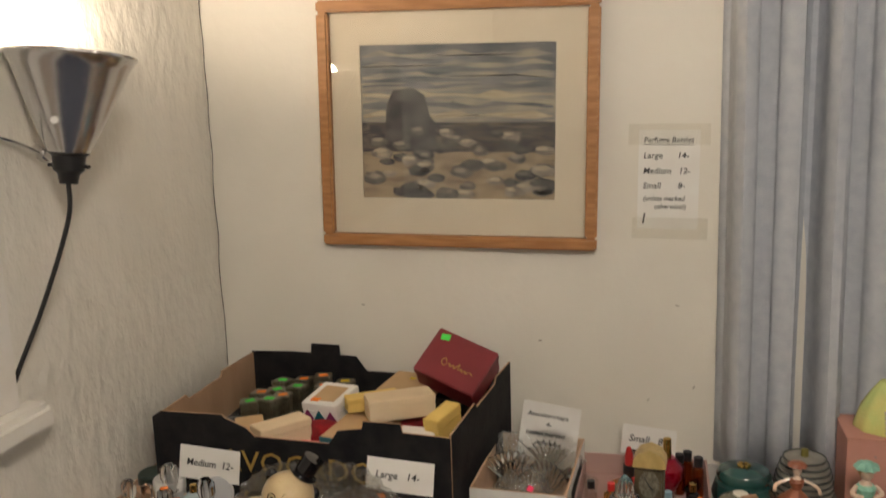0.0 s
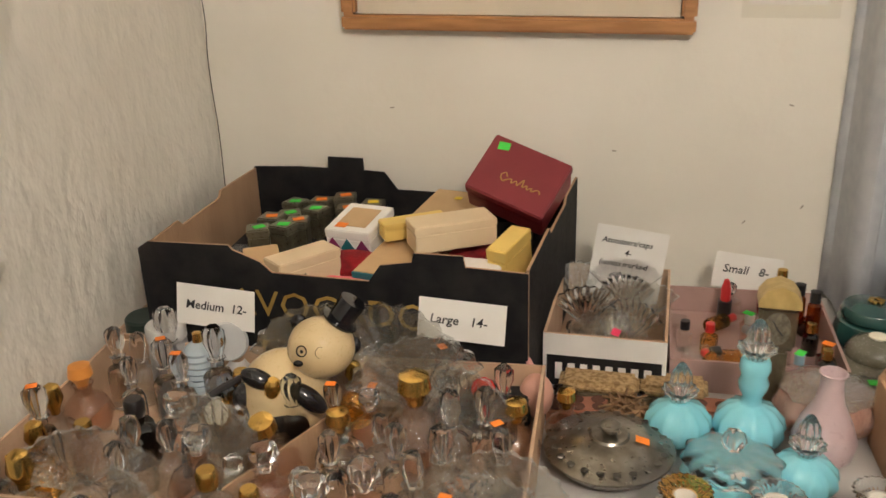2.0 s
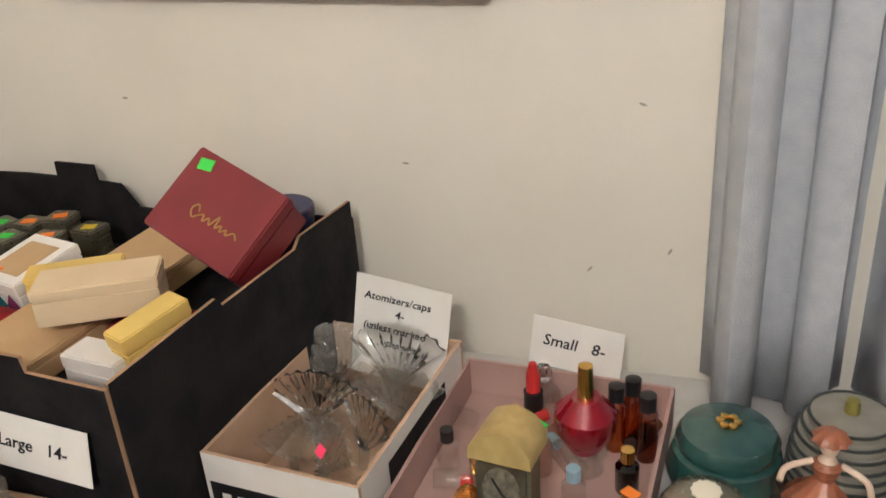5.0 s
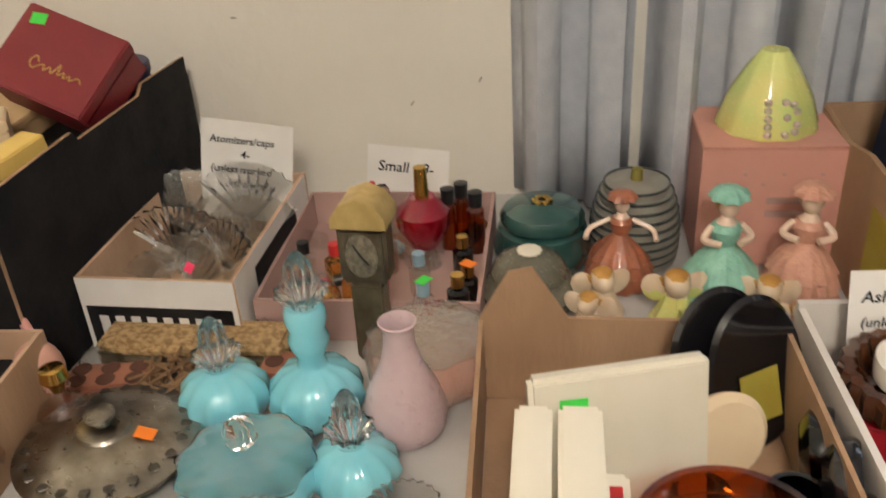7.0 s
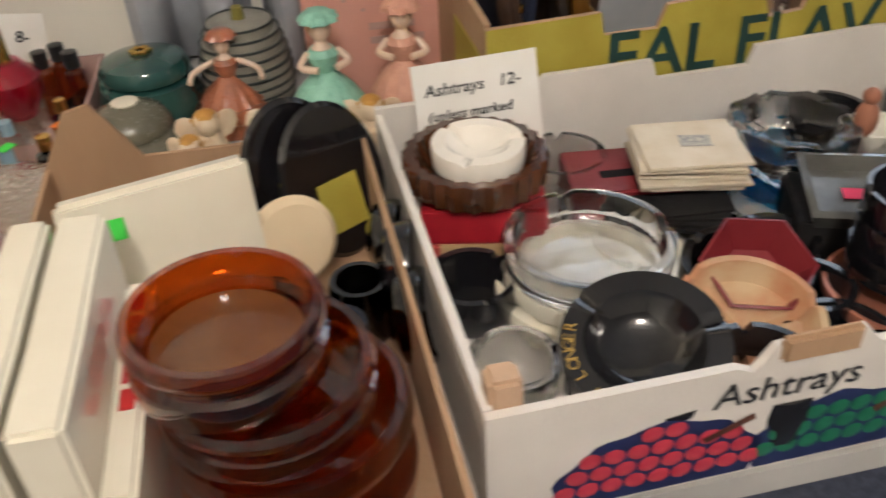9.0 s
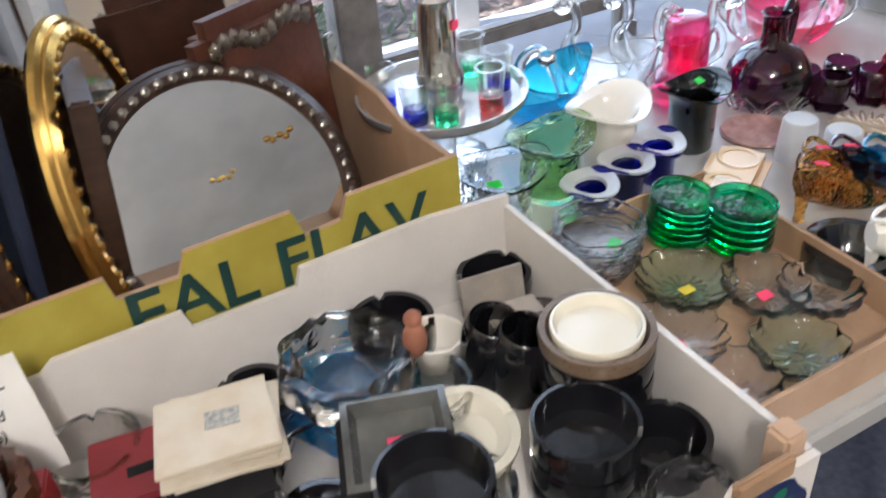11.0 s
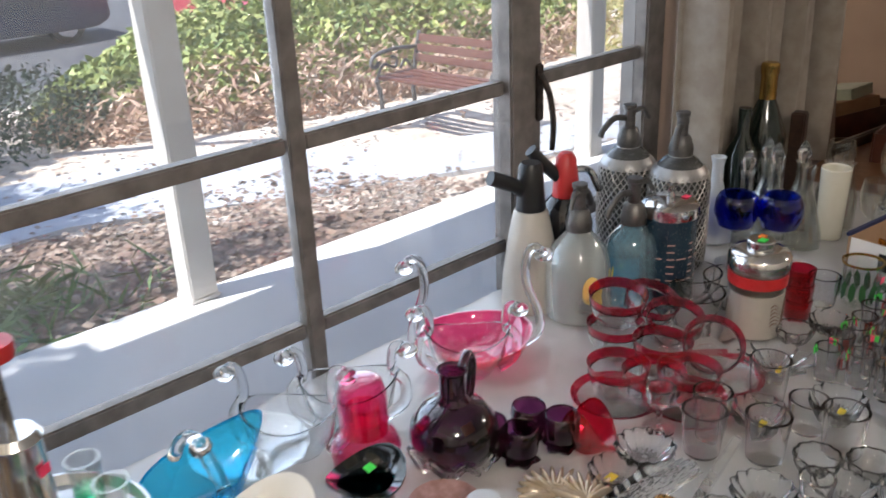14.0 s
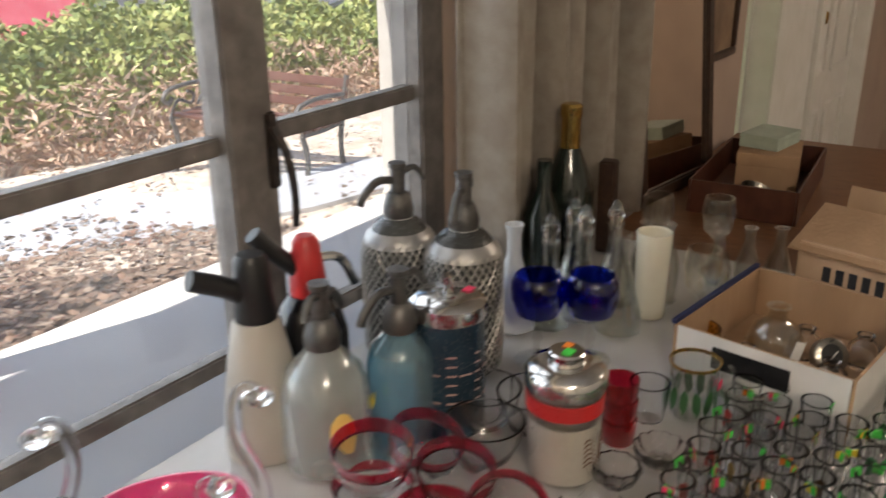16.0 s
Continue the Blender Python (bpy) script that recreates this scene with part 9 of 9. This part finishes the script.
# ---- the far end of the table ----
for x, y in ((3.10, -0.245), (3.14, -0.305)):
    g_ = thing("cobalt_goblet", x, y, T, "cobalt blue bowled goblet on a clear stem", "goblet", "goblets")
    part("bowl", lathe(hollow([(0.008, 0.062), (0.03, 0.075), (0.038, 0.098), (0.036, 0.12), (0.031, 0.13)], 0.002), 32), G_BLUE, g_)
    part("stem", lathe([(0, 0), (0.03, 0), (0.03, 0.003), (0.006, 0.008), (0.005, 0.03), (0.008, 0.036), (0.005, 0.044), (0.006, 0.0625), (0, 0.063)], 24), G_CLEAR, g_)
def decanter(x, y, h, label, stop=True, mat=None):
    d_ = thing("glass_decanter", x, y, T, label, "decanter", "decanters")
    part("body", lathe(hollow([(0.026, 0), (0.034, 0.006), (0.033, 0.03), (0.02, h * 0.5), (0.0105, h * 0.72), (0.010, h * 0.9), (0.014, h)], 0.0036), 28, 8, 0.03, h * 0.6), mat or G_THIN, d_)
    if stop:
        part("stopper", lathe([(0, h - 0.01), (0.008, h - 0.008), (0.009, h + 0.004), (0.014, h + 0.014), (0.006, h + 0.034), (0, h + 0.04)], 8), CRYSTAL, d_)
    return d_
for i, (x, y, h_) in enumerate(((3.17, -0.165, 0.165), (3.205, -0.205, 0.14), (3.255, -0.235, 0.145), (3.245, -0.30, 0.155), (3.29, -0.20, 0.14), (3.33, -0.25, 0.135))):
    decanter(x, y, h_, "clear fluted glass decanter with slender neck", i not in (0, 3), G_FROST if i == 0 else None)
mg = thing("printed_mug", 3.325, -0.315, T, "tall cream mug with a coloured print", "mug")
part("body", lathe(hollow([(0.022, 0), (0.024, 0.003), (0.027, 0.135)], 0.003), 28), PORCELAIN, mg)
part("print", merge(*[moved(ball(0.008, (0, 0, 0), (0.9, 0.2, 1.4), 1), pose(0.0255 * math.sin(a), -0.0255 * math.cos(a), z_, 0, 0, math.degrees(a))) for a, z_ in ((0.4, 0.1), (0.5, 0.08), (0.35, 0.06), (0.6, 0.05))]), shade("print_brown_red", (0.2, 0.06, 0.04), (0.05, 0.03, 0.03), 0.5, 0, 100, 0), mg)
for x, y, h_ in ((3.385, -0.315, 0.13), (3.45, -0.42, 0.125), (3.475, -0.46, 0.125), (3.42, -0.385, 0.12), (3.40, -0.27, 0.12)):
    single("slim_bottle", lathe(hollow([(0.018, 0), (0.02, 0.004), (0.02, h_ * 0.5), (0.009, h_ * 0.78), (0.008, h_ * 0.96), (0.011, h_)], 0.0036), 24), G_THIN, "clear glass milk bottle, empty", "bottle", pose(x, y, T), "clear bottles")
champ_m = shade("dark_green_bottle", (0.008, 0.014, 0.01), None, 0.15, 0, 20, 0, coat=0.4)
ch = thing("champagne_bottle", 3.392, -0.135, T, "dark wine bottle with gold foil on its neck", "bottle")
part("body", lathe([(0, 0), (0.04, 0), (0.042, 0.004), (0.042, 0.15), (0.03, 0.19), (0.0165, 0.225), (0, 0.225)], 28), champ_m, ch)
part("foil_neck", lathe([(0, 0.2252), (0.0165, 0.2252), (0.016, 0.272), (0.018, 0.276), (0.018, 0.292), (0.014, 0.296), (0, 0.297)], 20), BRASS, ch, "gold foil")
single("dark_bottle", lathe([(0, 0), (0.03, 0), (0.031, 0.13), (0.012, 0.17), (0.012, 0.22), (0, 0.22)], 24), champ_m, "dark slim bottle before the curtain", "bottle", pose(3.318, -0.13, T))
single("dark_box", box(0.03, 0.03, 0.17, 0.003), DARKWOOD, "narrow dark brown box before the curtain", "box", pose(3.535, -0.14, T, 0, 0, 12))
for x, y in ((3.36, -0.15), (3.50, -0.25), (3.54, -0.34), (3.30, -0.40)):
    single("wine_glass", lathe(hollow([(0.026, 0), (0.005, 0.006), (0.005, 0.06), (0.024, 0.08), (0.028, 0.11), (0.024, 0.135)], 0.0036), 24), G_THIN, "clear stemmed wine glass, empty", "glass", pose(x, y, T), "wine glasses")
kb = tray_box("white_blue_carton", 3.145, -0.66, 3.40, -0.43, T, 0.83, WHITECARD, KRAFT, "white carton with blue trim holding a globe and gauge", rz=-7)
part("label_plate", moved(box(0.10, 0.0008, 0.03), pose(-0.1286, 0.01, 0.035, 0, 0, 90)), BLACKPRINT, kb, "black printed label")
part("blue_rim", moved(box(0.255, 0.006, 0.006), pose(0, 0.116, 0.079)), shade("navy_trim", (0.015, 0.025, 0.09), None, 0.6, 0, 20, 0), kb)
gl = thing("glass_globe", 3.255, -0.52, T + 0.007, "clear round glass flask with a paper tag", "flask")
part("globe", lathe(hollow([(0.012, 0), (0.03, 0.012), (0.038, 0.035), (0.03, 0.058), (0.013, 0.07), (0.012, 0.085), (0.016, 0.088)], 0.0036), 32), G_THIN, gl)
part("paper_tag", moved(box(0.018, 0.0006, 0.026), pose(-0.03, -0.034, 0.03, 0, 20, -30)), PAPER, gl)
ga = thing("pressure_gauge", 3.255, -0.585, T + 0.04, "round black-faced metal pressure gauge", "gauge", rx=60, rz=-50)
part("case", lathe([(0, 0), (0.022, 0), (0.023, 0.016), (0.02, 0.018), (0, 0.0165)], 28), PEWTER, ga)
part("dial", lathe([(0, 0.0168), (0.019, 0.0168), (0.019, 0.0176), (0, 0.0176)], 28), BLACKPLASTIC, ga)
part("needle", moved(box(0.014, 0.0015, 0.0006), pose(0.003, 0, 0.0178, 0, 0, 40)), PAPER, ga)
for x, y in ((3.22, -0.60), (3.30, -0.55), (3.32, -0.62), (3.20, -0.50)):
    single("small_flask", lathe(hollow([(0.018, 0), (0.022, 0.008), (0.02, 0.03), (0.010, 0.04), (0.012, 0.046)], 0.0036), 24), CRYSTAL, "small clear glass flask in a carton", "flask", pose(x, y, T + 0.007), "small flasks")
wy = thing("lettered_carton", 3.545, -0.60, T, "open brown carton with dark lettering bars", "box", rz=-12)
part("body", box(0.13, 0.22, 0.10, 0.003), KRAFT_LIGHT, wy)
part("flap", moved(box(0.12, 0.20, 0.004), pose(-0.02, 0.02, 0.11, 0, -22, 0)), KRAFT, wy)
part("flap", moved(box(0.004, 0.20, 0.06), pose(0.066, 0.0, 0.10, 0, 14, 0)), KRAFT, wy)
part("letter_bars", merge(*[moved(box(0.001, 0.012, 0.024), pose(-0.0658, 0.06 - 0.02 * k_, 0.045)) for k_ in range(8)]), INK, wy)
single("yellow_duck_dish", merge(ball(0.018, (0, 0, 0.012), (1.3, 0.9, 0.6), 2), ball(0.009, (-0.018, 0, 0.024), (1, 1, 1), 2)), shade("bright_yellow", (0.65, 0.55, 0.02), None, 0.3, 0, 20, 0), "small bright yellow dish on a bottle", "dish", pose(3.445, -0.545, T + 0.0))
gg = thing("green_tumbler", 3.09, -0.47, T, "tumbler painted with green leaves and a pink sticker", "glass")
part("glass", lathe(hollow([(0.024, 0), (0.026, 0.003), (0.031, 0.07)], 0.0036), 28), G_THIN, gg)
part("painted_leaves", merge(*[moved(ball(0.012, (0, 0, 0), (0.5, 0.12, 1.5), 1), pose(0.029 * math.cos(a), 0.029 * math.sin(a), 0.028, 0, 12 * math.sin(5 * a), math.degrees(a) + 90)) for a in [k_ * math.pi / 6 for k_ in range(12)]]), shade("leaf_green_paint", (0.03, 0.12, 0.03), None, 0.5, 0, 30, 0), gg)
part("gilt_rim", lathe([(0.031, 0.0702), (0.0315, 0.074), (0.0295, 0.074), (0.029, 0.0702)], 28, closed=True), BRASS, gg)
sticker(gg, 0.0, -0.032, 0.05, "pink", 0.014, rx=90)
ag = thing("amber_tumbler", 3.225, -0.425, T, "ribbed amber glass tumbler, empty", "glass")
part("glass", lathe(hollow([(0.02, 0), (0.024, 0.004), (0.026, 0.02), (0.028, 0.024), (0.029, 0.034), (0.031, 0.038), (0.032, 0.05)], 0.0036), 28), G_AMBER_CUT, ag)
for k_ in range(3):
    single("ruby_tumbler", lathe(hollow([(0.019, 0), (0.02, 0.002), (0.022, 0.03)], 0.0015), 24), G_RUBY, "ruby glass tumbler in a stack", "glass", pose(2.985, -0.42, T + 0.026 * k_), "ruby tumblers")
cb = thing("clear_sundae_bowl", 3.12, -0.53, T, "clear footed fluted glass bowl", "bowl")
part("bowl", lathe(hollow([(0.02, 0.018), (0.038, 0.03), (0.045, 0.05)], 0.0036), 32, 12, 0.02), G_THIN, cb)
part("foot", lathe([(0, 0), (0.024, 0), (0.022, 0.004), (0.007, 0.008), (0.007, 0.0185), (0, 0.0185)], 24), G_CLEAR, cb)
for x, y in ((2.92, -0.275), (2.945, -0.33), (2.86, -0.315)):
    single("clear_glass_bowl", lathe(hollow([(0.018, 0), (0.03, 0.01), (0.042, 0.035), (0.046, 0.055)], 0.0036), 32), CRYSTAL, "clear glass bowl standing near the siphons", "bowl", pose(x, y, T), "clear bowls")
fl_ = thing("flower_dish", 2.815, -0.475, T, "clear petal-shaped glass dish with a yellow sticker", "dish")
part("dish", lathe([(0, 0), (0.02, 0), (0.035, 0.012), (0.045, 0.02), (0.042, 0.022), (0.03, 0.014), (0, 0.004)], 60, 10, 0.12), G_CUT, fl_)
sticker(fl_, 0, -0.01, 0.008, "yellow", 0.014)

# rows of shot glasses with coloured prints and stickers
r = random.Random(77)
tints = [shade("print_%s" % n_, c_, None, 0.5, 0, 30, 0) for n_, c_ in (("red", (0.4, 0.03, 0.02)), ("green", (0.03, 0.25, 0.06)), ("brown", (0.16, 0.08, 0.04)), ("black", (0.02, 0.02, 0.02)), ("gold", (0.4, 0.25, 0.06)))]
base = thing("souvenir_shot_glass", 0, 0, 0, "clear souvenir shot glass with a small print", "glass", "souvenir shot glasses")
part("glass", lathe(hollow([(0.0145, 0), (0.0155, 0.003), (0.0185, 0.05)], 0.0036), 16), CRYSTAL, base)
part("thick_base", lathe([(0, 0.0042), (0.0105, 0.0042), (0.0108, 0.011), (0, 0.012)], 14), CRYSTAL, base)
n_ = 0
for i in range(11):
    for j in range(8):
        x, y = 2.84 + 0.0395 * i + 0.012 * (j % 2) + r.uniform(-0.004, 0.004), -0.765 + 0.039 * j + r.uniform(-0.004, 0.004)
        if y < -0.712:
            continue
        if x > 3.12 and y > -0.68 or y > -0.50 or x > 3.3 or (x < 2.88 and y > -0.53):
            continue
        m_ = pose(x, y, T, 0, 0, r.uniform(0, 360))
        if n_ == 0:
            base.matrix_basis = m_
            g_ = base
        else:
            g_ = new("souvenir_shot_glass")
            tagged(g_, "clear souvenir shot glass with a small print", "glass", "souvenir shot glasses")
            g_.matrix_basis = m_
            for c_ in base.children[:2]:
                o_ = new(c_.name.split(".")[0], c_.data)
                o_.parent = g_
        n_ += 1
        q = r.random()
        if q < 0.6:
            part("print", moved(plate([(-0.006, -0.008), (0.006, -0.008), (0.007, 0.006), (0, 0.011), (-0.007, 0.006)], 0.0008), pose(0, -0.0182, 0.026, -4, 0, 0)), tints[n_ % 5], g_)
        if q > 0.45:
            sticker(g_, 0.0, 0.0175, 0.044, ("pink", "green", "yellow", "orange", "pink")[n_ % 5], 0.012, rx=80, rz=r.uniform(-30, 30))

# loose clear glasses on the open cloth
for x, y, k_ in ((2.52, -0.46, 0), (2.58, -0.50, 1), (2.54, -0.60, 0), (2.62, -0.56, 1), (2.68, -0.52, 0), (2.74, -0.50, 1), (2.60, -0.66, 0), (2.69, -0.62, 1), (2.77, -0.58, 0), (2.78, -0.66, 1), (2.52, -0.70, 0), (2.71, -0.71, 1)):
    if k_:
        single("clear_tumbler", lathe(hollow([(0.02, 0), (0.022, 0.003), (0.027, 0.06)], 0.0036), 28), CRYSTAL, "clear glass tumbler on the cloth", "glass", pose(x, y, T), "clear tumblers")
    else:
        lacy(x, y, T, 0.036, G_CUT, "clear pressed glass dish on the cloth", ("yellow" if x > 2.6 else None), 14)

# the crowd of clear glass between the shoes and the shot glasses
for i, (x, y) in enumerate(fill_spots(2.44, -0.72, 3.06, -0.43, 0.052, 60, 12)):
    k_ = i % 4
    if k_ == 0:
        single("clear_tumbler", lathe(hollow([(0.018, 0), (0.02, 0.003), (0.025, 0.045 + 0.005 * (i % 3))], 0.0036), 24), CRYSTAL, "clear glass tumbler on the cloth", "glass", pose(x, y, T), "clear tumblers")
    elif k_ == 1:
        lacy(x, y, T, 0.03, G_CUT, "clear pressed glass dish on the cloth", ("yellow", "pink", None)[i % 3], 12, 20 * i)
    elif k_ == 2:
        single("clear_glass_bowl", lathe(hollow([(0.014, 0), (0.022, 0.008), (0.028, 0.022), (0.027, 0.026)], 0.0036), 28, 10, 0.05), G_CUT, "small clear fluted glass bowl", "bowl", pose(x, y, T), "clear bowls")
    else:
        single("cordial_glass", lathe([(0, 0), (0.02, 0), (0.02, 0.003), (0.004, 0.008), (0.004, 0.03), (0.016, 0.04), (0.019, 0.062), (0.0155, 0.062), (0.012, 0.042), (0, 0.036)], 24), CRYSTAL, "small clear cordial glass with a stem", "glass", pose(x, y, T), "cordial glasses")

# ---- beyond the table ----
sd = thing("walnut_side_table", 4.15, -0.30, 0, "walnut side table by the wall", "table", rz=3)
part("tabletop", box(1.0, 0.5, 0.028, 0.005, 2, (0, 0, 0.70)), WALNUT, sd)
for sx in (-0.46, 0.46):
    for sy in (-0.21, 0.21):
        part("leg", box(0.04, 0.04, 0.70, 0.004, 2, (sx, sy, 0)), WALNUT, sd)
bt = tray_box("wicker_tray", 3.90, -0.36, 4.30, -0.14, 0.7295, 0.80, LEATHER, LEATHER, "dark woven tray of small boxes", rz=6, cat="tray")
small_box("tan_box", 4.16, -0.25, 0.737, 0.16, 0.13, 0.085, KRAFT, "open tan box in a dark tray", rz=12)
small_box("pale_green_box", 4.18, -0.24, 0.823, 0.12, 0.09, 0.03, shade("pale_green_card", (0.42, 0.48, 0.4), None, 0.6, 0, 20, 0.1), "flat pale green box on a tan box", rz=-8)
single("silver_bowl", lathe(hollow([(0.02, 0), (0.035, 0.012), (0.042, 0.03)], 0.002), 28), PEWTER, "small silver bowl in the tray", "bowl", pose(4.0, -0.27, 0.737, 20, 0, 0))
lm = thing("leaning_mirror", 4.02, -0.085, 0.7285, "tall dark-framed mirror leaning against the wall", "mirror", rz=-6, rx=-5)
for a_, b_2 in (((-0.17, -0.012, 0.0), (0.17, 0.012, 0.03)), ((-0.17, -0.012, 0.45), (0.17, 0.012, 0.48)), ((-0.17, -0.012, 0.03), (-0.14, 0.012, 0.45)), ((0.14, -0.012, 0.03), (0.17, 0.012, 0.45))):
    part("frame_bar", span(a_, b_2, 0.004), DARKWOOD, lm)
part("mirror_plate", span((-0.142, -0.003, 0.028), (0.142, 0.004, 0.452)), MIRROR_WARM, lm)
wa = thing("wall_picture", 4.36, -0.002, 1.28, "dark-framed brown picture on the wall", "picture")
part("picture_sheet", span((-0.18, -0.012, -0.3), (0.18, -0.002, 0.3)), shade("brown_print_sheet", (0.16, 0.10, 0.06), (0.3, 0.2, 0.12), 0.6, 0, 9, 0.1), wa)
for a_, b_2 in (((-0.2, -0.022, -0.32), (0.2, 0, -0.3)), ((-0.2, -0.022, 0.3), (0.2, 0, 0.32)), ((-0.2, -0.022, -0.3), (-0.18, 0, 0.3)), ((0.18, -0.022, -0.3), (0.2, 0, 0.3))):
    part("frame_bar", span(a_, b_2, 0.003), DARKWOOD, wa)
# the ceiling lamp of the room
cl = thing("ceiling_lamp", 1.15, -2.0, 2.45, "round warm ceiling lamp of the room", "ceiling lamp")
glow = shade("lamp_glass_glow", (1, 0.85, 0.65), None, 0.5, 0, 10, 0)
gp = glow.node_tree.nodes["Principled BSDF"]
gp.inputs["Emission Color"].default_value, gp.inputs["Emission Strength"].default_value = (1, 0.84, 0.66, 1), LAMP_GLOW
part("shade", lathe([(0, -0.11), (0.08, -0.10), (0.14, -0.06), (0.16, -0.02), (0.16, -0.012), (0, -0.012)], 32), glow, cl, "glowing opal shade")
part("ceiling_plate", lathe([(0, -0.0115), (0.17, -0.0115), (0.17, 0.0), (0, 0.0)], 32), TRIM, cl)
# unseen copy of the lamp, added to go with the far fill light
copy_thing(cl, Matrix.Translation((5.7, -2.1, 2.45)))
